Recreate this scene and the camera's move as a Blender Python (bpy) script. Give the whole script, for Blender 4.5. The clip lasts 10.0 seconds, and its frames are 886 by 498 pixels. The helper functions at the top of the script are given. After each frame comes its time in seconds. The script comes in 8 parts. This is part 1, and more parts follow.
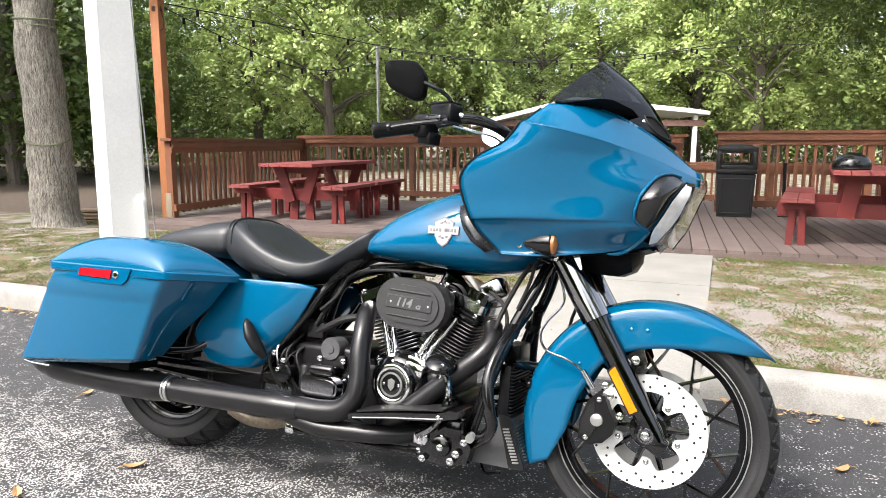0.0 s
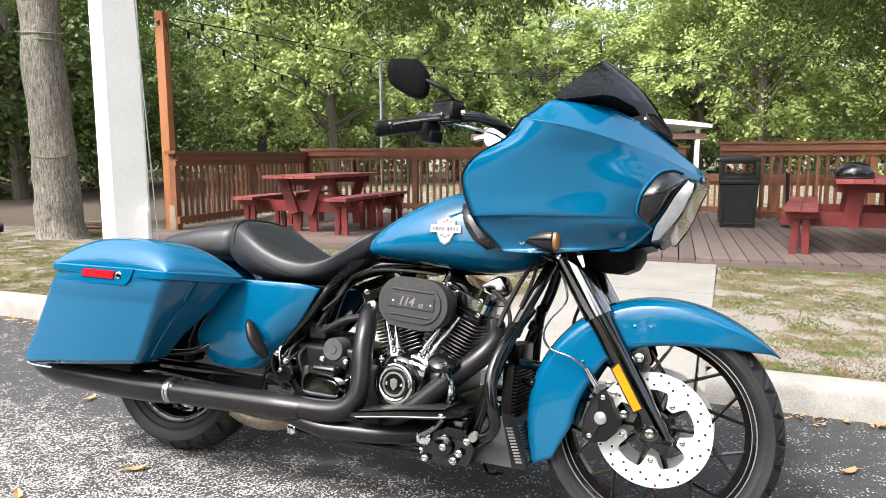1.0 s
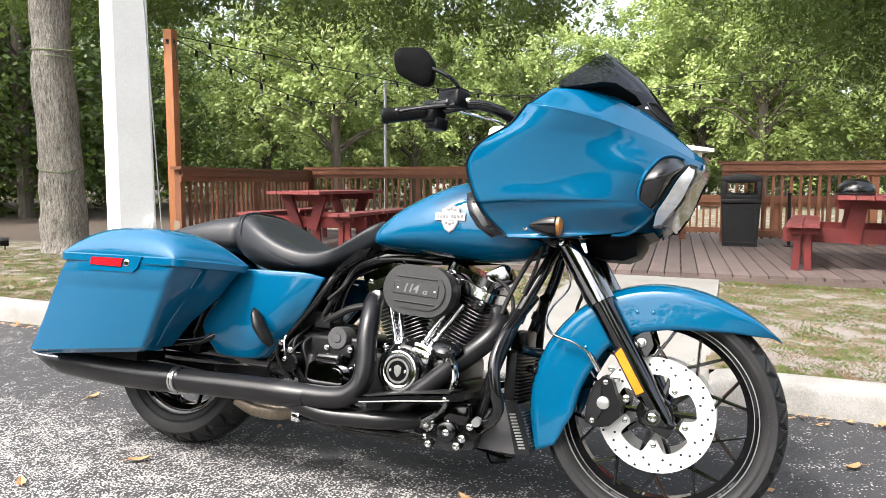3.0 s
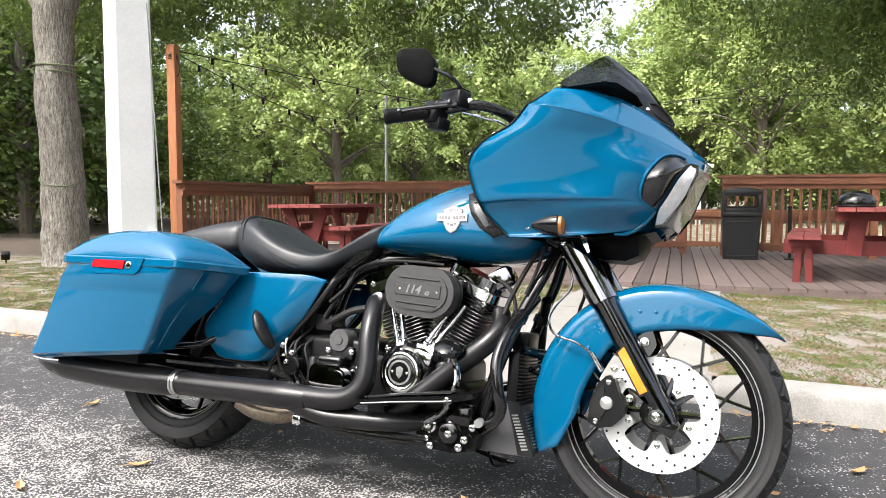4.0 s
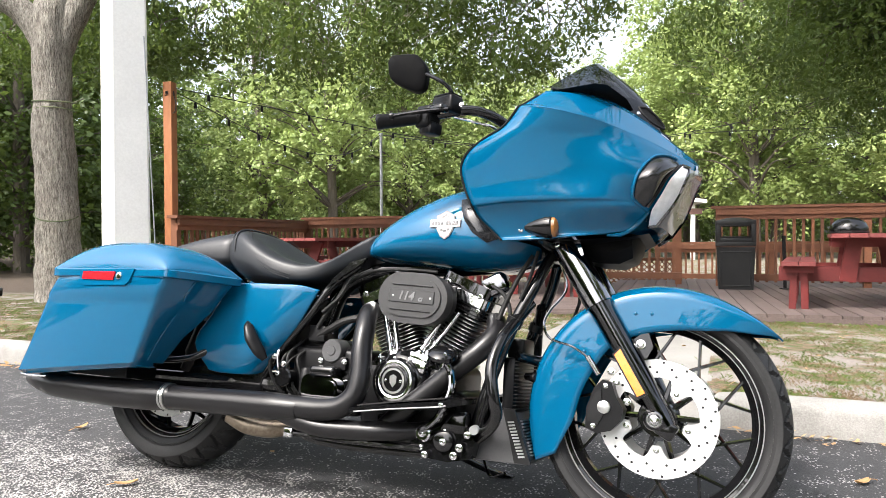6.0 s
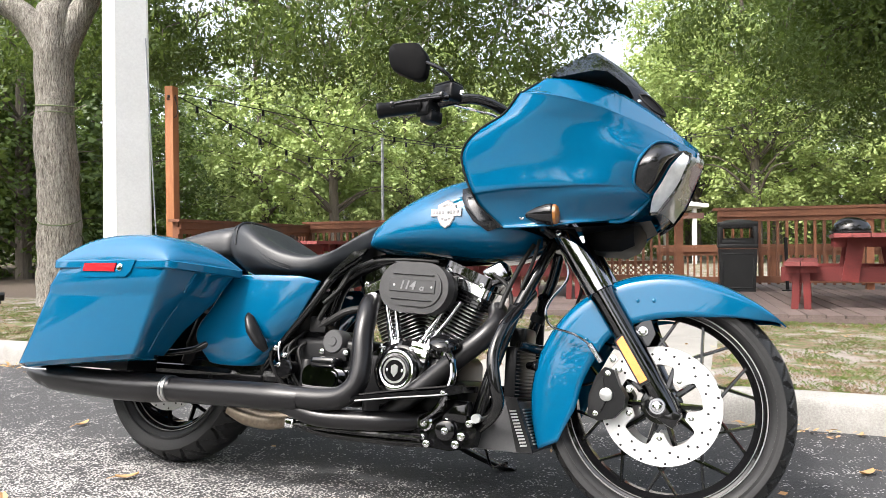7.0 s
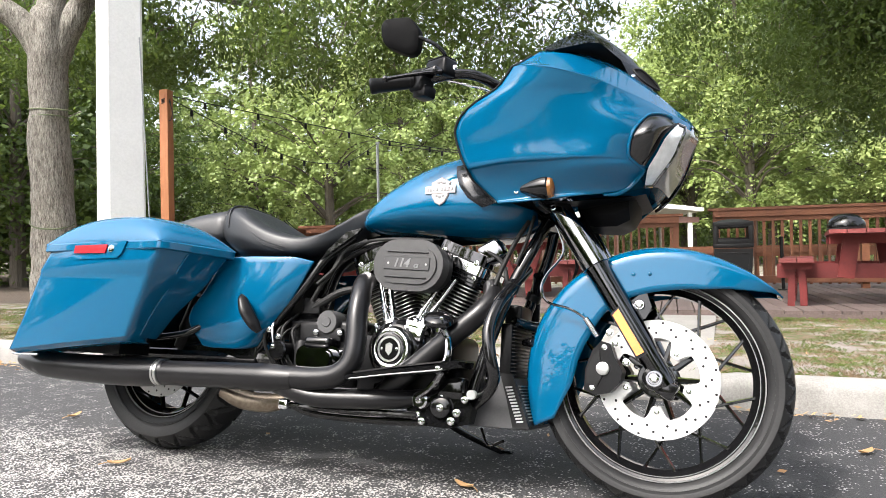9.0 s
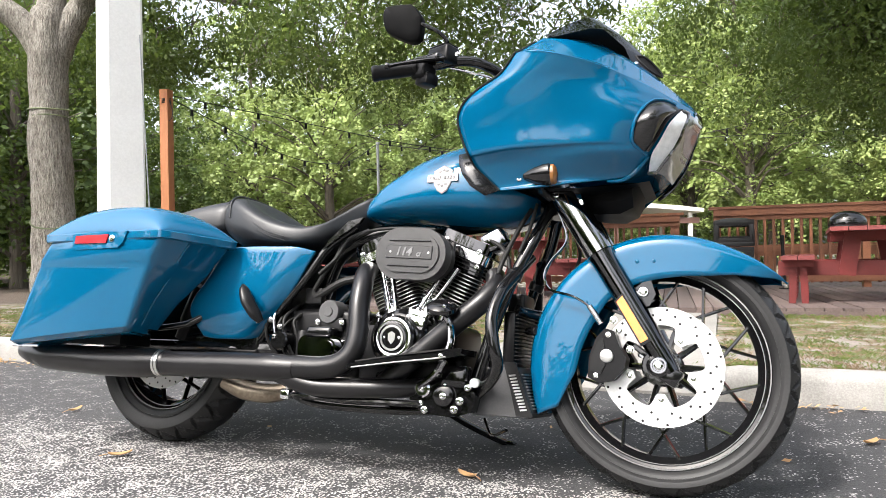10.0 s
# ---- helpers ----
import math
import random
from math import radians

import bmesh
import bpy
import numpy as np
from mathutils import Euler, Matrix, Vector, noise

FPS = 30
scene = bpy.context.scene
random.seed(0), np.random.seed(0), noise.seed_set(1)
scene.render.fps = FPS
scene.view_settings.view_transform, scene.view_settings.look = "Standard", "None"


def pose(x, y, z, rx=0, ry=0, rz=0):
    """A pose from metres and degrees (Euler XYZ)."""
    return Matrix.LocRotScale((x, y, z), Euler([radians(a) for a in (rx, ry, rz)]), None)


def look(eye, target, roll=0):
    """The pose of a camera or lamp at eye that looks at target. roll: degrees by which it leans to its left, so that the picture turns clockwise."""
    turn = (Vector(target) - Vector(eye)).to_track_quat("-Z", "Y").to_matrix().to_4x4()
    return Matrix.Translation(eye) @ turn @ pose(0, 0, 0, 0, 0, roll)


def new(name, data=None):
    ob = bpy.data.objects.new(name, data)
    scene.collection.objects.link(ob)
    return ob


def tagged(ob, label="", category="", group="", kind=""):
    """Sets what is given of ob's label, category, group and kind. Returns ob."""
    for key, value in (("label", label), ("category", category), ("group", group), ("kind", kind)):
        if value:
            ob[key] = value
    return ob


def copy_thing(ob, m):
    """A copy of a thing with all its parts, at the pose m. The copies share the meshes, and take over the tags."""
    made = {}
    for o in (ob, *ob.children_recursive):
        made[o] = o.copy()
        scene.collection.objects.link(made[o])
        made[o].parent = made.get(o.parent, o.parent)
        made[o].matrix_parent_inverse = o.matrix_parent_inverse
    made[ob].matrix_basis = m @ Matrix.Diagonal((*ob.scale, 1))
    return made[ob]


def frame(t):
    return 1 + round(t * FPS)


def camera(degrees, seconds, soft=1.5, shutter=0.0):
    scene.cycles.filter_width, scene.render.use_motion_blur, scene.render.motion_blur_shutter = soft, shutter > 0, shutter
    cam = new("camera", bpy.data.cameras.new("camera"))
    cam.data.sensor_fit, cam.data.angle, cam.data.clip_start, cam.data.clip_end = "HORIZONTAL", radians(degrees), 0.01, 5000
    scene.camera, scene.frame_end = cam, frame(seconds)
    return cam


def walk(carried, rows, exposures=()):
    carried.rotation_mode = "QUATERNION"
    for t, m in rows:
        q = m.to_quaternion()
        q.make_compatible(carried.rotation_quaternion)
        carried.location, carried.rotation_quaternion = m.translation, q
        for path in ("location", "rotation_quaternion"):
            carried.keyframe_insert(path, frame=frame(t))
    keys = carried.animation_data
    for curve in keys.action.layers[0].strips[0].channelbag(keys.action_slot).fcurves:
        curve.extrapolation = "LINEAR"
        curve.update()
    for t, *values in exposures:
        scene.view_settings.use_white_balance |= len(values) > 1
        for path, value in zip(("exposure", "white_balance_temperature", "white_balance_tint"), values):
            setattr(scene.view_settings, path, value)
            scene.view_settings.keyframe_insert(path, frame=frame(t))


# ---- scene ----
cam = camera(65.8, 10.0, soft=0.8)
PATH = [
    (0, (-0.03, -0.033, 1.086), (0.087, 1.939, 0.776), -0.0),
    (0.5, (-0.03, -0.032, 1.061), (0.086, 1.944, 0.772), -0.2),
    (1, (-0.028, -0.039, 1.04), (0.08, 1.94, 0.773), -0.2),
    (1.5, (-0.025, -0.052, 1.019), (0.086, 1.933, 0.797), -0.0),
    (2, (-0.025, -0.061, 0.99), (0.091, 1.925, 0.782), 0.1),
    (2.5, (-0.03, -0.07, 0.961), (0.074, 1.917, 0.754), 0.2),
    (4, (-0.04, -0.08, 0.89), (0.06, 1.912, 0.745), 0.1),
    (4.5, (-0.04, -0.08, 0.863), (0.064, 1.913, 0.733), 0.3),
    (5, (-0.037, -0.077, 0.838), (0.071, 1.917, 0.72), 0.1),
    (5.5, (-0.034, -0.075, 0.816), (0.08, 1.921, 0.749), -0.2),
    (7, (-0.031, -0.07, 0.742), (0.077, 1.927, 0.733), -0.6),
    (7.5, (-0.029, -0.067, 0.719), (0.083, 1.93, 0.71), -0.6),
    (8, (-0.024, -0.062, 0.697), (0.093, 1.934, 0.697), -0.8),
    (8.5, (-0.023, -0.061, 0.675), (0.095, 1.936, 0.684), -1.0),
    (9, (-0.026, -0.056, 0.654), (0.093, 1.94, 0.669), -1.0),
    (9.5, (-0.029, -0.051, 0.632), (0.092, 1.945, 0.645), -1.0),
    (10, (-0.033, -0.046, 0.616), (0.086, 1.95, 0.637), -1.1),
]
walk(cam, [(t, look(eye, target, roll)) for t, eye, target, roll in PATH])

# world and sun: bright hazy daylight, the sun behind thin cloud
SUN_EL, SUN_AZ = radians(52), radians(234)
world = bpy.data.worlds.new("world")
scene.world = world
world.use_nodes = True
wn = world.node_tree
sky = wn.nodes.new("ShaderNodeTexSky")
sky.sky_type, sky.sun_disc = "NISHITA", False
sky.sun_elevation, sky.sun_rotation = SUN_EL, SUN_AZ
sky.air_density, sky.dust_density, sky.ozone_density = 1.0, 6.0, 1.0
pale = wn.nodes.new("ShaderNodeHueSaturation")
pale.inputs["Saturation"].default_value = 0.5
bg = wn.nodes["Background"]
bg.inputs["Strength"].default_value = 0.34
wn.links.new(sky.outputs["Color"], pale.inputs["Color"])
wn.links.new(pale.outputs["Color"], bg.inputs["Color"])
sun = new("sun", bpy.data.lights.new("sun", "SUN"))
sun.data.energy, sun.data.angle, sun.data.color = 2.6, radians(6), (1.0, 0.975, 0.945)
sun.matrix_world = look((math.sin(SUN_AZ) * 30 * math.cos(SUN_EL), math.cos(SUN_AZ) * 30 * math.cos(SUN_EL), 30 * math.sin(SUN_EL)), (0, 0, 0))
scene.view_settings.exposure = 0.78

# ---- tools ----
def link(name, bm, material, parent=None, label="", smooth=None):
    me = bpy.data.meshes.new(name)
    bmesh.ops.recalc_face_normals(bm, faces=bm.faces[:])
    if smooth is not None:
        for f in bm.faces:
            f.smooth = True
        for e in bm.edges:
            if len(e.link_faces) == 2 and e.calc_face_angle(0) > radians(smooth):
                e.smooth = False
    bm.to_mesh(me)
    bm.free()
    me.materials.append(material)
    ob = new(name, me)
    if parent is not None:
        ob.parent = parent
    if label:
        ob["label"] = label
    return ob


def part(name, bm, material, parent, label="", smooth=35):
    """One mesh object under a thing or under a part."""
    return link(name, bm, material, parent, label, smooth)


def empty(name, m, label="", category="", group="", kind=""):
    ob = new(name)
    ob.empty_display_size = 0.1
    ob.matrix_world = m
    return tagged(ob, label, category, group, kind)


def box(bm, c, s, rot=(0, 0, 0), bevel=0.0, seg=2):
    m = pose(*c, *rot) @ Matrix.Diagonal((*s, 1))
    vs = bmesh.ops.create_cube(bm, size=1, matrix=m)["verts"]
    if bevel:
        es = list({e for v in vs for e in v.link_edges})
        bmesh.ops.bevel(bm, geom=es, offset=bevel, segments=seg, affect="EDGES", profile=0.5)
    return bm


def boxes(*args, bevel=0.0):
    bm = bmesh.new()
    for a in args:
        box(bm, *a, bevel=bevel)
    return bm


def ring(bm, centre, u, v, ru, rv, seg):
    return [bm.verts.new(Vector(centre) + u * (ru * math.cos(a)) + v * (rv * math.sin(a))) for a in (2 * math.pi * i / seg for i in range(seg))]


def skin(bm, rings, closed=True, caps=True):
    for a, b in zip(rings, rings[1:]):
        n = len(a)
        for i in range(n if closed else n - 1):
            j = (i + 1) % n
            bm.faces.new((a[i], a[j], b[j], b[i]))
    if caps and closed:
        bm.faces.new(rings[0][::-1])
        bm.faces.new(rings[-1])


def cyl(bm, p0, p1, r0, r1=None, seg=20, caps=True):
    p0, p1 = Vector(p0), Vector(p1)
    d = (p1 - p0).normalized()
    u = d.orthogonal().normalized()
    v = d.cross(u)
    r1 = r0 if r1 is None else r1
    skin(bm, [ring(bm, p0, u, v, r0, r0, seg), ring(bm, p1, u, v, r1, r1, seg)], caps=caps)
    return bm


def rod(p0, p1, r0, r1=None, seg=20):
    return cyl(bmesh.new(), p0, p1, r0, r1, seg)


def lathe(bm, origin, axis, profile, seg=32, closed=False):
    """profile: (along the axis, radius) pairs."""
    o, d = Vector(origin), Vector(axis).normalized()
    u = d.orthogonal().normalized()
    v = d.cross(u)
    rings = [ring(bm, o + d * h, u, v, max(r, 0.0004), max(r, 0.0004), seg) for h, r in profile]
    skin(bm, rings, caps=not closed)
    if closed:
        a, b = rings[-1], rings[0]
        for i in range(seg):
            j = (i + 1) % seg
            bm.faces.new((a[i], a[j], b[j], b[i]))
    return bm


def spline(pts, steps=8):
    """Catmull-Rom through the points."""
    P = [Vector(p) for p in pts]
    P = [P[0] * 2 - P[1]] + P + [P[-1] * 2 - P[-2]]
    out = []
    for i in range(1, len(P) - 2):
        a, b, c, d = P[i - 1:i + 3]
        for k in range(steps):
            t = k / steps
            out.append(0.5 * (2 * b + (c - a) * t + (2 * a - 5 * b + 4 * c - d) * t * t + (3 * b - a - 3 * c + d) * t ** 3))
    out.append(P[-2])
    return out


def tube(bm, pts, r, seg=12, steps=8, radii=None, flat=1.0):
    """A pipe along a smooth line; radii, if given, at the points."""
    line = spline(pts, steps) if len(pts) > 2 else [Vector(p) for p in pts]
    n = len(line)
    up = None
    rings = []
    for i, p in enumerate(line):
        d = (line[min(i + 1, n - 1)] - line[max(i - 1, 0)]).normalized()
        if up is None:
            up = d.orthogonal().normalized()
        up = (up - d * up.dot(d)).normalized()
        w = d.cross(up)
        if radii:
            f = i * (len(radii) - 1) / (n - 1)
            k = min(int(f), len(radii) - 2)
            rr = radii[k] + (radii[k + 1] - radii[k]) * (f - k)
        else:
            rr = r
        rings.append(ring(bm, p, up, w, rr, rr * flat, seg))
    skin(bm, rings)
    return bm


def pipe(pts, r, seg=12, steps=8, radii=None):
    return tube(bmesh.new(), pts, r, seg, steps, radii)


def solid(bm, outline, y0, y1):
    """A plate: an outline in x and z, from y0 to y1."""
    a = [bm.verts.new((x, y0, z)) for x, z in outline]
    b = [bm.verts.new((x, y1, z)) for x, z in outline]
    skin(bm, [a, b])
    return bm


def bevelled(bm, w=0.004, seg=2, angle=30):
    es = [e for e in bm.edges if len(e.link_faces) == 2 and e.calc_face_angle(0) > radians(angle)]
    bmesh.ops.bevel(bm, geom=es, offset=w, segments=seg, affect="EDGES", profile=0.5)
    return bm


def lerp(table, x):
    """Straight lines through (x, value) pairs."""
    if x <= table[0][0]:
        return table[0][1]
    for (a, va), (b, vb) in zip(table, table[1:]):
        if x <= b:
            return va + (vb - va) * (x - a) / (b - a)
    return table[-1][1]


def curve_at(table, x):
    """A smooth line through (x, value) pairs."""
    n = len(table)
    if x <= table[0][0]:
        return table[0][1]
    if x >= table[-1][0]:
        return table[-1][1]
    for i in range(n - 1):
        if x <= table[i + 1][0]:
            break
    x0, y0 = table[i]
    x1, y1 = table[i + 1]
    m0 = (y1 - table[i - 1][1]) / (x1 - table[i - 1][0]) if i else (y1 - y0) / (x1 - x0)
    m1 = (table[i + 2][1] - y0) / (table[i + 2][0] - x0) if i + 2 < n else (y1 - y0) / (x1 - x0)
    h = x1 - x0
    t = (x - x0) / h
    return (2 * t ** 3 - 3 * t * t + 1) * y0 + (t ** 3 - 2 * t * t + t) * h * m0 + (3 * t * t - 2 * t ** 3) * y1 + (t ** 3 - t * t) * h * m1

# ---- materials ----
def material(name, a, b=None, rough=0.5, metal=0.0, scale=8.0, fine=90.0, bump=0.0, dist=0.002, coat=0.0, rough_var=0.1, stretch=(1, 1, 1), random_var=0.0, spec=0.5, trans=0.0, coat_rough=0.03):
    """Two colours mixed by coarse and fine noise, with varied roughness and relief."""
    m = bpy.data.materials.new(name)
    m.use_nodes = True
    nt = m.node_tree
    p = nt.nodes["Principled BSDF"]
    b = b or tuple(c * 0.8 for c in a)
    tc = nt.nodes.new("ShaderNodeTexCoord")
    mp = nt.nodes.new("ShaderNodeMapping")
    mp.inputs["Scale"].default_value = stretch
    nt.links.new(tc.outputs["Object"], mp.inputs["Vector"])
    n1 = nt.nodes.new("ShaderNodeTexNoise")
    n1.inputs["Scale"].default_value, n1.inputs["Detail"].default_value = scale, 4
    n2 = nt.nodes.new("ShaderNodeTexNoise")
    n2.inputs["Scale"].default_value, n2.inputs["Detail"].default_value = fine, 3
    for n in (n1, n2):
        nt.links.new(mp.outputs["Vector"], n.inputs["Vector"])
    add = nt.nodes.new("ShaderNodeMath")
    add.operation = "ADD"
    nt.links.new(n1.outputs["Fac"], add.inputs[0])
    nt.links.new(n2.outputs["Fac"], add.inputs[1])
    rng = nt.nodes.new("ShaderNodeMapRange")
    rng.inputs["From Min"].default_value, rng.inputs["From Max"].default_value = 0.7, 1.3
    nt.links.new(add.outputs[0], rng.inputs["Value"])
    fac = rng.outputs["Result"]
    mix = nt.nodes.new("ShaderNodeMix")
    mix.data_type = "RGBA"
    mix.inputs["A"].default_value, mix.inputs["B"].default_value = (*a, 1), (*b, 1)
    nt.links.new(fac, mix.inputs["Factor"])
    col = mix.outputs["Result"]
    if random_var:
        info = nt.nodes.new("ShaderNodeObjectInfo")
        vr = nt.nodes.new("ShaderNodeMapRange")
        vr.inputs["To Min"].default_value, vr.inputs["To Max"].default_value = 1 - random_var, 1 + random_var
        nt.links.new(info.outputs["Random"], vr.inputs["Value"])
        hsv = nt.nodes.new("ShaderNodeHueSaturation")
        nt.links.new(vr.outputs["Result"], hsv.inputs["Value"])
        nt.links.new(col, hsv.inputs["Color"])
        col = hsv.outputs["Color"]
    nt.links.new(col, p.inputs["Base Color"])
    rr = nt.nodes.new("ShaderNodeMapRange")
    rr.inputs["To Min"].default_value, rr.inputs["To Max"].default_value = max(rough - rough_var * rough, 0.02), min(rough + rough_var * rough, 1)
    nt.links.new(n1.outputs["Fac"], rr.inputs["Value"])
    nt.links.new(rr.outputs["Result"], p.inputs["Roughness"])
    p.inputs["Metallic"].default_value = metal
    p.inputs["Coat Weight"].default_value = coat
    p.inputs["Coat Roughness"].default_value = coat_rough
    p.inputs["Specular IOR Level"].default_value = spec
    p.inputs["Transmission Weight"].default_value = trans
    if bump:
        bp = nt.nodes.new("ShaderNodeBump")
        bp.inputs["Strength"].default_value, bp.inputs["Distance"].default_value = bump, dist
        nt.links.new(add.outputs[0], bp.inputs["Height"])
        nt.links.new(bp.outputs["Normal"], p.inputs["Normal"])
    return m


def glass(name, col=(1, 1, 1), rough=0.0, ior=1.45):
    m = bpy.data.materials.new(name)
    m.use_nodes = True
    p = m.node_tree.nodes["Principled BSDF"]
    p.inputs["Base Color"].default_value = (*col, 1)
    p.inputs["Roughness"].default_value = rough
    p.inputs["IOR"].default_value = ior
    p.inputs["Transmission Weight"].default_value = 1.0
    return m


TEAL = material("teal_metallic_paint", (0.0005, 0.080, 0.172), (0.0005, 0.074, 0.160), rough=0.6, metal=0.10, coat=1.0, coat_rough=0.004, scale=2, fine=400, rough_var=0.05, spec=0.0)
BLACK_GLOSS = material("gloss_black_paint", (0.004, 0.004, 0.0045), (0.006, 0.006, 0.0065), rough=0.035, spec=0.55, scale=5)
BLACK_SATIN = material("satin_black_coating", (0.004, 0.004, 0.0045), (0.007, 0.007, 0.0075), spec=0.16, rough=0.32, scale=12, fine=200)
PIPE_BLACK = material("satin_black_exhaust", (0.0065, 0.0062, 0.007), (0.009, 0.0087, 0.0095), spec=0.35, rough=0.30, metal=0.0, scale=6, fine=300)
BLACK_PLASTIC = material("black_plastic", (0.006, 0.006, 0.0065), (0.009, 0.009, 0.0095), spec=0.2, rough=0.45, scale=20, fine=400, bump=0.1, dist=0.0005)
WRINKLE = material("wrinkle_black_coat", (0.013, 0.013, 0.0137), (0.024, 0.024, 0.025), rough=0.42, scale=60, fine=700, bump=0.35, dist=0.0006)
CHROME = material("chrome", (0.75, 0.75, 0.76), (0.68, 0.68, 0.69), rough=0.08, metal=1.0, scale=4)
STEEL = material("brushed_steel", (0.62, 0.62, 0.61), (0.5, 0.5, 0.49), rough=0.3, metal=1.0, scale=10, fine=200, stretch=(1, 1, 8))
ROTOR = material("brake_rotor_steel", (0.62, 0.62, 0.61), (0.54, 0.54, 0.53), rough=0.42, metal=0.55, scale=15, fine=300)
RUBBER = material("tyre_rubber", (0.009, 0.009, 0.0095), (0.017, 0.017, 0.0175), spec=0.3, rough=0.5, scale=14, fine=250, bump=0.15, dist=0.001)
RUBBER_BLACK = material("black_rubber", (0.007, 0.007, 0.007), spec=0.3, rough=0.6, scale=20)
LEATHER = material("black_vinyl", (0.0075, 0.0085, 0.0105), (0.012, 0.0135, 0.016), spec=0.4, rough=0.42, scale=30, fine=500, bump=0.3, dist=0.0008)
RED_LENS = material("red_reflector", (0.36, 0.004, 0.010), (0.27, 0.003, 0.008), rough=0.25, coat=0.2, scale=60, spec=0.3)
AMBER = material("amber_reflector", (0.70, 0.21, 0.004), (0.56, 0.14, 0.003), rough=0.12, coat=1.0, scale=40, fine=500)
BADGE = material("silver_badge", (0.40, 0.37, 0.37), (0.33, 0.31, 0.31), rough=0.4, metal=0.1, scale=20)
EXH_STEEL = material("raw_exhaust_steel", (0.32, 0.27, 0.21), (0.20, 0.16, 0.12), rough=0.4, metal=1.0, scale=9)
ROTOR_DULL = material("dull_silver_line", (0.22, 0.22, 0.22), (0.17, 0.17, 0.17), rough=0.4, metal=0.6, scale=15)
CHROME_BLACK = material("deep_gloss_black", (0.06, 0.06, 0.063), (0.045, 0.045, 0.048), rough=0.05, metal=1.0, coat=0.6, scale=5)
FORK_BLACK = material("polished_black_fork", (0.30, 0.30, 0.31), (0.25, 0.25, 0.26), rough=0.06, metal=1.0, scale=5)
LENS_GREY = material("clear_grey_lens", (0.30, 0.29, 0.27), (0.22, 0.21, 0.195), rough=0.10, metal=0.4, coat=1.0, scale=14)
UNDER_BLACK = material("dull_black_plastic", (0.0025, 0.0025, 0.003), (0.004, 0.004, 0.0042), rough=0.5, spec=0.1, scale=20)
BEZEL = material("smooth_black_moulding", (0.006, 0.006, 0.0065), (0.008, 0.008, 0.0085), rough=0.20, spec=0.7, scale=10)
CHROME_DARK = material("dark_chrome", (0.24, 0.24, 0.25), (0.18, 0.18, 0.19), rough=0.05, metal=1.0, coat=0.5, scale=5)
NUMERAL = material("dark_grey_figures", (0.15, 0.15, 0.155), (0.10, 0.10, 0.105), rough=0.45, scale=40)
REFLECTOR = material("lamp_reflector", (0.88, 0.88, 0.87), (0.72, 0.72, 0.71), rough=0.35, metal=0.25, coat=1.0, scale=30, fine=60)
AMBER_DARK = material("smoked_amber", (0.30, 0.12, 0.02), (0.16, 0.06, 0.01), rough=0.08, coat=1.0, scale=80)
GREY_PLASTIC = material("dark_grey_plastic", (0.04, 0.04, 0.042), (0.055, 0.055, 0.057), rough=0.45, scale=15, fine=300, bump=0.1, dist=0.0005)
SHIELD_GREY = material("satin_dark_grey", (0.010, 0.011, 0.013), (0.014, 0.015, 0.017), rough=0.18, scale=20)
MOULD_WOOD = material("weathered_brown_board", (0.13, 0.085, 0.055), (0.19, 0.135, 0.09), rough=0.85, scale=8, fine=60, bump=0.3)


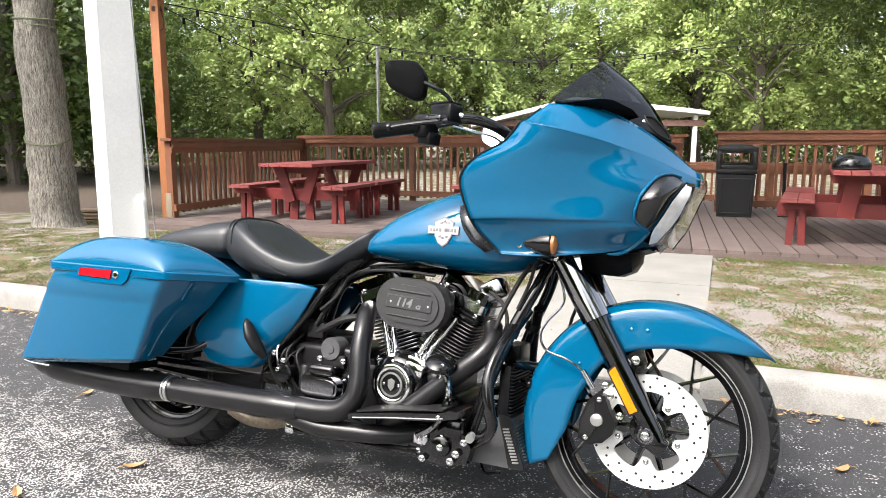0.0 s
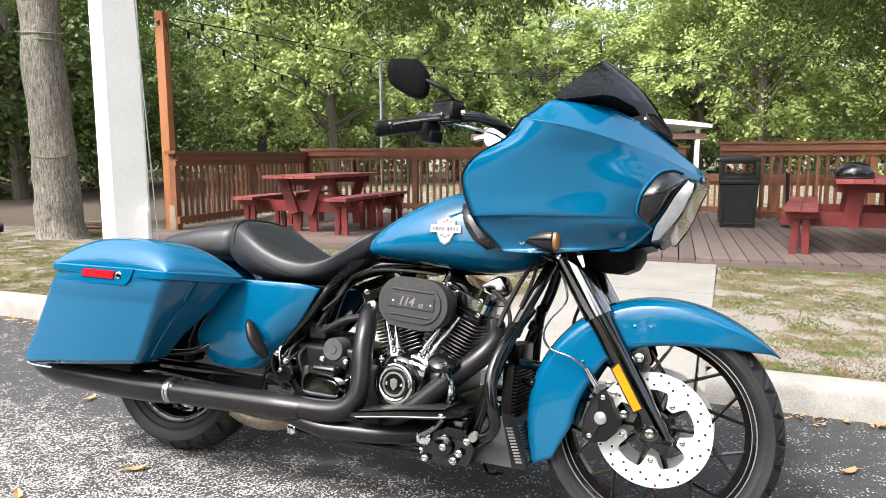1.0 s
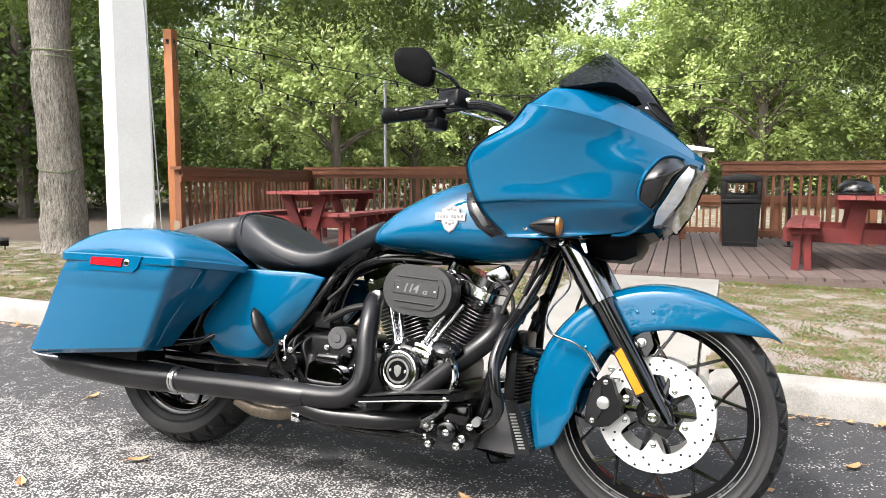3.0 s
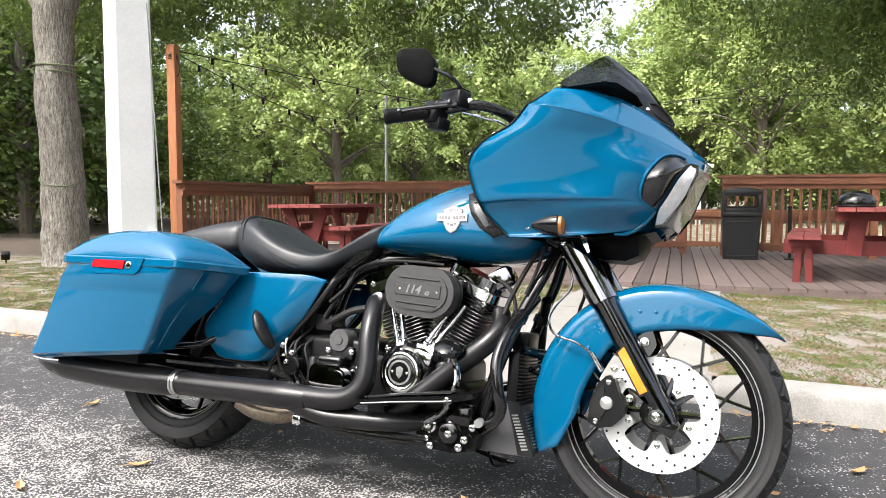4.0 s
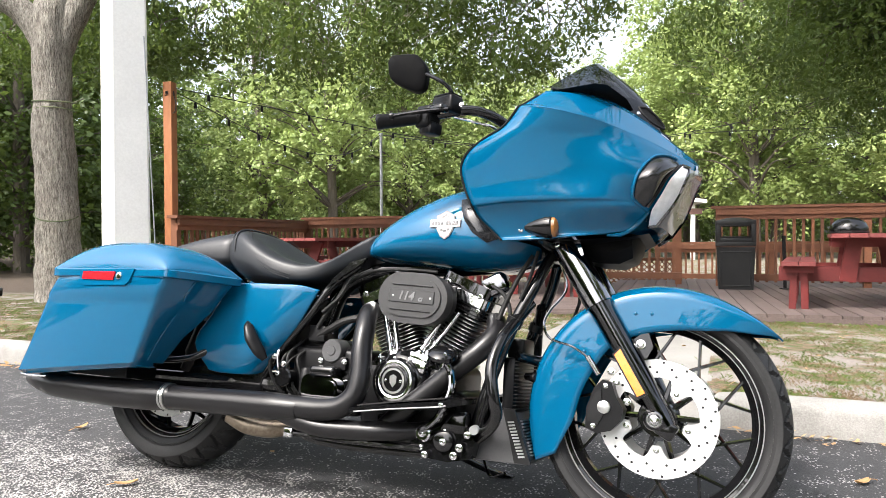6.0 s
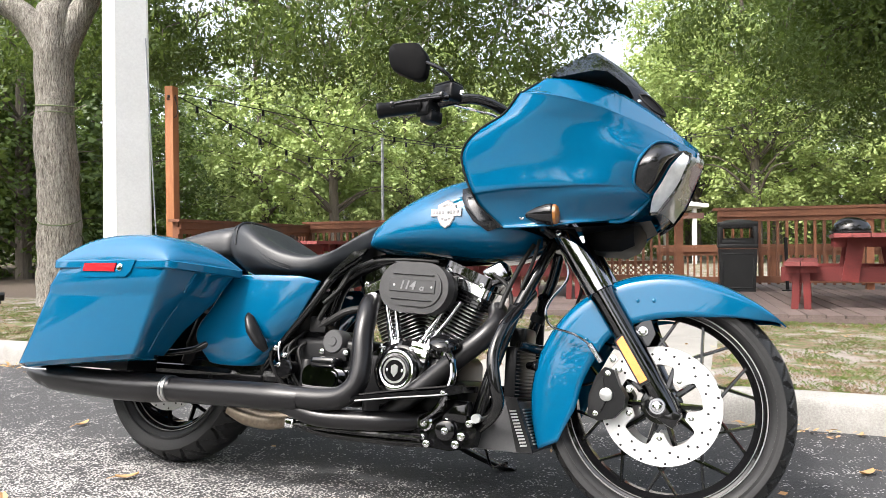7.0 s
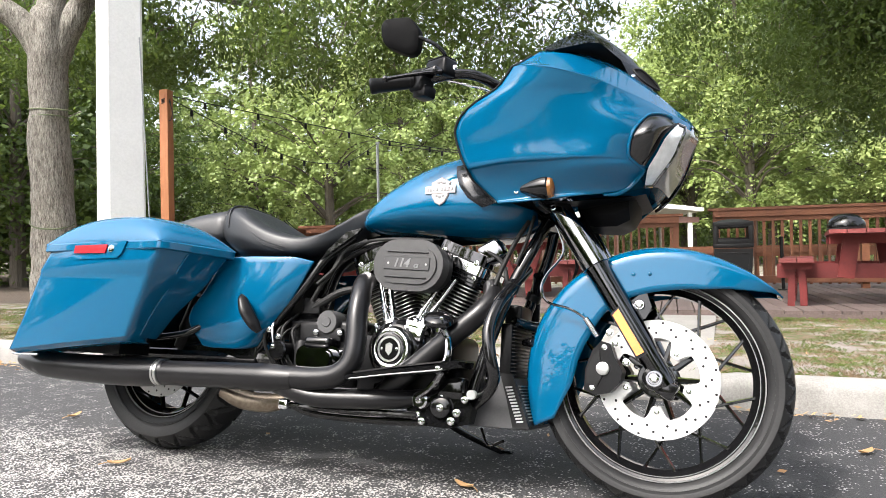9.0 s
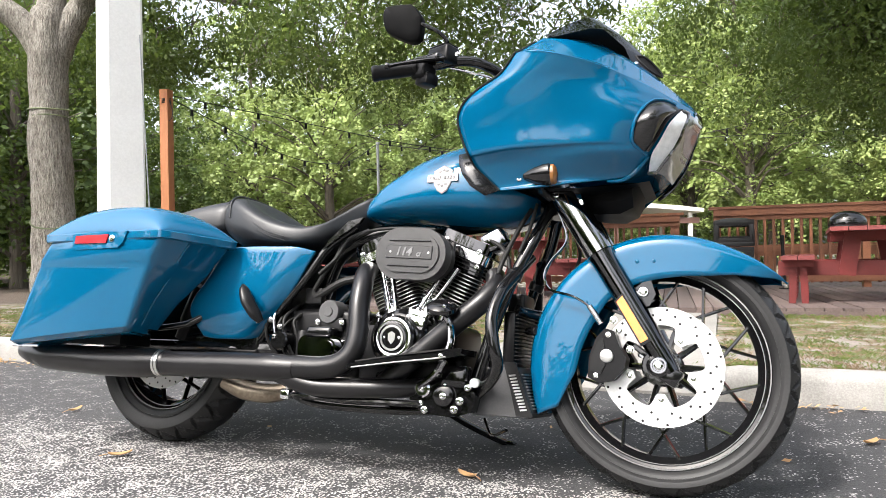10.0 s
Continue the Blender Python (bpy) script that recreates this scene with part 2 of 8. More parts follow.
def asphalt():
    """Old asphalt: dark binder with pale worn chips, more of them on the lane side."""
    m = bpy.data.materials.new("worn_asphalt")
    m.use_nodes = True
    nt = m.node_tree
    p = nt.nodes["Principled BSDF"]
    tc = nt.nodes.new("ShaderNodeTexCoord")

    def tex(kind, scale, detail=3):
        n = nt.nodes.new(kind)
        n.inputs["Scale"].default_value = scale
        if kind == "ShaderNodeTexVoronoi":
            n.voronoi_dimensions, detail = "2D", 0
        n.inputs["Detail"].default_value = detail
        nt.links.new(tc.outputs["Object"], n.inputs["Vector"])
        return n

    def maths(op, a, b):
        n = nt.nodes.new("ShaderNodeMath")
        n.operation = op
        for i, v in enumerate((a, b)):
            if isinstance(v, (int, float)):
                n.inputs[i].default_value = v
            else:
                nt.links.new(v, n.inputs[i])
        return n.outputs[0]

    def ramp(v, lo, hi, to0=0.0, to1=1.0):
        n = nt.nodes.new("ShaderNodeMapRange")
        for k, x in zip(("From Min", "From Max", "To Min", "To Max"), (lo, hi, to0, to1)):
            n.inputs[k].default_value = x
        nt.links.new(v, n.inputs["Value"])
        return n.outputs["Result"]

    chips = tex("ShaderNodeTexVoronoi", 170)
    chips2 = tex("ShaderNodeTexVoronoi", 115)
    fine = tex("ShaderNodeTexNoise", 105, 3)
    wear = tex("ShaderNodeTexNoise", 1.1, 4)
    mid = tex("ShaderNodeTexNoise", 11, 5)
    # more pale chips on the lane side of the parking edge
    sep = nt.nodes.new("ShaderNodeSeparateXYZ")
    nt.links.new(tc.outputs["Object"], sep.inputs["Vector"])
    lane = maths("ADD", maths("MULTIPLY", sep.outputs["Y"], -0.9), maths("MULTIPLY", sep.outputs["X"], -0.43))
    lane = ramp(maths("ADD", lane, maths("MULTIPLY", wear.outputs["Fac"], 0.5)), -1.72, -1.42)
    base = maths("ADD", maths("MULTIPLY", ramp(mid.outputs["Fac"], 0.35, 0.7), 0.36), maths("MULTIPLY", ramp(fine.outputs["Fac"], 0.35, 0.65), 0.28))
    worn = maths("ADD", maths("MULTIPLY", lane, 0.42), base)

    def bared(v, wear_at, need, lo, hi):
        """Stones of a voronoi pattern that the wear has laid bare: few where it is low, most where it is high."""
        hit = ramp(maths("ADD", v.outputs["Color"], wear_at), need, need + 0.05)
        return maths("MULTIPLY", hit, ramp(v.outputs["Distance"], lo, hi))

    pale = maths("MAXIMUM", bared(chips, worn, 1.24, 0.60, 0.44), bared(chips2, base, 1.12, 0.46, 0.34))
    mix = nt.nodes.new("ShaderNodeMix")
    mix.data_type = "RGBA"
    mix.inputs["A"].default_value, mix.inputs["B"].default_value = (0.030, 0.030, 0.032, 1), (0.36, 0.35, 0.335, 1)
    nt.links.new(pale, mix.inputs["Factor"])
    nt.links.new(mix.outputs["Result"], p.inputs["Base Color"])
    p.inputs["Roughness"].default_value = 0.85
    bp = nt.nodes.new("ShaderNodeBump")
    bp.inputs["Strength"].default_value, bp.inputs["Distance"].default_value = 0.6, 0.004
    nt.links.new(maths("ADD", fine.outputs["Fac"], chips.outputs["Distance"]), bp.inputs["Height"])
    nt.links.new(bp.outputs["Normal"], p.inputs["Normal"])
    return m


def leafy(name, a, b, through_col, thick=0.4, patch=0.35):
    """Leaf blades: two greens mixed leaf by leaf and in larger patches, with light passing through."""
    m = bpy.data.materials.new(name)
    m.use_nodes = True
    nt = m.node_tree
    p = nt.nodes["Principled BSDF"]
    geo = nt.nodes.new("ShaderNodeNewGeometry")
    ns = nt.nodes.new("ShaderNodeTexNoise")
    ns.inputs["Scale"].default_value, ns.inputs["Detail"].default_value = 0.9, 2
    nt.links.new(geo.outputs["Position"], ns.inputs["Vector"])
    stretch = nt.nodes.new("ShaderNodeMapRange")
    stretch.inputs["From Min"].default_value, stretch.inputs["From Max"].default_value = 0.35, 0.65
    nt.links.new(ns.outputs["Fac"], stretch.inputs["Value"])
    f = nt.nodes.new("ShaderNodeMix")
    f.inputs["Factor"].default_value = patch
    nt.links.new(geo.outputs["Random Per Island"], f.inputs["A"])
    nt.links.new(stretch.outputs["Result"], f.inputs["B"])
    mix = nt.nodes.new("ShaderNodeMix")
    mix.data_type = "RGBA"
    mix.inputs["A"].default_value, mix.inputs["B"].default_value = (*a, 1), (*b, 1)
    nt.links.new(f.outputs["Result"], mix.inputs["Factor"])
    nt.links.new(mix.outputs["Result"], p.inputs["Base Color"])
    p.inputs["Roughness"].default_value = 0.5
    p.inputs["Specular IOR Level"].default_value = 0.3
    tr = nt.nodes.new("ShaderNodeBsdfTranslucent")
    tr.inputs["Color"].default_value = (*through_col, 1)
    sh = nt.nodes.new("ShaderNodeMixShader")
    sh.inputs["Fac"].default_value = thick
    nt.links.new(p.outputs[0], sh.inputs[1])
    nt.links.new(tr.outputs[0], sh.inputs[2])
    nt.links.new(sh.outputs[0], nt.nodes["Material Output"].inputs["Surface"])
    return m


def turf():
    """Thin dry lawn: straw, green patches and bare sandy soil."""
    m = bpy.data.materials.new("dry_lawn")
    m.use_nodes = True
    nt = m.node_tree
    p = nt.nodes["Principled BSDF"]
    tc = nt.nodes.new("ShaderNodeTexCoord")

    def noise_of(scale, detail):
        n = nt.nodes.new("ShaderNodeTexNoise")
        n.inputs["Scale"].default_value, n.inputs["Detail"].default_value = scale, detail
        nt.links.new(tc.outputs["Object"], n.inputs["Vector"])
        return n.outputs["Fac"]

    def blend(f, lo, hi, a, b):
        r = nt.nodes.new("ShaderNodeMapRange")
        r.inputs["From Min"].default_value, r.inputs["From Max"].default_value = lo, hi
        nt.links.new(f, r.inputs["Value"])
        n = nt.nodes.new("ShaderNodeMix")
        n.data_type = "RGBA"
        nt.links.new(r.outputs["Result"], n.inputs["Factor"])
        for key, c in (("A", a), ("B", b)):
            if isinstance(c, tuple):
                n.inputs[key].default_value = (*c, 1)
            else:
                nt.links.new(c, n.inputs[key])
        return n.outputs["Result"]

    fine = noise_of(110, 6)
    straw = blend(fine, 0.35, 0.65, (0.060, 0.040, 0.023), (0.225, 0.158, 0.098))
    green = blend(fine, 0.35, 0.65, (0.034, 0.050, 0.012), (0.115, 0.140, 0.036))
    soil = blend(fine, 0.35, 0.7, (0.15, 0.13, 0.115), (0.32, 0.29, 0.265))
    c = blend(noise_of(13, 6), 0.46, 0.56, straw, green)
    c = blend(noise_of(3.4, 8), 0.47, 0.56, c, soil)
    # brown leaf mould under the oaks beside the deck, darkened for their shade
    sep = nt.nodes.new("ShaderNodeSeparateXYZ")
    nt.links.new(tc.outputs["Object"], sep.inputs["Vector"])
    under = []
    for axis, lo, hi in (("Y", 9.9, 11.2), ("X", -2.6, -3.6)):
        n = nt.nodes.new("ShaderNodeMapRange")
        n.inputs["From Min"].default_value, n.inputs["From Max"].default_value = lo, hi
        nt.links.new(sep.outputs[axis], n.inputs["Value"])
        under.append(n.outputs["Result"])
    both = nt.nodes.new("ShaderNodeMath")
    both.operation = "MULTIPLY"
    nt.links.new(under[0], both.inputs[0])
    nt.links.new(under[1], both.inputs[1])
    shaded_mould = blend(fine, 0.35, 0.65, (0.035, 0.025, 0.017), (0.085, 0.06, 0.04))
    c = blend(both.outputs[0], 0.2, 0.8, c, shaded_mould)
    nt.links.new(c, p.inputs["Base Color"])
    p.inputs["Roughness"].default_value = 0.95
    bp = nt.nodes.new("ShaderNodeBump")
    bp.inputs["Strength"].default_value, bp.inputs["Distance"].default_value = 0.8, 0.02
    nt.links.new(fine, bp.inputs["Height"])
    nt.links.new(bp.outputs["Normal"], p.inputs["Normal"])
    return m


ASPHALT = asphalt()
TURF = turf()
CONCRETE = material("pale_concrete", (0.235, 0.225, 0.21), (0.165, 0.158, 0.145), rough=0.88, scale=2.2, fine=140, bump=0.35, dist=0.003)
KERB_CONCRETE = material("kerb_concrete", (0.28, 0.27, 0.255), (0.17, 0.163, 0.15), rough=0.88, scale=6, fine=160, bump=0.5, dist=0.004)
POST_WHITE = material("white_painted_concrete", (0.86, 0.85, 0.83), (0.76, 0.75, 0.73), rough=0.7, scale=2.5, fine=60, bump=0.15, dist=0.003)
DECK_WOOD = material("deck_boards", (0.073, 0.052, 0.046), (0.125, 0.092, 0.083), rough=0.75, scale=5, fine=80, bump=0.35, dist=0.002, random_var=0.28)
RAIL_WOOD = material("stained_timber", (0.135, 0.048, 0.022), (0.205, 0.080, 0.037), rough=0.65, scale=6, fine=70, bump=0.3, dist=0.002, random_var=0.3)
POST_WOOD = material("cedar_post", (0.38, 0.155, 0.06), (0.29, 0.105, 0.042), rough=0.7, scale=4, fine=60, bump=0.35, dist=0.003, stretch=(8, 8, 1))
RED_WOOD = material("red_painted_timber", (0.145, 0.012, 0.011), (0.110, 0.010, 0.009), rough=0.55, scale=8, fine=60, bump=0.2, dist=0.002, random_var=0.2)
RED_WORN = material("worn_red_tabletop", (0.194, 0.040, 0.037), (0.145, 0.025, 0.024), rough=0.6, scale=6, fine=60, bump=0.2, dist=0.002, random_var=0.2)
BIN_PLASTIC = material("charcoal_bin_plastic", (0.009, 0.0095, 0.010), (0.014, 0.0145, 0.015), rough=0.5, spec=0.3, scale=6, fine=200)
BARK = material("grey_oak_bark", (0.55, 0.51, 0.445), (0.11, 0.093, 0.077), rough=0.95, scale=26, fine=85, bump=1.0, dist=0.08, stretch=(1.6, 1.6, 0.3))
BARK_DARK = material("dark_bark", (0.085, 0.07, 0.055), (0.13, 0.11, 0.09), rough=0.95, scale=5, fine=30, bump=0.8, dist=0.03, stretch=(1, 1, 0.3))
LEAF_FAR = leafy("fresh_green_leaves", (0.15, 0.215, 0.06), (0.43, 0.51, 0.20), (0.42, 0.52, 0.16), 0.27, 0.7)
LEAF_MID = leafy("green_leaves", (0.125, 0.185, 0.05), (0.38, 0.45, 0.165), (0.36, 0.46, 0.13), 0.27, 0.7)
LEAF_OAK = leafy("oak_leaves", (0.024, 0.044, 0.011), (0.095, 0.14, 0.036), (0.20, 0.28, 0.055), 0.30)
BLADE = leafy("green_grass_blades", (0.042, 0.066, 0.014), (0.135, 0.180, 0.042), (0.12, 0.18, 0.035), 0.2)
BLADE_DRY = leafy("dry_grass_blades", (0.085, 0.057, 0.031), (0.255, 0.180, 0.105), (0.15, 0.12, 0.06), 0.15)
DEAD_LEAF = leafy("fallen_leaves", (0.34, 0.19, 0.08), (0.46, 0.30, 0.15), (0.3, 0.16, 0.05), 0.15)
WHITE_METAL = material("white_roof_metal", (0.75, 0.75, 0.73), (0.66, 0.66, 0.64), rough=0.5, scale=2)
BROWN_PAINT = material("brown_painted_timber", (0.10, 0.05, 0.04), (0.14, 0.075, 0.06), rough=0.7, scale=4)
GALV = material("galvanised_steel", (0.38, 0.39, 0.40), (0.30, 0.31, 0.32), rough=0.5, metal=0.7, scale=10)
CABLE = material("black_cable", (0.012, 0.012, 0.012), rough=0.6)
ROPE = material("green_cord", (0.16, 0.19, 0.10), (0.11, 0.13, 0.07), rough=0.8, scale=60)


def sheet(name, tint, gloss):
    """A thin tinted plastic sheet: see-through, with a clear gloss on it."""
    m = bpy.data.materials.new(name)
    m.use_nodes = True
    nt = m.node_tree
    tr = nt.nodes.new("ShaderNodeBsdfTransparent")
    tr.inputs["Color"].default_value = (*tint, 1)
    gl = nt.nodes.new("ShaderNodeBsdfGlossy")
    gl.inputs["Roughness"].default_value = 0.02
    fr = nt.nodes.new("ShaderNodeFresnel")
    fr.inputs["IOR"].default_value = gloss
    mx = nt.nodes.new("ShaderNodeMixShader")
    nt.links.new(fr.outputs[0], mx.inputs["Fac"])
    nt.links.new(tr.outputs[0], mx.inputs[1])
    nt.links.new(gl.outputs[0], mx.inputs[2])
    nt.links.new(mx.outputs[0], nt.nodes["Material Output"].inputs["Surface"])
    return m


CLEAR_SHEET = sheet("grey_plastic_sheet", (0.55, 0.53, 0.49), 1.4)
SMOKE_SHEET = sheet("smoked_plastic_sheet", (0.055, 0.062, 0.075), 1.5)
BULB = glass("bulb_glass", (0.97, 0.97, 0.95), 0.0, 1.2)

# ---- ground, kerb, walk ----
KERB_YAW = -25.5
KERB = pose(-0.45, 3.49, 0, 0, 0, KERB_YAW)          # x along the kerb, y away from the road
DECK = pose(2.456, 6.217, 0, 0, 0, -21.8)            # x along the deck's front edge, y away from it
DECK_Z = 0.10


def lawn_z(v):
    return lerp([(0.0, 0.115), (1.2, 0.10), (3.4, 0.03), (6, 0.0), (400, 0.0)], v)


def build_ground():
    bm = bmesh.new()
    vs = [bm.verts.new(KERB @ Vector((u, v, 0))) for u, v in ((-400, -21.0), (400, -21.0), (400, 0.09), (-400, 0.09))]
    bm.faces.new(vs)
    tagged(link("road", bm, ASPHALT), "worn grey asphalt with pale stone chips", "road", kind="structure")
    bm = bmesh.new()
    us = [-400, -60, -20, -8, -3, 0.70, 1.84, 4, 8, 20, 60, 400]
    vv = [0.16, 0.5, 1.2, 2.3, 3.4, 4.6, 6, 12, 30, 80, 400]
    grid = [[bm.verts.new(KERB @ Vector((u, v, lawn_z(v)))) for u in us] for v in vv]
    for i in range(len(vv) - 1):
        for j in range(len(us) - 1):
            if us[j] == 0.70 and vv[i] < 3.4:
                continue
            bm.faces.new((grid[i][j], grid[i][j + 1], grid[i + 1][j + 1], grid[i + 1][j]))
    bm.faces.new([bm.verts.new(KERB @ Vector((u, v, 0.0))) for u, v in ((-400, -400), (400, -400), (400, -21.0), (-400, -21.0))])
    tagged(link("ground", bm, TURF), "dry patchy lawn with straw, green tufts and bare sand", "ground", kind="structure")
    # kerbs, cast in lengths with joints, ends rounded down at the walk
    profile = [(0.0, -0.05), (0.015, 0.09), (0.03, 0.118), (0.06, 0.13), (0.15, 0.13), (0.17, 0.12), (0.17, -0.05)]
    for name, stops in (("kerb_left", [-40 + 3.05 * i for i in range(14)] + [0.66]), ("kerb_right", [1.86, 4.6, 7.65, 10.7, 13.75, 40])):
        top = empty(name, KERB, "pale cast concrete kerb with rounded top edge", "kerb", kind="structure")
        for a, b in zip(stops, stops[1:]):
            bm = bmesh.new()
            cuts = [a + 0.004, b - 0.004]
            if name == "kerb_right" and a == 1.86:
                cuts = [a, a + 0.03, a + 0.10, b - 0.004]
            if name == "kerb_left" and b == 0.66:
                cuts = [a + 0.004, b - 0.10, b - 0.03, b]
            rings = []
            for u in cuts:
                near = (u - a if name == "kerb_right" and a == 1.86 else b - u if name == "kerb_left" and b == 0.66 else 9)
                k = 1.0 if near > 0.09 else 0.93 if near > 0.02 else 0.72
                rings.append([bm.verts.new((u, y, z * k if z > 0 else z)) for y, z in profile])
            skin(bm, rings)
            part("kerb_stone", bm, KERB_CONCRETE, top, smooth=50)
    # concrete walk in two slabs, sloping to the road
    top = empty("pavement", KERB, "pale concrete footpath from the road to the deck", "footpath", kind="structure")
    for v0, v1, z0, z1 in ((0.092, 2.05, 0.012, lawn_z(2.05) + 0.012), (2.062, 3.66, lawn_z(2.06) + 0.012, 0.055)):
        bm = bmesh.new()
        ys = [v0, v0 + 0.35, v1] if v0 < 1 else [v0, v1]
        zs = [z0, 0.11, z1] if v0 < 1 else [z0, z1]
        skin(bm, [[bm.verts.new((u, y, zz)) for u, zz in ((0.662, z), (1.858, z), (1.858, -0.1), (0.662, -0.1))] for y, z in zip(ys, zs)])
        part("slab", bevelled(bm, 0.008), CONCRETE, top, smooth=30)


build_ground()


# ---- deck ----
def plank(name, parent, a, b, width, thick, material, bevel=0.004, up=(0, 0, 1)):
    """A board from a to b: width across, thick along up."""
    a, b = Vector(a), Vector(b)
    d = (b - a).normalized()
    w = Vector(up).cross(d).normalized()
    t = d.cross(w)
    bm = bmesh.new()
    rings = [[bm.verts.new(p + w * sx * width / 2 + t * sz * thick / 2) for sx, sz in ((-1, -1), (1, -1), (1, 1), (-1, 1))] for p in (a, b)]
    skin(bm, rings)
    if bevel:
        bevelled(bm, bevel, 1)
    return part(name, bm, material, parent, smooth=None)


def build_deck():
    top = empty("deck_floor", DECK, "weathered brown timber deck boards with dark gaps", "deck", kind="structure")
    rng = random.Random(4)
    # boards running away from the front edge, and a part with boards along it
    x = -0.75
    while x < 8.0:
        plank("deck_board", top, (x, -0.02 + rng.uniform(-0.006, 0.006), DECK_Z - 0.019 + rng.uniform(-0.002, 0.002)), (x, 5.4, DECK_Z - 0.019), 0.139, 0.038, DECK_WOOD, 0.005)
        x += 0.15
    y = 0.06
    while y < 4.1:
        plank("deck_board", top, (-6.3, y, DECK_Z - 0.019 + rng.uniform(-0.002, 0.002)), (-0.83, y, DECK_Z - 0.019), 0.139, 0.038, DECK_WOOD, 0.005)
        y += 0.15
    plank("fascia_board", top, (-6.3, -0.008, 0.02), (8.0, -0.008, 0.02), 0.10, 0.03, DECK_WOOD, 0.003, up=(0, 1, 0))


build_deck()


def railing(label, m, length, posts, top_z, cap=0.17, low=0.13, pitch=0.115, base_z=DECK_Z):
    """A timber railing along x: posts, a flat cap over two boards, a bottom board, balusters."""
    top = empty("railing", m, label, "railing", kind="structure")
    z1 = top_z
    plank("cap_board", top, (-0.06, 0, z1 - 0.019), (length + 0.06, 0, z1 - 0.019), cap, 0.038, RAIL_WOOD)
    plank("top_board", top, (0, -0.05, z1 - 0.085), (length, -0.05, z1 - 0.085), 0.036, 0.09, RAIL_WOOD)
    plank("inner_board", top, (0, -0.02, z1 - 0.15), (length, -0.02, z1 - 0.15), 0.036, 0.09, RAIL_WOOD)
    plank("bottom_board", top, (0, -0.04, base_z + low), (length, -0.04, base_z + low), 0.036, 0.09, RAIL_WOOD)
    for x in posts:
        plank("post", top, (x, 0.03, base_z - 0.1), (x, 0.03, z1 - 0.04), 0.09, 0.09, RAIL_WOOD, up=(1, 0, 0))
    x = 0.09
    while x < length - 0.04:
        if min(abs(x - p) for p in posts) > 0.06:
            plank("baluster", top, (x, -0.003, base_z + 0.06), (x, -0.003, z1 - 0.07), 0.036, 0.036, RAIL_WOOD, 0, up=(1, 0, 0))
        x += pitch
    return top


def on_deck(a, b, turn=0.0, z=0.0):
    return DECK @ pose(a, b, z, 0, 0, turn)


railing("stained brown timber railing beside the deck", on_deck(-6.15, 0.62, 90), 3.36, (0.05, 1.7, 3.31), 1.13)
railing("stained brown timber railing at the deck's back", on_deck(-6.15, 4.0), 6.3, (0.05, 2.05, 4.1, 6.25), 1.19)
railing("tall stained timber railing behind the bin", on_deck(0.60, 3.74), 7.0, (0.05, 1.9, 3.6, 5.3, 6.95), 1.235)
railing("low stained timber railing beyond the deck", on_deck(-0.3, 6.76), 8.0, (0.05, 2.0, 4.0, 6.0, 7.95), 0.71, cap=0.12, base_z=-0.05)


# ---- posts ----
def build_posts():
    top = empty("timber_post", pose(-3.13, 9.25, 0, 0, 0, -18), "tall square cedar post holding light cables", "post")
    bm = boxes(((0, 0, 1.45), (0.125, 0.125, 2.9)), bevel=0.008)
    part("shaft", bm, POST_WOOD, top)
    bm = bmesh.new()
    for z in (2.72, 2.735, 2.75, 2.70):
        tube(bm, [(0.07 * math.cos(a), 0.07 * math.sin(a) * 1.0, z + 0.004 * a) for a in (0, 1.57, 3.14, 4.71, 6.2)], 0.006, 6)
    tube(bm, [(0.07, -0.03, 2.75), (0.12, -0.04, 2.6), (0.11, -0.05, 2.5), (0.075, -0.05, 2.48)], 0.006, 6)
    part("cable_wrap", bm, CABLE, top, "black cable wound round the post")
    bm = boxes(((0.10, -0.09, 0.21), (0.09, 0.09, 0.42)), bevel=0.006)
    part("stub", bm, material("weathered_timber", (0.24, 0.19, 0.13), (0.17, 0.14, 0.10), rough=0.8), top, "short weathered timber stub")
    # white utility post with a conduit and a guy cable
    top = empty("utility_post", pose(-2.245, 5.52, 0, 0, 0, 38), "white painted square concrete utility post", "post")
    bm = bmesh.new()
    c = 0.02
    sect = [(-1, -1), (1, -1), (1, 1), (-1, 1)]
    rings = []
    for z, h in ((0.0, 0.150), (2.5, 0.139), (6.5, 0.12)):
        pts = []
        for sx, sy in sect:
            pts += [(sx * (h - c) if k == (sx * sy > 0) else sx * h, sy * h if k == (sx * sy > 0) else sy * (h - c)) for k in (False, True)]
        rings.append([bm.verts.new((x, y, z)) for x, y in pts])
    skin(bm, rings)
    part("shaft", bm, POST_WHITE, top, smooth=None)
    bm = bmesh.new()
    cyl(bm, (0.10, -0.180, 0), (0.10, -0.180, 0.62), 0.016)
    box(bm, (0.10, -0.165, 0.62), (0.05, 0.05, 0.06), bevel=0.006)
    box(bm, (0.10, -0.155, 0.34), (0.06, 0.02, 0.02))
    part("conduit", bm, POST_WHITE, top, "white painted conduit")
    part("guy_cable", pipe([(0.10, -0.17, 2.4), (0.17, -0.24, 0.1)], 0.005, 6), GALV, top, "thin steel guy cable")
    # far light pole
    top = empty("light_pole", pose(-0.475, 13.4, 0), "thin galvanised pole holding string lights", "pole")
    part("shaft", rod((0, 0, 0), (0, 0, 2.85), 0.028), GALV, top)
    part("pole_cap", bevelled(rod((0, 0, 2.83), (0, 0, 2.87), 0.04), 0.008), GALV, top)


build_posts()


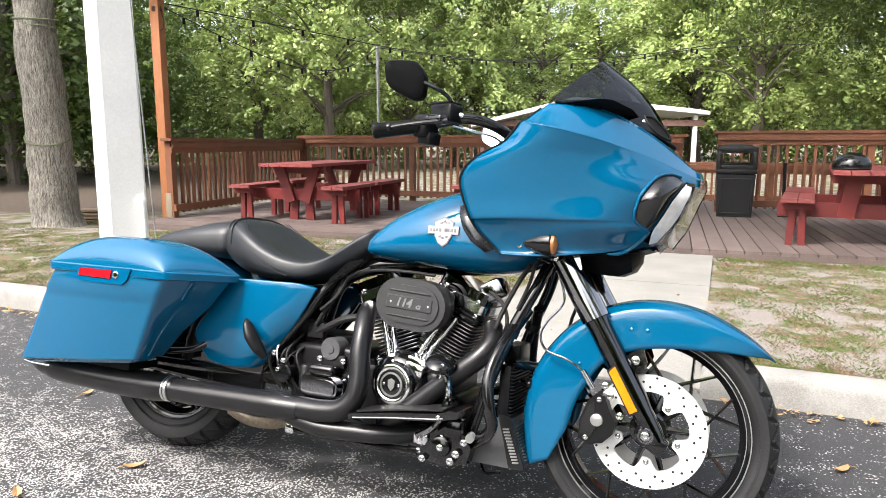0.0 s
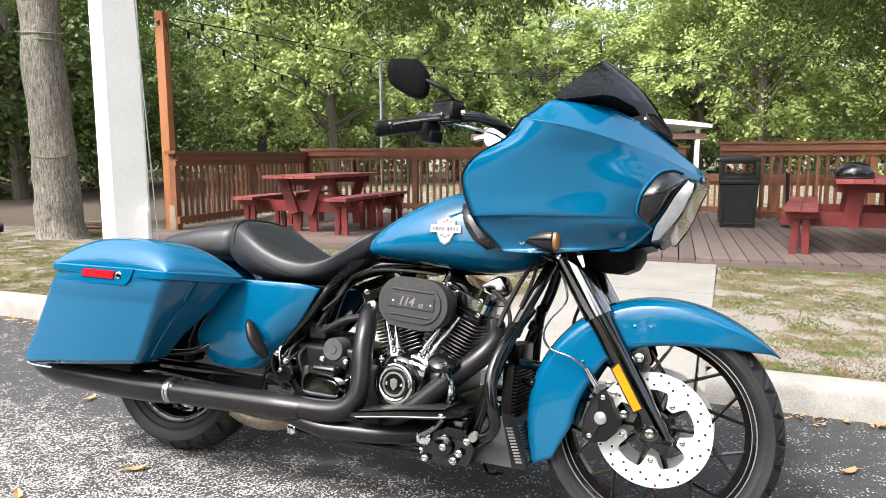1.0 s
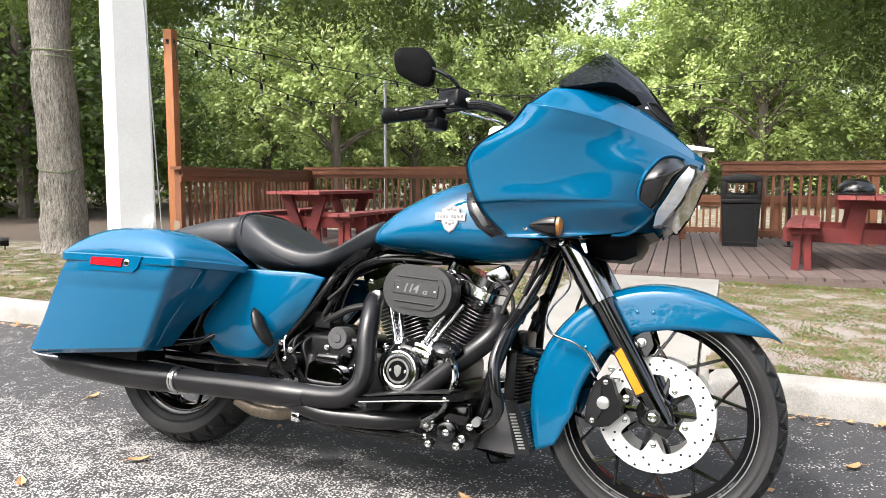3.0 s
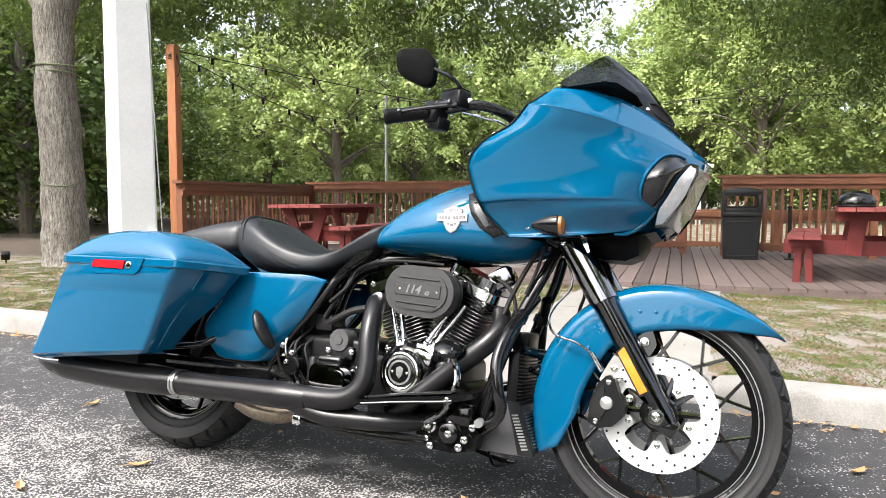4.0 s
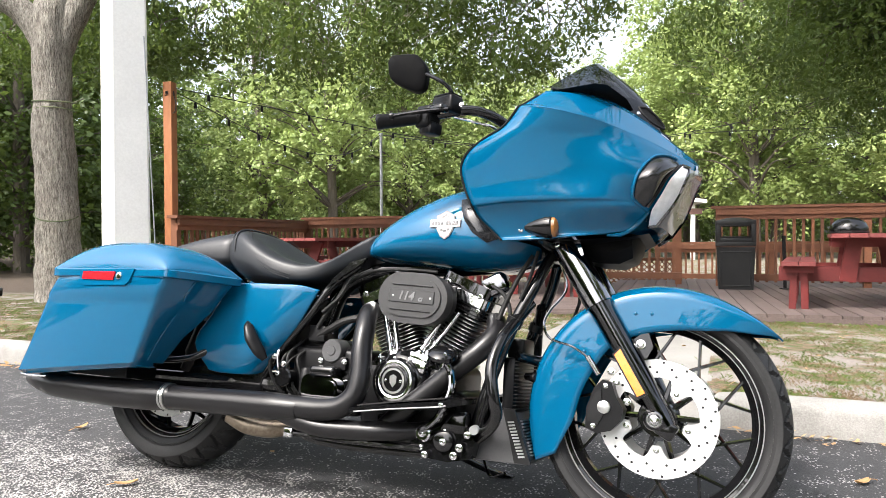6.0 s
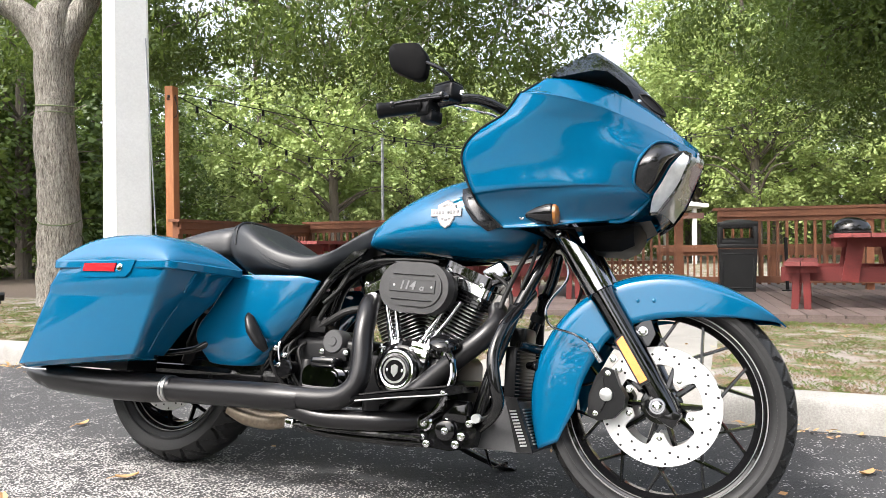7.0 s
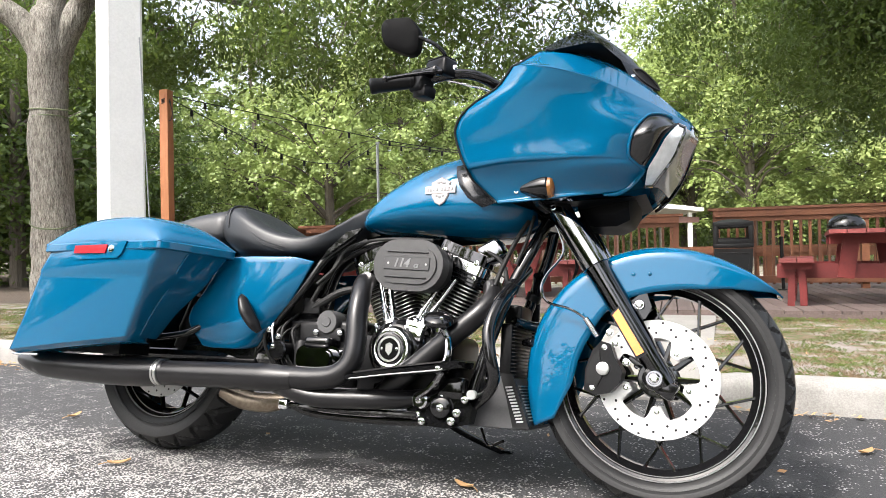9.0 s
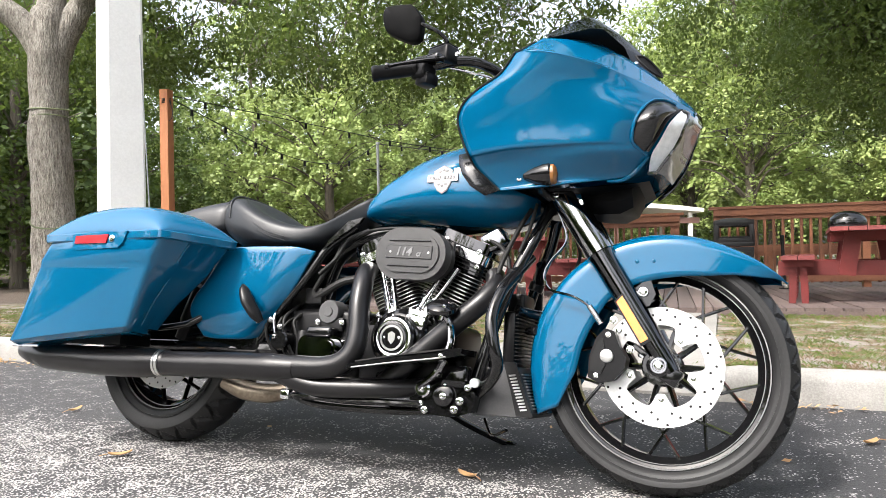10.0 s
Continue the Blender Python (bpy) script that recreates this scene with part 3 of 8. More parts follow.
# ---- string lights ----
def string_lights(pts, spacing, label):
    line = spline(pts, 14)
    m = pose(*line[0])
    top = empty("string_lights", m, label, "string lights", "string lights over the deck")
    inv = m.inverted()
    part("cable", pipe([inv @ Vector(p) for p in pts], 0.007, 6, 14), CABLE, top)
    run, nxt = 0.0, spacing * 0.6
    for a, b in zip(line, line[1:]):
        step = (b - a).length
        while run + step > nxt:
            p = inv @ (a + (b - a) * ((nxt - run) / step))
            sock = part("socket", lathe(bmesh.new(), p, (0, 0, -1), [(0.0, 0.01), (0.01, 0.02), (0.085, 0.022), (0.09, 0.017)], 10), BLACK_PLASTIC, top)
            part("bulb", lathe(bmesh.new(), p - Vector((0, 0, 0.088)), (0, 0, -1), [(0, 0.014), (0.02, 0.02), (0.05, 0.027), (0.075, 0.024), (0.092, 0.01), (0.096, 0.001)], 12), BULB, sock)
            nxt += spacing
        run += step


string_lights([(-3.1, 9.3, 2.84), (-1.33, 11.0, 2.74), (0.2, 12.2, 2.62), (2.0, 13.0, 2.57), (4.3, 13.2, 2.70), (6.2, 12.7, 2.95), (7.7, 12.2, 3.33), (9.6, 11.4, 4.1)], 0.85, "black cable with clear bulbs strung over the deck")
string_lights([(-3.1, 9.3, 2.8), (-2.2, 10.7, 2.4), (-1.6, 11.8, 2.28), (-1.0, 12.7, 2.4), (-0.48, 13.4, 2.84)], 0.62, "black cable with clear bulbs sagging between posts")
string_lights([(-0.48, 13.4, 2.84), (1.4, 13.2, 2.60), (3.7, 13.0, 2.54), (5.7, 13.0, 2.82), (9.0, 13.0, 2.97), (12, 12.5, 3.1)], 0.8, "black cable with clear bulbs before the trees")

# ---- trees ----
def leaves(bm_data, centres, count, spread, size, rng, flat=0.55):
    """Small leaf blades round each centre, as vertices and faces."""
    verts, faces = bm_data
    for c in centres:
        for _ in range(count):
            p = [c[k] + rng.gauss(0, spread * (0.8 if k == 2 else 1)) for k in range(3)]
            a, t = rng.uniform(0, 6.283), rng.gauss(0, flat)
            s = size * rng.uniform(0.6, 1.3)
            ca, sa, ct, st = math.cos(a), math.sin(a), math.cos(t), math.sin(t)
            lx, ly, lz = ca * ct * s, sa * ct * s, -abs(st) * s
            r = rng.gauss(0, flat)
            wx, wy, wz = -sa * s * 0.24 * math.cos(r), ca * s * 0.24 * math.cos(r), s * 0.24 * math.sin(r)
            n = len(verts)
            verts += [(p[0] - lx * 0.5, p[1] - ly * 0.5, p[2] - lz * 0.5), (p[0] + wx, p[1] + wy, p[2] + wz), (p[0] + lx * 0.5, p[1] + ly * 0.5, p[2] + lz * 0.5), (p[0] - wx, p[1] - wy, p[2] - wz)]
            faces.append((n, n + 1, n + 2, n + 3))


def sprays(bm_data, centres, count, spread, size, rng):
    """Leaves in drooping pads at the twigs' ends: rounded lobes whose blades lie over one another, facing outwards and up."""
    verts, faces = bm_data
    for c in centres:
        tx, ty = rng.gauss(0, 0.28), rng.gauss(0, 0.28)
        w = spread * rng.uniform(0.55, 1.5)
        lobes = [(rng.gauss(0, w * 0.85), rng.gauss(0, w * 0.85), rng.gauss(0, w * 0.3)) for _ in range(5)]
        for _ in range(int(count * (w / spread) ** 1.5)):
            lx0, ly0, lz0 = rng.choice(lobes)
            ex, ey, ez = rng.gauss(0, w * 0.34), rng.gauss(0, w * 0.34), rng.gauss(0, w * 0.20)
            dx, dy = lx0 + ex, ly0 + ey
            droop = 0.5 * (dx * dx + dy * dy) / w
            p = (c[0] + dx, c[1] + dy, c[2] + lz0 + tx * dx + ty * dy - droop * 0.45 + ez - 0.5 * (ex * ex + ey * ey) / w)
            nx, ny, nz = 1.5 * ex / w + rng.gauss(0, 0.25), 1.5 * ey / w + rng.gauss(0, 0.25), 0.55 + rng.gauss(0, 0.25)
            k = 1 / max(1e-6, math.sqrt(nx * nx + ny * ny + nz * nz))
            nx, ny, nz = nx * k, ny * k, nz * k
            a = rng.uniform(0, 6.283)
            ux, uy, uz = math.cos(a), math.sin(a), rng.gauss(-0.3, 0.3)
            d = ux * nx + uy * ny + uz * nz
            ux, uy, uz = ux - d * nx, uy - d * ny, uz - d * nz
            s = size * rng.uniform(0.6, 1.35)
            k = s * 0.5 / max(1e-6, math.sqrt(ux * ux + uy * uy + uz * uz))
            ux, uy, uz = ux * k, uy * k, uz * k
            wx, wy, wz = (ny * uz - nz * uy) * 0.66, (nz * ux - nx * uz) * 0.66, (nx * uy - ny * ux) * 0.66
            n = len(verts)
            verts += [(p[0] - ux, p[1] - uy, p[2] - uz), (p[0] + wx, p[1] + wy, p[2] + wz), (p[0] + ux, p[1] + uy, p[2] + uz), (p[0] - wx, p[1] - wy, p[2] - wz)]
            faces.append((n, n + 1, n + 2, n + 3))


def leaf_mesh(name, data, mat, parent, label=""):
    me = bpy.data.meshes.new(name)
    me.from_pydata(data[0], [], data[1])
    me.materials.append(mat)
    ob = new(name, me)
    ob.parent = parent
    if label:
        ob["label"] = label
    return ob


def make_tree(seed, height, crown_low, radius, leaf, clumps, per, mat, bark, label, at, trunk_r=0.16):
    rng = random.Random(seed)
    top = empty("tree", at, label, "tree", "trees behind the deck")
    bm = bmesh.new()
    lean = [rng.gauss(0, 0.3), rng.gauss(0, 0.3)]
    axis = [(lean[0] * z / height * k, lean[1] * z / height * k, z) for k, z in ((0, -0.1), (0.4, height * 0.3), (1, height * 0.6), (1.5, height * 0.92))]
    tube(bm, axis, trunk_r, 10, 6, [trunk_r * 1.25, trunk_r, trunk_r * 0.6, 0.02])
    centres = []
    tiers = max(7, int(height * 1.1))
    for i in range(tiers):
        f = (i + rng.random() * 0.8) / tiers
        z = crown_low + (height - crown_low) * f
        reach = radius * (math.sin(math.pi * (0.18 + 0.80 * f)) ** 0.7) * rng.uniform(0.75, 1.1)
        k = rng.choice((3, 4, 4, 5))
        a0 = rng.uniform(0, 6.28)
        for j in range(k):
            a = a0 + j * 6.283 / k + rng.gauss(0, 0.25)
            tip = Vector((lean[0] * f + reach * math.cos(a), lean[1] * f + reach * math.sin(a), z + rng.gauss(0.1, 0.25)))
            base = Vector((lean[0] * f, lean[1] * f, max(0.6, z - reach * 0.35)))
            mid = (base + tip) / 2 + Vector((0, 0, 0.15 * reach))
            tube(bm, [base, mid, tip], 0.03, 5, 3, [trunk_r * 0.4 * (1.1 - f), trunk_r * 0.2 * (1.1 - f), 0.008])
            for _ in range(max(1, round(clumps * reach / radius))):
                g = rng.uniform(0.3, 1.1)
                q = base.lerp(tip, g) + Vector((rng.gauss(0, 0.6), rng.gauss(0, 0.6), 0.12 * reach * (1 - abs(2 * g - 1)) + rng.gauss(0, 0.5)))
                centres.append(q)
    part("trunk", bm, bark, top)
    data = ([], [])
    sprays(data, centres, per, radius * 0.135, leaf, rng)
    leaf_mesh("crown", data, mat, top)
    return top


def build_forest():
    far = "tall broadleaf tree with layered fresh green crown"
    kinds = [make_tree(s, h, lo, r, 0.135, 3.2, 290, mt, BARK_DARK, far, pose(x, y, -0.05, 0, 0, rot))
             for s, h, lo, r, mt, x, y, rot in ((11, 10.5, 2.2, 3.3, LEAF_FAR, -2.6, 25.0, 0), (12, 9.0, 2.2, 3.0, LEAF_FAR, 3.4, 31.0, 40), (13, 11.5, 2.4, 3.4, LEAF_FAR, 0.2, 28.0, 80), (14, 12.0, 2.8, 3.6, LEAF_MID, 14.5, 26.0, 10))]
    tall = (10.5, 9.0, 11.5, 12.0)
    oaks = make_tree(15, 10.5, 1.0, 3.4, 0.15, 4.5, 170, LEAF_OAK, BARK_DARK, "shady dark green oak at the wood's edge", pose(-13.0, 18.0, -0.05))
    # the wood's inner trees take dark leaves in place of its shade
    plain = make_tree(16, 10.5, 1.2, 3.4, 0.30, 5, 32, LEAF_OAK, BARK_DARK, "tall tree of the wood, its leaves coloured dark for shade", pose(-7.0, 40.0, -0.05))
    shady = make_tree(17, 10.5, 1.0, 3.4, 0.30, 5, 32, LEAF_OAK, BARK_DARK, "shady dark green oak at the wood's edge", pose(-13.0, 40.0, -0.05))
    for t in (plain, shady):
        t["group"] = "trees of the wood"
    rng = random.Random(7)

    def plant(kind, x, y, group, wide=1.0):
        s = rng.uniform(0.92, 1.12)
        off = abs(x / (y + 0.05) - 0.285)
        near = "deck" in group
        t = copy_thing((oaks if near else shady) if kind < 0 else kinds[kind] if near else plain, pose(x, y, -0.05, 0, 0, rng.uniform(0, 360)))
        high = 10.5 if kind < 0 or not near else tall[kind]
        sz = s * wide
        if off < 0.17 and y > 0:
            # the crowns stand lower where the sky shows between the trees
            sz = min(sz, (0.65 + (0.235 + 1.5 * max(0.0, off - 0.07)) * y) / high)
        t.scale = (s * wide, s * wide, sz)
        t["group"] = group

    edge = [(-5.6, 27.5), (2.2, 30), (12.8, 29.5), (18.5, 25), (23, 28), (-2.5, 33), (6.5, 33), (13.5, 32), (19.5, 34), (27, 33), (9.0, 31.0), (12.9, 24.5), (18, 21.5), (24, 22)]
    for i, (x, y) in enumerate(edge):
        plant(i % 4, x, y, "trees behind the deck")
    for x, y in ((-13, 21), (-17, 25), (-22, 26), (-11.0, 23.0), (-11.5, 27), (-9.8, 18.0)):
        plant(-1, x, y, "trees behind the deck")
    # the wood behind, dark-leaved for its shade, and added trees across the road
    for i in range(24):
        x = -40 + 3.5 * i + rng.uniform(-1, 1)
        plant(-1 if x < -8 or i % 3 == 0 else i % 4, x, 42 + rng.uniform(-3, 5) + abs(x) * 0.05, "trees of the wood", 1.15)
    # unseen wood across the road, added to darken reflections, low where sky reflects
    for row, v in enumerate((-25.0, -29.0, -34.0)):
        for i in range(22):
            q = KERB @ Vector((-44 + 4.2 * i + 1.4 * row + rng.uniform(-0.8, 0.8), v + rng.uniform(-1, 1), 0))
            low = -15.5 < math.degrees(math.atan2(q.x - 0.3, 2.0 - q.y)) + 31.5 < 15.5
            plant(-1 if i % 2 else i % 4, q.x, q.y, "trees across the road", 0.5 if low else 1.15)
    # more unseen trees far left and right, added to darken reflections
    for i in range(10):
        plant((i + 1) % 4, (-36 if i % 2 else 32) + rng.uniform(-3, 3), -16 + 7 * (i // 2), "trees across the road", 1.0)


build_forest()


def undergrowth():
    """Shrubs along the wood's edge, coloured dark for the shade in it."""
    rng = random.Random(21)
    top = empty("shrubs", pose(0, 0, 0), "undergrowth along the wood's edge, coloured dark for shade", "shrubs", kind="stuff")
    data = ([], [])
    centres = []
    for _ in range(900):
        x = rng.uniform(-32, 34)
        centres.append((x, 27 + rng.uniform(0, 11) + 0.04 * abs(x), abs(rng.gauss(0.3, 1.2))))
    # unseen shrubs at the foot of the added wood across the road
    for _ in range(700):
        q = KERB @ Vector((rng.uniform(-44, 44), -23.5 - rng.uniform(0, 6), abs(rng.gauss(0.6, 1.3))))
        centres.append(tuple(q))
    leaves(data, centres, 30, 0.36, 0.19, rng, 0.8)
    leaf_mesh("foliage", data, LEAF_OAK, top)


undergrowth()


def oak():
    """The old oak beside the deck, with limbs reaching over the place."""
    rng = random.Random(5)
    top = empty("oak_tree", pose(-4.33, 8.75, -0.02), "old grey-barked oak with a green cord wound round it", "tree")
    bm = bmesh.new()
    tube(bm, [(0.02, 0, -0.1), (-0.01, 0, 0.25), (-0.03, 0, 1.2), (-0.06, 0, 2.2), (-0.04, 0.0, 3.0), (-0.05, 0.02, 3.3)], 0.28, 24, 8, [0.35, 0.275, 0.242, 0.235, 0.24, 0.2])
    limbs = [
        [(-0.06, 0, 2.75), (-0.5, -0.1, 3.25), (-1.4, -0.3, 3.6), (-3.0, -0.4, 4.3), (-4.5, 0, 5.4)],
        [(0.0, 0, 2.7), (0.28, 0.05, 3.3), (0.62, 0.2, 4.0), (1.6, 0.6, 5.2), (3.2, 1.0, 6.2), (5.2, 1.0, 6.9)],
        [(-0.06, 0.02, 2.9), (-0.05, 0.15, 3.7), (0.1, 0.5, 5.0), (0.3, 1.2, 6.8), (0.6, 2.0, 8.6)],
        [(0.25, 0.05, 3.25), (0.9, -0.5, 4.1), (2.4, -1.4, 4.9), (4.4, -1.8, 5.3), (6.4, -2.0, 5.5)],
        [(0.9, 0.3, 4.4), (1.8, 1.4, 4.9), (3.4, 2.4, 5.2), (5.4, 2.8, 5.1)],
        [(0.62, 0.2, 4.0), (1.9, 0.8, 4.5), (3.6, 1.3, 4.35), (5.2, 1.6, 4.1), (6.6, 1.7, 3.8)],
        [(0.62, 0.2, 4.0), (1.6, -0.1, 4.3), (3.2, 0.0, 4.3), (4.8, 0.1, 4.2), (6.2, 0.3, 4.1)],
        [(0.3, 0.1, 3.6), (1.0, 0.9, 3.9), (1.9, 1.6, 4.0), (3.0, 2.0, 3.9)],
        [(1.6, 0.6, 5.2), (3.0, -1.2, 5.9), (5.0, -2.4, 6.4), (7.2, -2.8, 6.7), (9.2, -3.0, 6.9)],
        [(3.0, -1.2, 5.9), (3.6, -2.4, 6.2), (4.4, -3.6, 6.4), (5.6, -4.4, 6.5)],
        [(1.6, 0.6, 5.2), (2.4, -0.2, 5.4), (4.0, -0.6, 5.6), (6.2, -0.4, 5.6), (8.2, -0.6, 5.4)],
    ]
    for i, l in enumerate(limbs):
        thick = 1.0 if i < 3 else 0.42
        tube(bm, l, 0.1, 12, 6, [thick * w for w in [0.20, 0.15, 0.10, 0.05, 0.02][:len(l)] + ([0.012] if len(l) > 5 else [])])
    # burls and plates of old bark
    for v in bm.verts:
        v.co.z += 0.5 * min(1, max(0, (v.co.z - 1.6) / 0.9))
    for v in bm.verts:
        q = v.co
        if q.z < 3.8 and abs(q.x) < 0.9:
            out = Vector((q.x + 0.03, q.y, 0))
            if out.length > 0.02:
                bump = 0.035 * noise.noise(q * 2.6) + 0.022 * noise.noise(q * 6.0) + (0.03 if 2.2 < q.z < 3.2 else 0.0) * noise.noise(q * 4.0 + Vector((5, 5, 5)))
                v.co += out.normalized() * bump
    twigs = []
    for l in limbs:
        line = spline(l, 8)
        for p in line[17:]:
            for _ in range(3):
                q = p + Vector((rng.gauss(0, 0.55), rng.gauss(0, 0.55), rng.uniform(-0.9, 0.25)))
                tube(bm, [p, (p + q) / 2 + Vector((0, 0, 0.06)), q], 0.01, 4, 3, [0.014, 0.008, 0.003])
                twigs.append(q)
                twigs.append((p + q) / 2)
    part("trunk", bm, BARK, top)
    data = ([], [])
    leaves(data, twigs, 22, 0.20, 0.115, rng, 0.7)
    # unseen dense leaves high over the deck, added to shade its tables and rails
    high = [(rng.uniform(2.6, 9.4), rng.uniform(-4.6, 0.2), 0) for _ in range(260)]
    leaves(data, [(x, y, 5.7 + 0.07 * x + rng.uniform(0, 1.3)) for x, y, _ in high], 60, 0.3, 0.12, rng, 0.6)
    # leafy ends of the low boughs, hanging in clusters with gaps between them
    low = [(-6, 3.0), (-3.4, 3.15), (-2.4, 3.3), (-1.2, 3.0), (0.2, 2.75), (1.4, 2.75), (2.0, 3.1), (2.6, 3.7)]
    bough, ends = bmesh.new(), []
    while len(ends) < 320:
        x = rng.uniform(-6.5, -1.6) if rng.random() < 0.6 else rng.uniform(-1.6, 2.5)
        y, up = rng.uniform(-1.4, 2.0), abs(rng.gauss(0, 0.75))
        if -5.7 < x < -3.3 and y < 0.5:
            continue
        if x > -3.0 and noise.noise(Vector((x * 1.1, y * 1.1, up * 1.6))) < 0.02:
            continue
        z = lerp(low, x) + up + 0.06 * y
        ends.append(Vector((x + 4.33, y, z + 0.02)))
    for q in ends[::2]:
        p = q + Vector((rng.gauss(0, 0.25), rng.gauss(0, 0.25), rng.uniform(0.35, 0.8)))
        tube(bough, [p, (p + q) / 2 + Vector((rng.gauss(0, 0.06), 0, 0.05)), q], 0.01, 4, 3, [0.012, 0.007, 0.003])
    tagged(part("bough", bough, BARK_DARK, top), kind="stuff")
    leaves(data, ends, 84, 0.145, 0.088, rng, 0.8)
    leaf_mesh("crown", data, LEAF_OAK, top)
    for z, dz, r in ((2.62, 0.10, 0.255), (2.3, -0.15, 0.25), (1.42, 0.36, 0.252), (0.70, 0.30, 0.262), (0.12, 0.1, 0.31)):
        part("cord", pipe([(-0.03 + r * math.cos(a), r * math.sin(a), z + dz * math.sin(a / 2 + 2.2)) for a in [k * 6.283 / 20 for k in range(21)]], 0.009, 6, 2), ROPE, top, "green cord wound round the trunk")


oak()


def hanging_branch():
    """A second oak outside the view whose boughs hang in from the right."""
    rng = random.Random(9)
    top = empty("oak_tree", pose(10.2, 9.0, 0), "oak with low boughs hanging over the deck", "tree")
    bm = bmesh.new()
    tube(bm, [(0, 0, -0.1), (0, 0, 1.5), (-0.1, 0, 3.0), (-0.2, 0, 5.5), (-0.2, 0.1, 8)], 0.3, 16, 6, [0.42, 0.32, 0.28, 0.18, 0.05])
    limbs = [
        [(-0.1, 0, 3.0), (-1.0, 0.2, 4.2), (-2.6, 0.6, 4.9), (-4.3, 1.0, 4.9)],
        [(-0.15, 0, 4.0), (-1.2, -0.6, 5.0), (-2.8, -1.0, 5.4), (-4.4, -1.2, 5.2)],
        [(-0.15, 0, 3.4), (-0.8, 1.2, 4.4), (-2.0, 2.4, 5.0), (-3.4, 3.4, 5.2)],
        [(-0.2, 0, 5.2), (-1.4, 0.4, 6.2), (-3.0, 0.8, 6.8), (-4.8, 0.6, 6.9)],
        [(-0.1, 0, 3.2), (-1.2, 0.6, 3.9), (-2.4, 0.9, 4.2), (-3.4, 1.2, 4.1)],
    ]
    twigs = []
    for l in limbs:
        tube(bm, l, 0.1, 10, 6, [0.15, 0.09, 0.05, 0.015])
        for p in spline(l, 9)[7:]:
            for _ in range(5):
                q = p + Vector((rng.gauss(0, 0.5), rng.gauss(0, 0.5), rng.uniform(-1.0, 0.3)))
                tube(bm, [p, (p + q) / 2 + Vector((0, 0, 0.06)), q], 0.01, 4, 3, [0.014, 0.008, 0.003])
                twigs += [q, (p + q) / 2]
    part("trunk", bm, BARK_DARK, top)
    data = ([], [])
    low = [(3.9, 3.8), (4.5, 3.2), (5.4, 2.75), (6.5, 2.5), (9, 2.4)]
    for _ in range(150):
        x = rng.uniform(4.0, 8.5)
        twigs.append(Vector((x - 10.2, rng.uniform(-0.6, 2.4), lerp(low, x) + abs(rng.gauss(0, 0.8)))))
    leaves(data, twigs, 74, 0.18, 0.09, rng, 0.8)
    leaf_mesh("crown", data, LEAF_OAK, top)


hanging_branch()


def shade_oak():
    """An unseen oak on the road's other side, added for its open crown's shade and reflections on the parked
    motorcycle.
    """
    rng = random.Random(19)
    top = empty("oak_tree", pose(3.4, -7.5, 0), "unseen tall oak added for shade and reflections, with an open crown over the road", "tree")
    bm = bmesh.new()
    tube(bm, [(0, 0, -0.1), (0, 0, 1.8), (-0.1, 0.2, 3.6), (-0.3, 0.5, 6), (-0.4, 0.7, 9)], 0.3, 14, 6, [0.45, 0.33, 0.28, 0.18, 0.05])
    twigs = []
    for k in range(9):
        a = k * 2.399
        z, r = 5.0 + 3.4 * (k / 8), rng.uniform(4.6, 6.4)
        tip = Vector((0.6 + r * math.cos(a) * 1.15, 1.8 + r * math.sin(a), z + rng.uniform(1.2, 2.4)))
        base = Vector((-0.1 - 0.05 * z, 0.05 * z, z))
        limb = [base, base.lerp(tip, 0.35) + Vector((0, 0, 0.6)), base.lerp(tip, 0.7) + Vector((0, 0, 0.5)), tip]
        tube(bm, limb, 0.1, 8, 5, [0.13, 0.09, 0.05, 0.015])
        for p in spline(limb, 8)[6:]:
            for _ in range(3):
                q = p + Vector((rng.gauss(0, 0.6), rng.gauss(0, 0.6), rng.uniform(-0.4, 0.7)))
                tube(bm, [p, (p + q) / 2 + Vector((0, 0, 0.06)), q], 0.01, 4, 3, [0.016, 0.009, 0.003])
                twigs += [q, (p + q) / 2]
    part("trunk", bm, BARK_DARK, top)
    data = ([], [])
    sprays(data, twigs, 46, 0.34, 0.13, rng)
    leaf_mesh("crown", data, LEAF_OAK, top)


shade_oak()


def pavilion():
    """An open shelter with a pale roof beyond the deck."""
    top = empty("pavilion", pose(6.2, 26.0, 0, 0, 0, -6), "open timber shelter with pale metal roof among the trees", "shelter")
    bm = bmesh.new()
    skin(bm, [[bm.verts.new((x, y, z)) for x, z in ((-3.6, 1.72), (0, 2.62), (3.9, 2.22), (4.6, 2.12), (4.6, 2.0), (0, 2.45), (-3.6, 1.6))] for y in (-2.2, 2.2)])
    part("roof", bm, WHITE_METAL, top, smooth=None)
    for x in (-3.2, -1.0, 1.6, 4.2):
        for y in (-1.9, 1.9):
            part("post", boxes(((x, y, 1.0), (0.14, 0.14, 2.0)), bevel=0.01), WHITE_METAL if x > 4 else BROWN_PAINT, top)
    part("beam", boxes(((0.4, -1.95, 1.72), (8.2, 0.1, 0.2)), ((0.4, 1.95, 1.72), (8.2, 0.1, 0.2))), BROWN_PAINT, top)


pavilion()

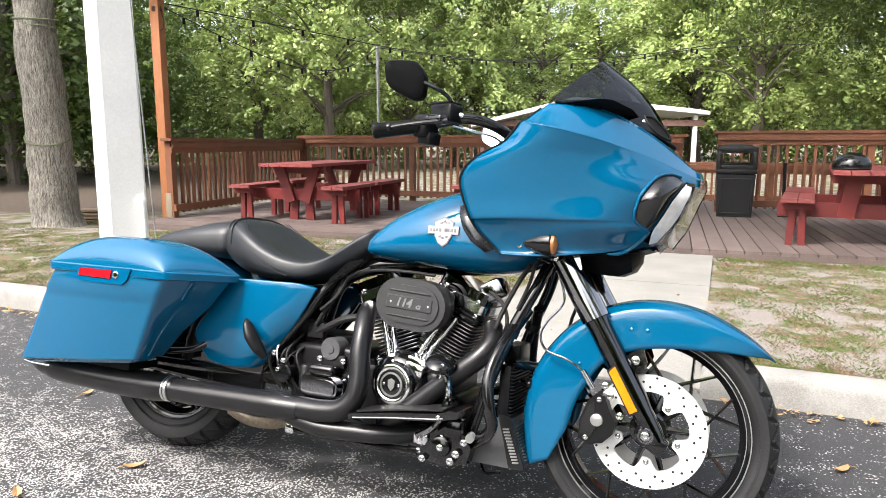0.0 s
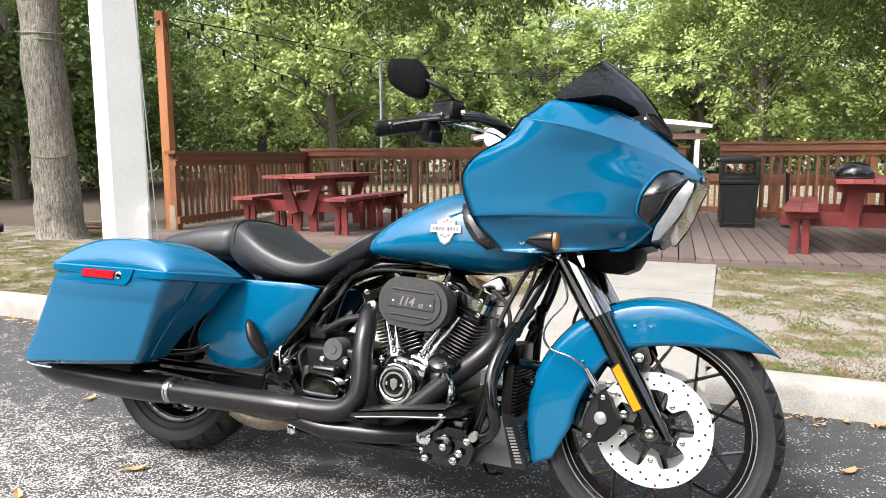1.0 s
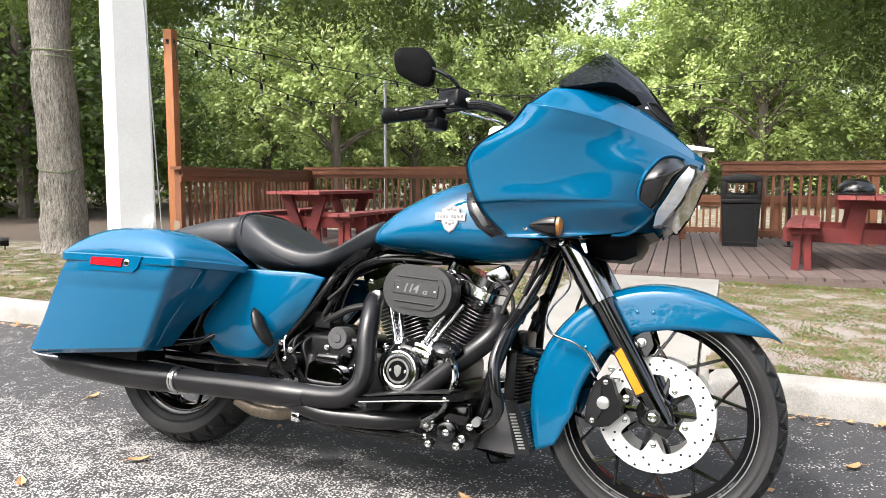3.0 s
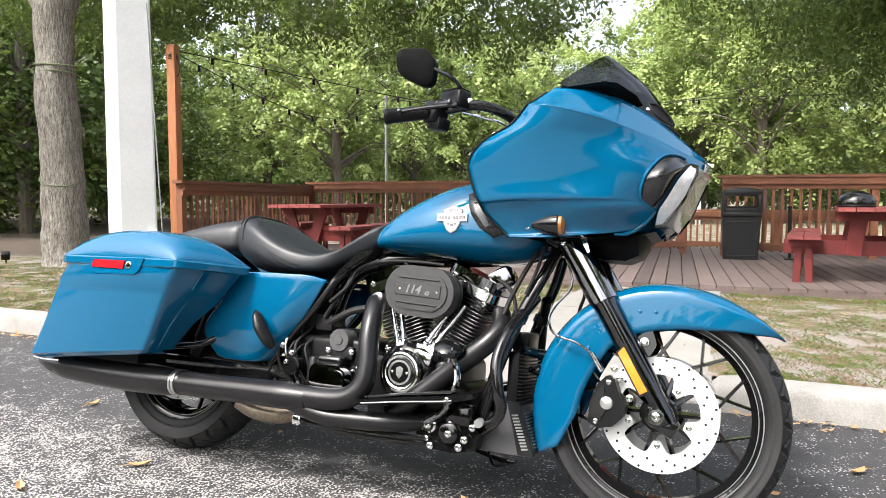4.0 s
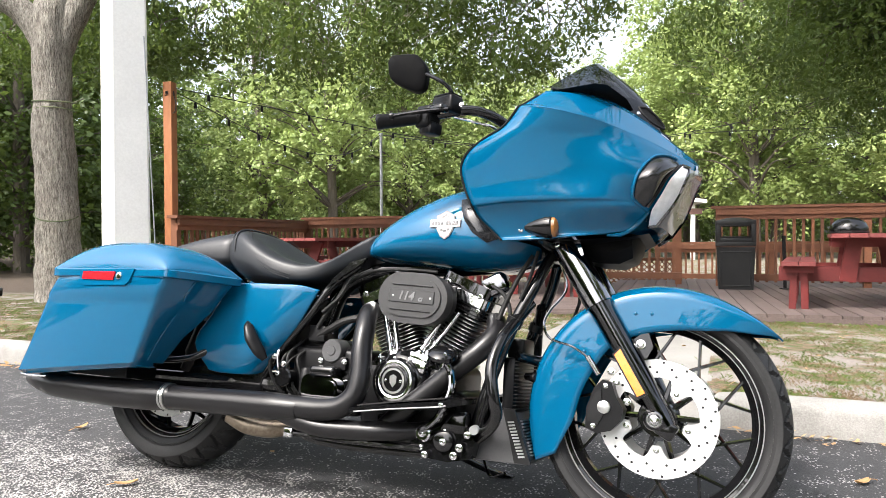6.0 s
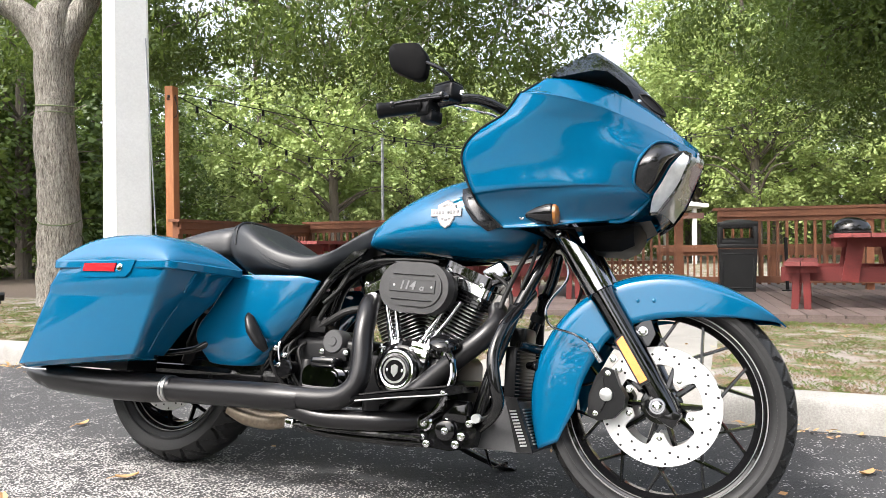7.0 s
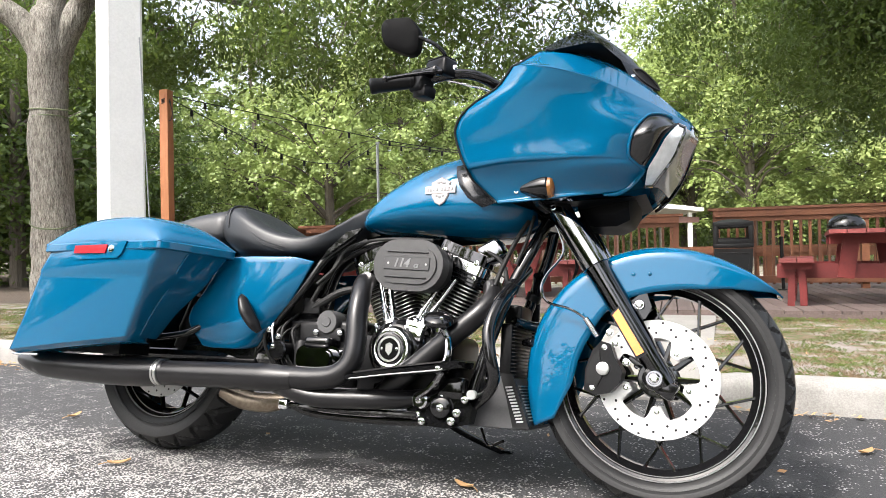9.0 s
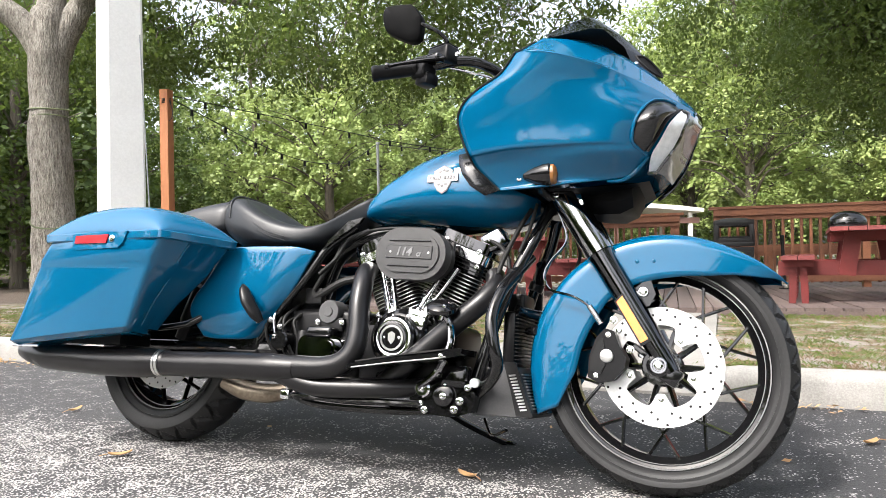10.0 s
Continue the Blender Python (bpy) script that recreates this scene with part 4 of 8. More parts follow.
# ---- grass, fallen leaves ----
def lawn_detail():
    rng = random.Random(31)
    top = empty("grass", pose(0, 0, 0), "thin dry grass and green tufts on sandy soil", "grass", kind="stuff")
    green, dry = ([], []), ([], [])
    inv = KERB

    def blade(u, v, h, lean, data):
        verts, faces = data
        p = inv @ Vector((u, v, lawn_z(v)))
        a = rng.uniform(0, 6.283)
        w = 0.0013
        dx, dy = math.cos(a), math.sin(a)
        n = len(verts)
        bx, by = rng.gauss(0, lean), rng.gauss(0, lean)
        verts.extend([(p.x - dx * w, p.y - dy * w, p.z - 0.003), (p.x + dx * w, p.y + dy * w, p.z - 0.003), (p.x + dx * w * 0.7 + bx * h * 0.45, p.y + dy * w * 0.7 + by * h * 0.45, p.z + h * 0.6), (p.x + bx * h, p.y + by * h, p.z + h * 0.8)])
        faces.extend([(n, n + 1, n + 2), (n, n + 2, n + 3)])
    count = 0
    while count < 150000:
        u = rng.uniform(-6.5, 6.8)
        v = 0.17 + 3.45 * rng.random() ** 1.3
        if 0.62 < u < 1.90 and rng.random() > 0.004:
            continue
        f = noise.noise(Vector((u * 4.0, v * 2.6, 3.0))) + 0.5 * noise.noise(Vector((u * 8.1, v * 6.1, 9.0)))
        edge = 0.35 if v < 0.32 or v > 3.4 else 0.0
        lush = noise.noise(Vector((u * 8.5, v * 6.0, 17.0))) + 0.6 * noise.noise(Vector((u * 15.0, v * 12.0, 23.0)))
        if f + edge < rng.uniform(-0.35, 0.3):
            continue
        leafy_one = lush + rng.gauss(0, 0.22) > 0.06
        blade(u, v, rng.uniform(0.006, 0.017) * (1.3 if leafy_one else 1.0) * (2.2 if v > 3.45 else 1.0), 0.75, green if leafy_one else dry)
        count += 1
    leaf_mesh("green_blades", green, BLADE, top)
    leaf_mesh("dry_blades", dry, BLADE_DRY, top)
    # leaf litter along the kerb's foot and over the lawn
    top = empty("leaf_litter", pose(0, 0, 0), "dry brown leaves along the kerb and on the lawn", "fallen leaves", kind="stuff")
    data = ([], [])
    spots = []
    for _ in range(230):
        spots.append(KERB @ Vector((rng.uniform(1.9, 4.5), -abs(rng.gauss(0.0, 0.05)) - 0.01, 0.008 + rng.random() * 0.012)))
    for _ in range(170):
        spots.append(KERB @ Vector((rng.uniform(-5, -1.6), -abs(rng.gauss(0.0, 0.07)) - 0.01, 0.008 + rng.random() * 0.012)))
    for _ in range(420):
        u, v = rng.uniform(-6, 6.5), rng.uniform(0.2, 3.6)
        spots.append(KERB @ Vector((u, v, lawn_z(v) + 0.012)))
    for _ in range(26):
        spots.append(KERB @ Vector((rng.uniform(-4, 4), -rng.uniform(0.1, 2.4), 0.006)))
    leaves(data, spots, 1, 0.004, 0.036, rng, 0.3)
    leaf_mesh("litter", data, DEAD_LEAF, top)
    for x, y, r in ((-0.937, 2.188, 20), (-1.40, 2.893, 70), (0.134, 1.850, 130), (1.42, 2.02, 200), (-1.23, 2.02, 300)):
        ob = empty("fallen_leaf", pose(x, y, 0.006, 0, 0, r), "single curled yellow-brown leaf on the asphalt", "leaf", "fallen leaves on the road")
        bm = bmesh.new()
        rows = []
        for i in range(7):
            t = i / 6
            w = 0.014 * math.sin(math.pi * (0.08 + 0.88 * t)) ** 0.8
            rows.append([bm.verts.new((-0.035 + 0.07 * t, k * w, 0.006 * abs(k) + 0.008 * (t - 0.5) ** 2 * 4)) for k in (-1, -0.5, 0, 0.5, 1)])
        skin(bm, rows, closed=False, caps=False)
        part("blade", bm, DEAD_LEAF, ob)
        part("stalk", pipe([(-0.035, 0, 0.008), (-0.05, 0.003, 0.006), (-0.06, 0.008, 0.003)], 0.0012, 5), DEAD_LEAF, ob)


lawn_detail()

# ---- picnic tables, bin, helmet ----
def picnic_table(m, label, crossed=True):
    """A walk-in picnic table along y: plank top, crossed end frames, split benches with legs of their own."""
    top = empty("picnic_table", m, label, "picnic table", "picnic tables on the deck")
    L, H, S = 1.9, 0.72, 0.455
    for i in range(5):
        x = (i - 2) * 0.149
        plank("top_plank", top, (x, -L / 2, H - 0.019), (x, L / 2, H - 0.019), 0.142, 0.038, RED_WORN)
    for y in (-0.62, 0.62):
        plank("top_cleat", top, (-0.36, y, H - 0.085), (0.36, y, H - 0.085), 0.038, 0.09, RED_WOOD)
        if crossed:
            for s in (-1, 1):
                plank("table_leg", top, (s * 0.25, y - 0.04, H - 0.05), (s * 0.10, y - 0.04, 0.24), 0.038, 0.13, RED_WOOD, up=(1, 0, 0))
            for s in (-1, 1):
                plank("table_foot", top, (s * 0.09, y + 0.06, 0.40), (s * 0.12, y + 0.06, 0.0), 0.038, 0.11, RED_WOOD, up=(1, 0, 0))
        else:
            for s in (-1, 1):
                plank("table_leg", top, (s * 0.17, y - 0.02, H - 0.05), (s * 0.23, y - 0.02, 0.262), 0.038, 0.14, RED_WOOD, up=(1, 0, 0))
        plank("cross_beam", top, (-0.82, y + 0.02, 0.33), (0.82, y + 0.02, 0.33), 0.038, 0.14, RED_WOOD)
    for s in (-1, 1):
        for y0, y1 in ((-0.98, -0.04), (0.06, 1.0)):
            x = s * 0.64
            for k in (-1, 1):
                plank("seat_plank", top, (x + k * 0.073, y0, S - 0.019), (x + k * 0.073, y1, S - 0.019), 0.139, 0.038, RED_WORN)
            for y in (y0 + 0.12, y1 - 0.12):
                plank("seat_cleat", top, (x - 0.13, y, S - 0.07), (x + 0.13, y, S - 0.07), 0.038, 0.07, RED_WOOD)
                for k in (-1, 1):
                    plank("bench_leg", top, (x + k * 0.040, y + 0.04, S - 0.04), (x + k * 0.055, y + 0.04, 0.0), 0.038, 0.062, RED_WOOD, up=(1, 0, 0))
    return top


picnic_table(on_deck(-4.43, 1.52, 0, DECK_Z), "red painted timber picnic table with split benches")
picnic_table(on_deck(-1.75, 2.2, 0, DECK_Z), "red painted timber picnic table near the back railing")
picnic_table(pose(4.72, 6.66, DECK_Z, 0, 0, -31.5), "red painted timber picnic table carrying a black helmet", False)


def litter_bin():
    top = empty("litter_bin", pose(4.42, 8.92, DECK_Z, 0, 0, -24), "charcoal plastic litter bin with open slot in the hood", "litter bin")
    bm = bmesh.new()
    rings = [[bm.verts.new((sx * w, sy * w, z)) for sx, sy in ((-1, -1), (1, -1), (1, 1), (-1, 1))] for z, w in ((0, 0.212), (0.56, 0.235))]
    skin(bm, rings)
    part("body", bevelled(bm, 0.02, 3), BIN_PLASTIC, top)
    bm = bmesh.new()
    frame_bits = [((0, -0.229, 0.50), (0.38, 0.014, 0.02)), ((0, -0.216, 0.05), (0.36, 0.014, 0.02)), ((-0.185, -0.223, 0.28), (0.02, 0.014, 0.45)), ((0.185, -0.223, 0.28), (0.02, 0.014, 0.45))]
    for c, s in frame_bits:
        box(bm, c, s, bevel=0.005)
    part("panel_rim", bm, BIN_PLASTIC, top)
    # hood: a frame open front and back
    for nm, c, sz in (("hood_base", (0, 0, 0.60), (0.49, 0.49, 0.06)), ("hood_top", (0, 0, 0.885), (0.49, 0.49, 0.07)), ("hood_side", (-0.215, 0, 0.74), (0.06, 0.49, 0.25)), ("hood_side", (0.215, 0, 0.74), (0.06, 0.49, 0.25)), ("hood_lip", (0, -0.22, 0.655), (0.40, 0.05, 0.07)), ("hood_lip", (0, 0.22, 0.655), (0.40, 0.05, 0.07))):
        part(nm, boxes((c, sz), bevel=0.012), BIN_PLASTIC, top)
    bm = bmesh.new()
    rings = [[bm.verts.new((sx * w, sy * w, z)) for sx, sy in ((-1, -1), (1, -1), (1, 1), (-1, 1))] for z, w in ((0.915, 0.225), (0.94, 0.15), (0.955, 0.06))]
    skin(bm, rings)
    part("dome", bevelled(bm, 0.01), BIN_PLASTIC, top)
    for s in (-1, 1):
        part("slot_rim", boxes(((0, s * 0.246, 0.845), (0.38, 0.012, 0.016)), ((0, s * 0.246, 0.695), (0.38, 0.012, 0.016)), ((-0.185, s * 0.246, 0.77), (0.014, 0.012, 0.16)), ((0.185, s * 0.246, 0.77), (0.014, 0.012, 0.16)), bevel=0.004), BLACK_PLASTIC, top)


litter_bin()


def helmet():
    top = empty("helmet", pose(4.27, 6.33, DECK_Z + 0.72, 0, 0, -20), "glossy black half helmet on the picnic table", "helmet")
    bm = bmesh.new()
    prof = [(0.0, 0.145), (0.02, 0.15), (0.06, 0.148), (0.10, 0.13), (0.135, 0.095), (0.155, 0.05), (0.16, 0.002)]
    lathe(bm, (0, 0, 0.0), (0, 0, 1), prof, 32)
    for v in bm.verts:
        v.co.x *= 1.12
    part("shell", bm, BLACK_GLOSS, top)
    part("edge_trim", tube(bmesh.new(), [(0.166 * math.cos(a), 0.148 * math.sin(a), 0.012) for a in [k * math.pi / 8 for k in range(17)]], 0.006, 8, 3), RUBBER_BLACK, top)


helmet()


def lattice():
    """A low lattice screen standing behind the deck."""
    top = empty("lattice_screen", pose(3.88, 11.0, 0), "low reddish-brown timber lattice screen behind the deck", "lattice")
    part("lattice_frame", boxes(((0, 0, 0.44), (1.32, 0.04, 0.05)), ((0, 0, 0.02), (1.32, 0.04, 0.04)), ((-0.64, 0, 0.23), (0.05, 0.04, 0.46)), ((0.64, 0, 0.23), (0.05, 0.04, 0.46)), bevel=0.004), RAIL_WOOD, top)
    for s in (-1, 1):
        for k in range(-3, 20):
            x0 = -0.62 + k * 0.085 - (0.2 if s < 0 else 0)
            a, b = Vector((x0, 0, 0.04)), Vector((x0 + s * 0.38, 0, 0.42))
            if s < 0:
                a.x, b.x = a.x + 0.4, b.x + 0.4
            lo, hi = -0.62, 0.62
            if max(a.x, b.x) < lo or min(a.x, b.x) > hi:
                continue
            d = b - a
            t0, t1 = sorted(((lo - a.x) / d.x, (hi - a.x) / d.x))
            t0, t1 = max(t0, 0), min(t1, 1)
            if t1 - t0 < 0.08:
                continue
            p, q = a + d * t0, a + d * t1
            off = Vector((0, 0.005 * s, 0))
            part("slat", rod(p + off, q + off, 0.012, None, 4), RAIL_WOOD, top)


lattice()


def board_stack():
    """A few old boards stacked against the oak's foot."""
    top = empty("board_stack", pose(-4.22, 9.5, 0.0, 0, 0, -8), "stack of weathered brown boards beside the oak", "boards")
    for k in range(4):
        part("board", boxes(((0.01 * k, 0, 0.02 + 0.048 * k), (0.52 - 0.03 * k, 0.14, 0.036)), bevel=0.004), MOULD_WOOD, top)
    part("stake", boxes(((0.24, -0.02, 0.09), (0.04, 0.04, 0.22)), bevel=0.004), MOULD_WOOD, top)


def garden_spot():
    top = empty("garden_spotlight", pose(-5.32, 9.15, 0.0), "small black garden spotlight on a stake", "spotlight")
    part("stake", rod((0, 0, -0.03), (0, 0, 0.10), 0.008), BLACK_PLASTIC, top)
    part("lamp_head", bevelled(boxes(((0.01, -0.02, 0.145), (0.10, 0.11, 0.085), (20, 0, 25))), 0.012, 2), BLACK_PLASTIC, top)


def slim_pole():
    top = empty("metal_pole", pose(5.0, 8.72, DECK_Z), "slim black metal pole standing on the deck", "pole")
    part("shaft", rod((0, 0, 0), (-0.02, 0, 0.68), 0.022), BLACK_PLASTIC, top)
    part("cap", lathe(bmesh.new(), (-0.02, 0, 0.68), (0, 0, 1), [(0, 0.027), (0.02, 0.027), (0.03, 0.018)], 16), BLACK_PLASTIC, top)
    part("base", lathe(bmesh.new(), (0, 0, 0), (0, 0, 1), [(0, 0.07), (0.012, 0.07), (0.018, 0.05)], 20), BLACK_PLASTIC, top)


board_stack()
garden_spot()
slim_pole()

# ---- motorcycle: x forward, y to its left, z up, before it leans ----
BIKE = Matrix.Translation((-0.840, 2.3762, 0.0012)) @ pose(0, 0, 0, 0, 0, -26.4) @ pose(0, 0, 0, -11.0, 0, 0)
bike = empty("motorcycle", BIKE, "teal and black touring motorcycle leaning on its side stand", "motorcycle")
Y = Vector((0, 1, 0))


def tyre_mesh(axle, R, bead, half, grooves, tread):
    """A tyre with cut grooves: rings of a cross-section, pressed in along slanted lines."""
    bm = bmesh.new()
    sect = [(-half * 0.62, bead), (-half * 0.78, bead + 0.006), (-half * 0.90, bead + (R - bead) * 0.22), (-half * 0.985, bead + (R - bead) * 0.45)]
    n = 22
    for i in range(n + 1):
        a = math.pi * (i / n)
        y = -half * math.cos(a)
        e = abs(math.cos(a))
        sect.append((y * (1.0 if e < 0.98 else 0.998), bead + (R - bead) * 0.60 + (R - bead) * 0.40 * (1 - e ** 2.2)))
    sect += [(-y, r) for y, r in sect[3::-1]]
    seg = 300
    rings = []
    for k in range(seg):
        a = 2 * math.pi * k / seg
        rr = []
        for y, r in sect:
            s = y / half
            press = 0.0
            if abs(s) < 0.93 and r > bead + (R - bead) * 0.62:
                ph = (grooves * k / seg + (0.9 * abs(s) + 0.12 * math.sin(3 * s)) + (0.5 if s > 0 else 0)) % 1.0
                if ph < tread and 0.16 < abs(s) < 0.90:
                    press = 0.010
                ph = (grooves * k / seg + 0.45 - 0.7 * abs(s) + (0.5 if s > 0 else 0)) % 1.0
                if ph < tread * 0.8 and 0.45 < abs(s) < 0.93:
                    press = 0.010
                if abs(abs(s) - 0.10) < 0.035:
                    press = 0.006
            q = r - press
            rr.append(bm.verts.new((axle[0] + q * math.cos(a), axle[1] + y, axle[2] + q * math.sin(a))))
        rings.append(rr)
    rings.append(rings[0])
    for a, b in zip(rings, rings[1:]):
        for i in range(len(sect) - 1):
            bm.faces.new((a[i], a[i + 1], b[i + 1], b[i]))
    return bm


def ring_plate(c, y0, y1, outer, inner, seg=120):
    """A flat ring in the wheel's plane; the radii may be functions of the angle."""
    bm = bmesh.new()
    f = (lambda v, a: v(a) if callable(v) else v)
    rows = []
    for y, rad in ((y0, outer), (y1, outer), (y1, inner), (y0, inner)):
        rows.append([bm.verts.new((c[0] + f(rad, a) * math.cos(a), c[1] + y, c[2] + f(rad, a) * math.sin(a))) for a in (2 * math.pi * k / seg for k in range(seg))])
    rows.append(rows[0])
    for a, b in zip(rows, rows[1:]):
        for i in range(seg):
            j = (i + 1) % seg
            bm.faces.new((a[i], a[j], b[j], b[i]))
    return bm


def bolt(parent, p, r=0.008, d=(0, -1, 0), h=0.008, mat=CHROME):
    r, h = r * 0.8, h * 0.8
    bm = lathe(bmesh.new(), p, d, [(0, r * 1.25), (h * 0.3, r * 1.25), (h * 0.32, r), (h * 0.9, r), (h, r * 0.8), (h, r * 0.45), (h * 0.5, r * 0.4)], 12)
    return part("bolt", bm, mat, parent)


def wheel(name, axle, R, rim_r, half, spokes, grooves, label):
    hub = part(name, lathe(bmesh.new(), Vector(axle) - Y * 0.062, Y, [(0, 0.02), (0.001, 0.046), (0.012, 0.05), (0.03, 0.036), (0.094, 0.036), (0.112, 0.05), (0.123, 0.046), (0.124, 0.02)], 32), BLACK_GLOSS, bike, label)
    part("tyre", tyre_mesh(axle, R, rim_r + 0.006, half, grooves, 0.16), RUBBER, hub, "black grooved road tyre", 28)
    for k, s in enumerate((-1, 1)):
        part("sidewall_rib", ring_plate(axle, s * (half * 0.955 + 0.001), s * half * 0.93, rim_r + 0.034, rim_r + 0.026), RUBBER, hub)
    w = half * 0.72
    prof = [(-w, rim_r + 0.008), (-w + 0.004, rim_r + 0.010), (-w + 0.008, rim_r - 0.002), (-w * 0.6, rim_r - 0.010), (-w * 0.35, rim_r - 0.022), (w * 0.35, rim_r - 0.022), (w * 0.6, rim_r - 0.010), (w - 0.008, rim_r - 0.002), (w - 0.004, rim_r + 0.010), (w, rim_r + 0.008), (w * 0.8, rim_r + 0.002), (-w * 0.8, rim_r + 0.002)]
    part("rim", lathe(bmesh.new(), axle, Y, prof, 96, closed=True), BLACK_GLOSS, hub, "gloss black rim")
    for s in (-1, 1):
        part("rim_stripe", ring_plate(axle, s * (w + 0.0015), s * (w - 0.003), rim_r + 0.0075, rim_r + 0.0045), ROTOR_DULL, hub, "machined silver line")
        part("rim_stripe", ring_plate(axle, s * (w * 0.80), s * (w * 0.79 - 0.002), rim_r - 0.0045, rim_r - 0.0065), ROTOR_DULL, hub, "machined silver line")
    ax = Vector(axle)
    def bar_between(p0, p1, name, w0, w1, t0, t1):
        d = (p1 - p0).normalized()
        n = d.cross(Y).normalized()
        bm = bmesh.new()
        rings = []
        for f, wd, th_ in ((0, w0, t0), (0.92, w1, t1), (1.0, w1 * 1.6, t1)):
            p = p0.lerp(p1, f)
            rings.append([bm.verts.new(p + n * sx * wd + Y * sy * th_) for sx, sy in ((-1, 1), (-0.5, -1), (0.5, -1), (1, 1))])
        skin(bm, rings)
        return part(name, bevelled(bm, 0.0012, 1), BLACK_GLOSS, hub)
    split = 0.118 / 0.246 * rim_r
    for i in range(spokes):
        th = math.radians(90 + 360 / spokes * (i + 0.5))
        at = (lambda r, a, y: ax + Vector((r * math.cos(a), y, r * math.sin(a))))
        bar_between(at(0.040, th, -0.018), at(split + 0.004, th, -0.014), "spoke_arm", 0.0095, 0.0065, 0.014, 0.010)
        for s in (-1, 1):
            bar_between(at(split, th, -0.014), at(rim_r - 0.014, th + s * math.radians(280 / spokes), -0.012 - 0.004 * s), "spoke", 0.0055, 0.0042, 0.009, 0.007)
    return hub


AXF, AXR = (1.625, 0.0, 0.319), (0.0, 0.0, 0.319)
front_wheel = wheel("front_wheel", AXF, 0.319, 0.246, 0.067, 10, 30, "gloss black front wheel with crossed thin spokes")
rear_wheel = wheel("rear_wheel", AXR, 0.320, 0.208, 0.092, 7, 24, "gloss black rear wheel with spokes")


def rotor(hub, axle, y, R):
    def inner(a):
        d = (math.degrees(a) + 90) % 72
        d = min(d, 72 - d)
        return lerp([(0, R * 0.45), (9, R * 0.46), (13, R * 0.60), (17, R * 0.69), (36, R * 0.70)], d)
    disc = part("brake_disc", ring_plate(axle, y - 0.0025, y + 0.0025, R, inner, 180), ROTOR, hub, "drilled pale steel brake disc")
    s = -1 if y < 0 else 1
    holes = bmesh.new()
    for k in range(30):
        for r, off in ((R * 0.955, 0.0), (R * 0.78, 0.55)) if k % 2 else ((R * 0.87, 0.2),):
            a = 2 * math.pi * (k + off) / 30
            c = (axle[0] + r * math.cos(a), y + s * 0.0022, axle[2] + r * math.sin(a))
            lathe(holes, c, (0, s, 0), [(0, 0.0034), (0.0006, 0.0034)], 10)
    tagged(part("drill_holes", holes, BLACK_PLASTIC, disc), kind="stuff")
    for i in range(5):
        a = math.radians(-90 + 72 * i)
        bolt(disc, (axle[0] + R * 0.535 * math.cos(a), y + s * 0.002, axle[2] + R * 0.535 * math.sin(a)), 0.0075, (0, s, 0), 0.006, CHROME)


rotor(front_wheel, AXF, -0.066, 0.150)
rotor(front_wheel, AXF, 0.066, 0.150)
rotor(rear_wheel, AXR, -0.085, 0.146)


# ---- front fender ----
def front_fender():
    bm = bmesh.new()
    skirt = [(36, 0.366), (39, 0.355), (44, 0.325), (50.5, 0.297), (63, 0.256), (80, 0.229), (95, 0.218), (109, 0.214), (122, 0.212), (140, 0.200), (151, 0.196), (168, 0.200), (186, 0.214), (196, 0.245), (202, 0.272), (204, 0.282)]
    crown = [(36, 0.368), (45, 0.362), (60, 0.353), (90, 0.348), (140, 0.347), (180, 0.349), (204, 0.352)]
    width = [(36, 0.030), (42, 0.062), (52, 0.082), (70, 0.090), (110, 0.092), (160, 0.090), (204, 0.086)]
    rows = []
    for k in range(86):
        d = 36 + 168 * k / 85
        R, w = curve_at(crown, d), curve_at(width, d)
        rin = min(curve_at(skirt, d), R - 0.003)
        drop = R - rin
        half = []
        for f in range(13):
            t = f / 12
            if t < 0.45:
                y, r = w * (1 - 0.03 * (1 - t / 0.45)), rin + (drop * 0.72) * (t / 0.45)
            else:
                b = (t - 0.45) / 0.55 * math.pi / 2
                y, r = w * math.cos(b) ** 0.85, rin + drop * 0.72 + drop * 0.28 * math.sin(b) ** 0.8
            half.append((y, r))
        sect = [(-y, r) for y, r in half] + [(y, r) for y, r in half[-2::-1]]
        a = math.radians(d)
        rows.append([bm.verts.new((AXF[0] + r * math.cos(a), y, AXF[2] + r * math.sin(a))) for y, r in sect])
    skin(bm, rows, closed=False, caps=False)
    ob = part("front_fender", bm, TEAL, bike, "glossy teal front fender", 60)
    mod = ob.modifiers.new("thickness", "SOLIDIFY")
    mod.thickness, mod.offset = 0.004, -1
    for x, z in ((1.569, 0.585), (1.610, 0.586), (1.437, 0.478)):
        part("rivet", lathe(bmesh.new(), (x, -0.090, z), (0, -1, 0), [(0, 0.0055), (0.002, 0.005), (0.004, 0.002)], 12), TEAL, ob)
    for s in (-1, 1):
        bm = solid(bmesh.new(), [(1.545, 0.50), (1.60, 0.545), (1.615, 0.50), (1.60, 0.47), (1.57, 0.465)], s * 0.083, s * 0.089)
        br = part("fender_bracket", bevelled(bm, 0.002, 1), BLACK_GLOSS, ob)
        bolt(br, (1.585, s * 0.095, 0.505), 0.012, (0, s, 0), 0.012)


front_fender()


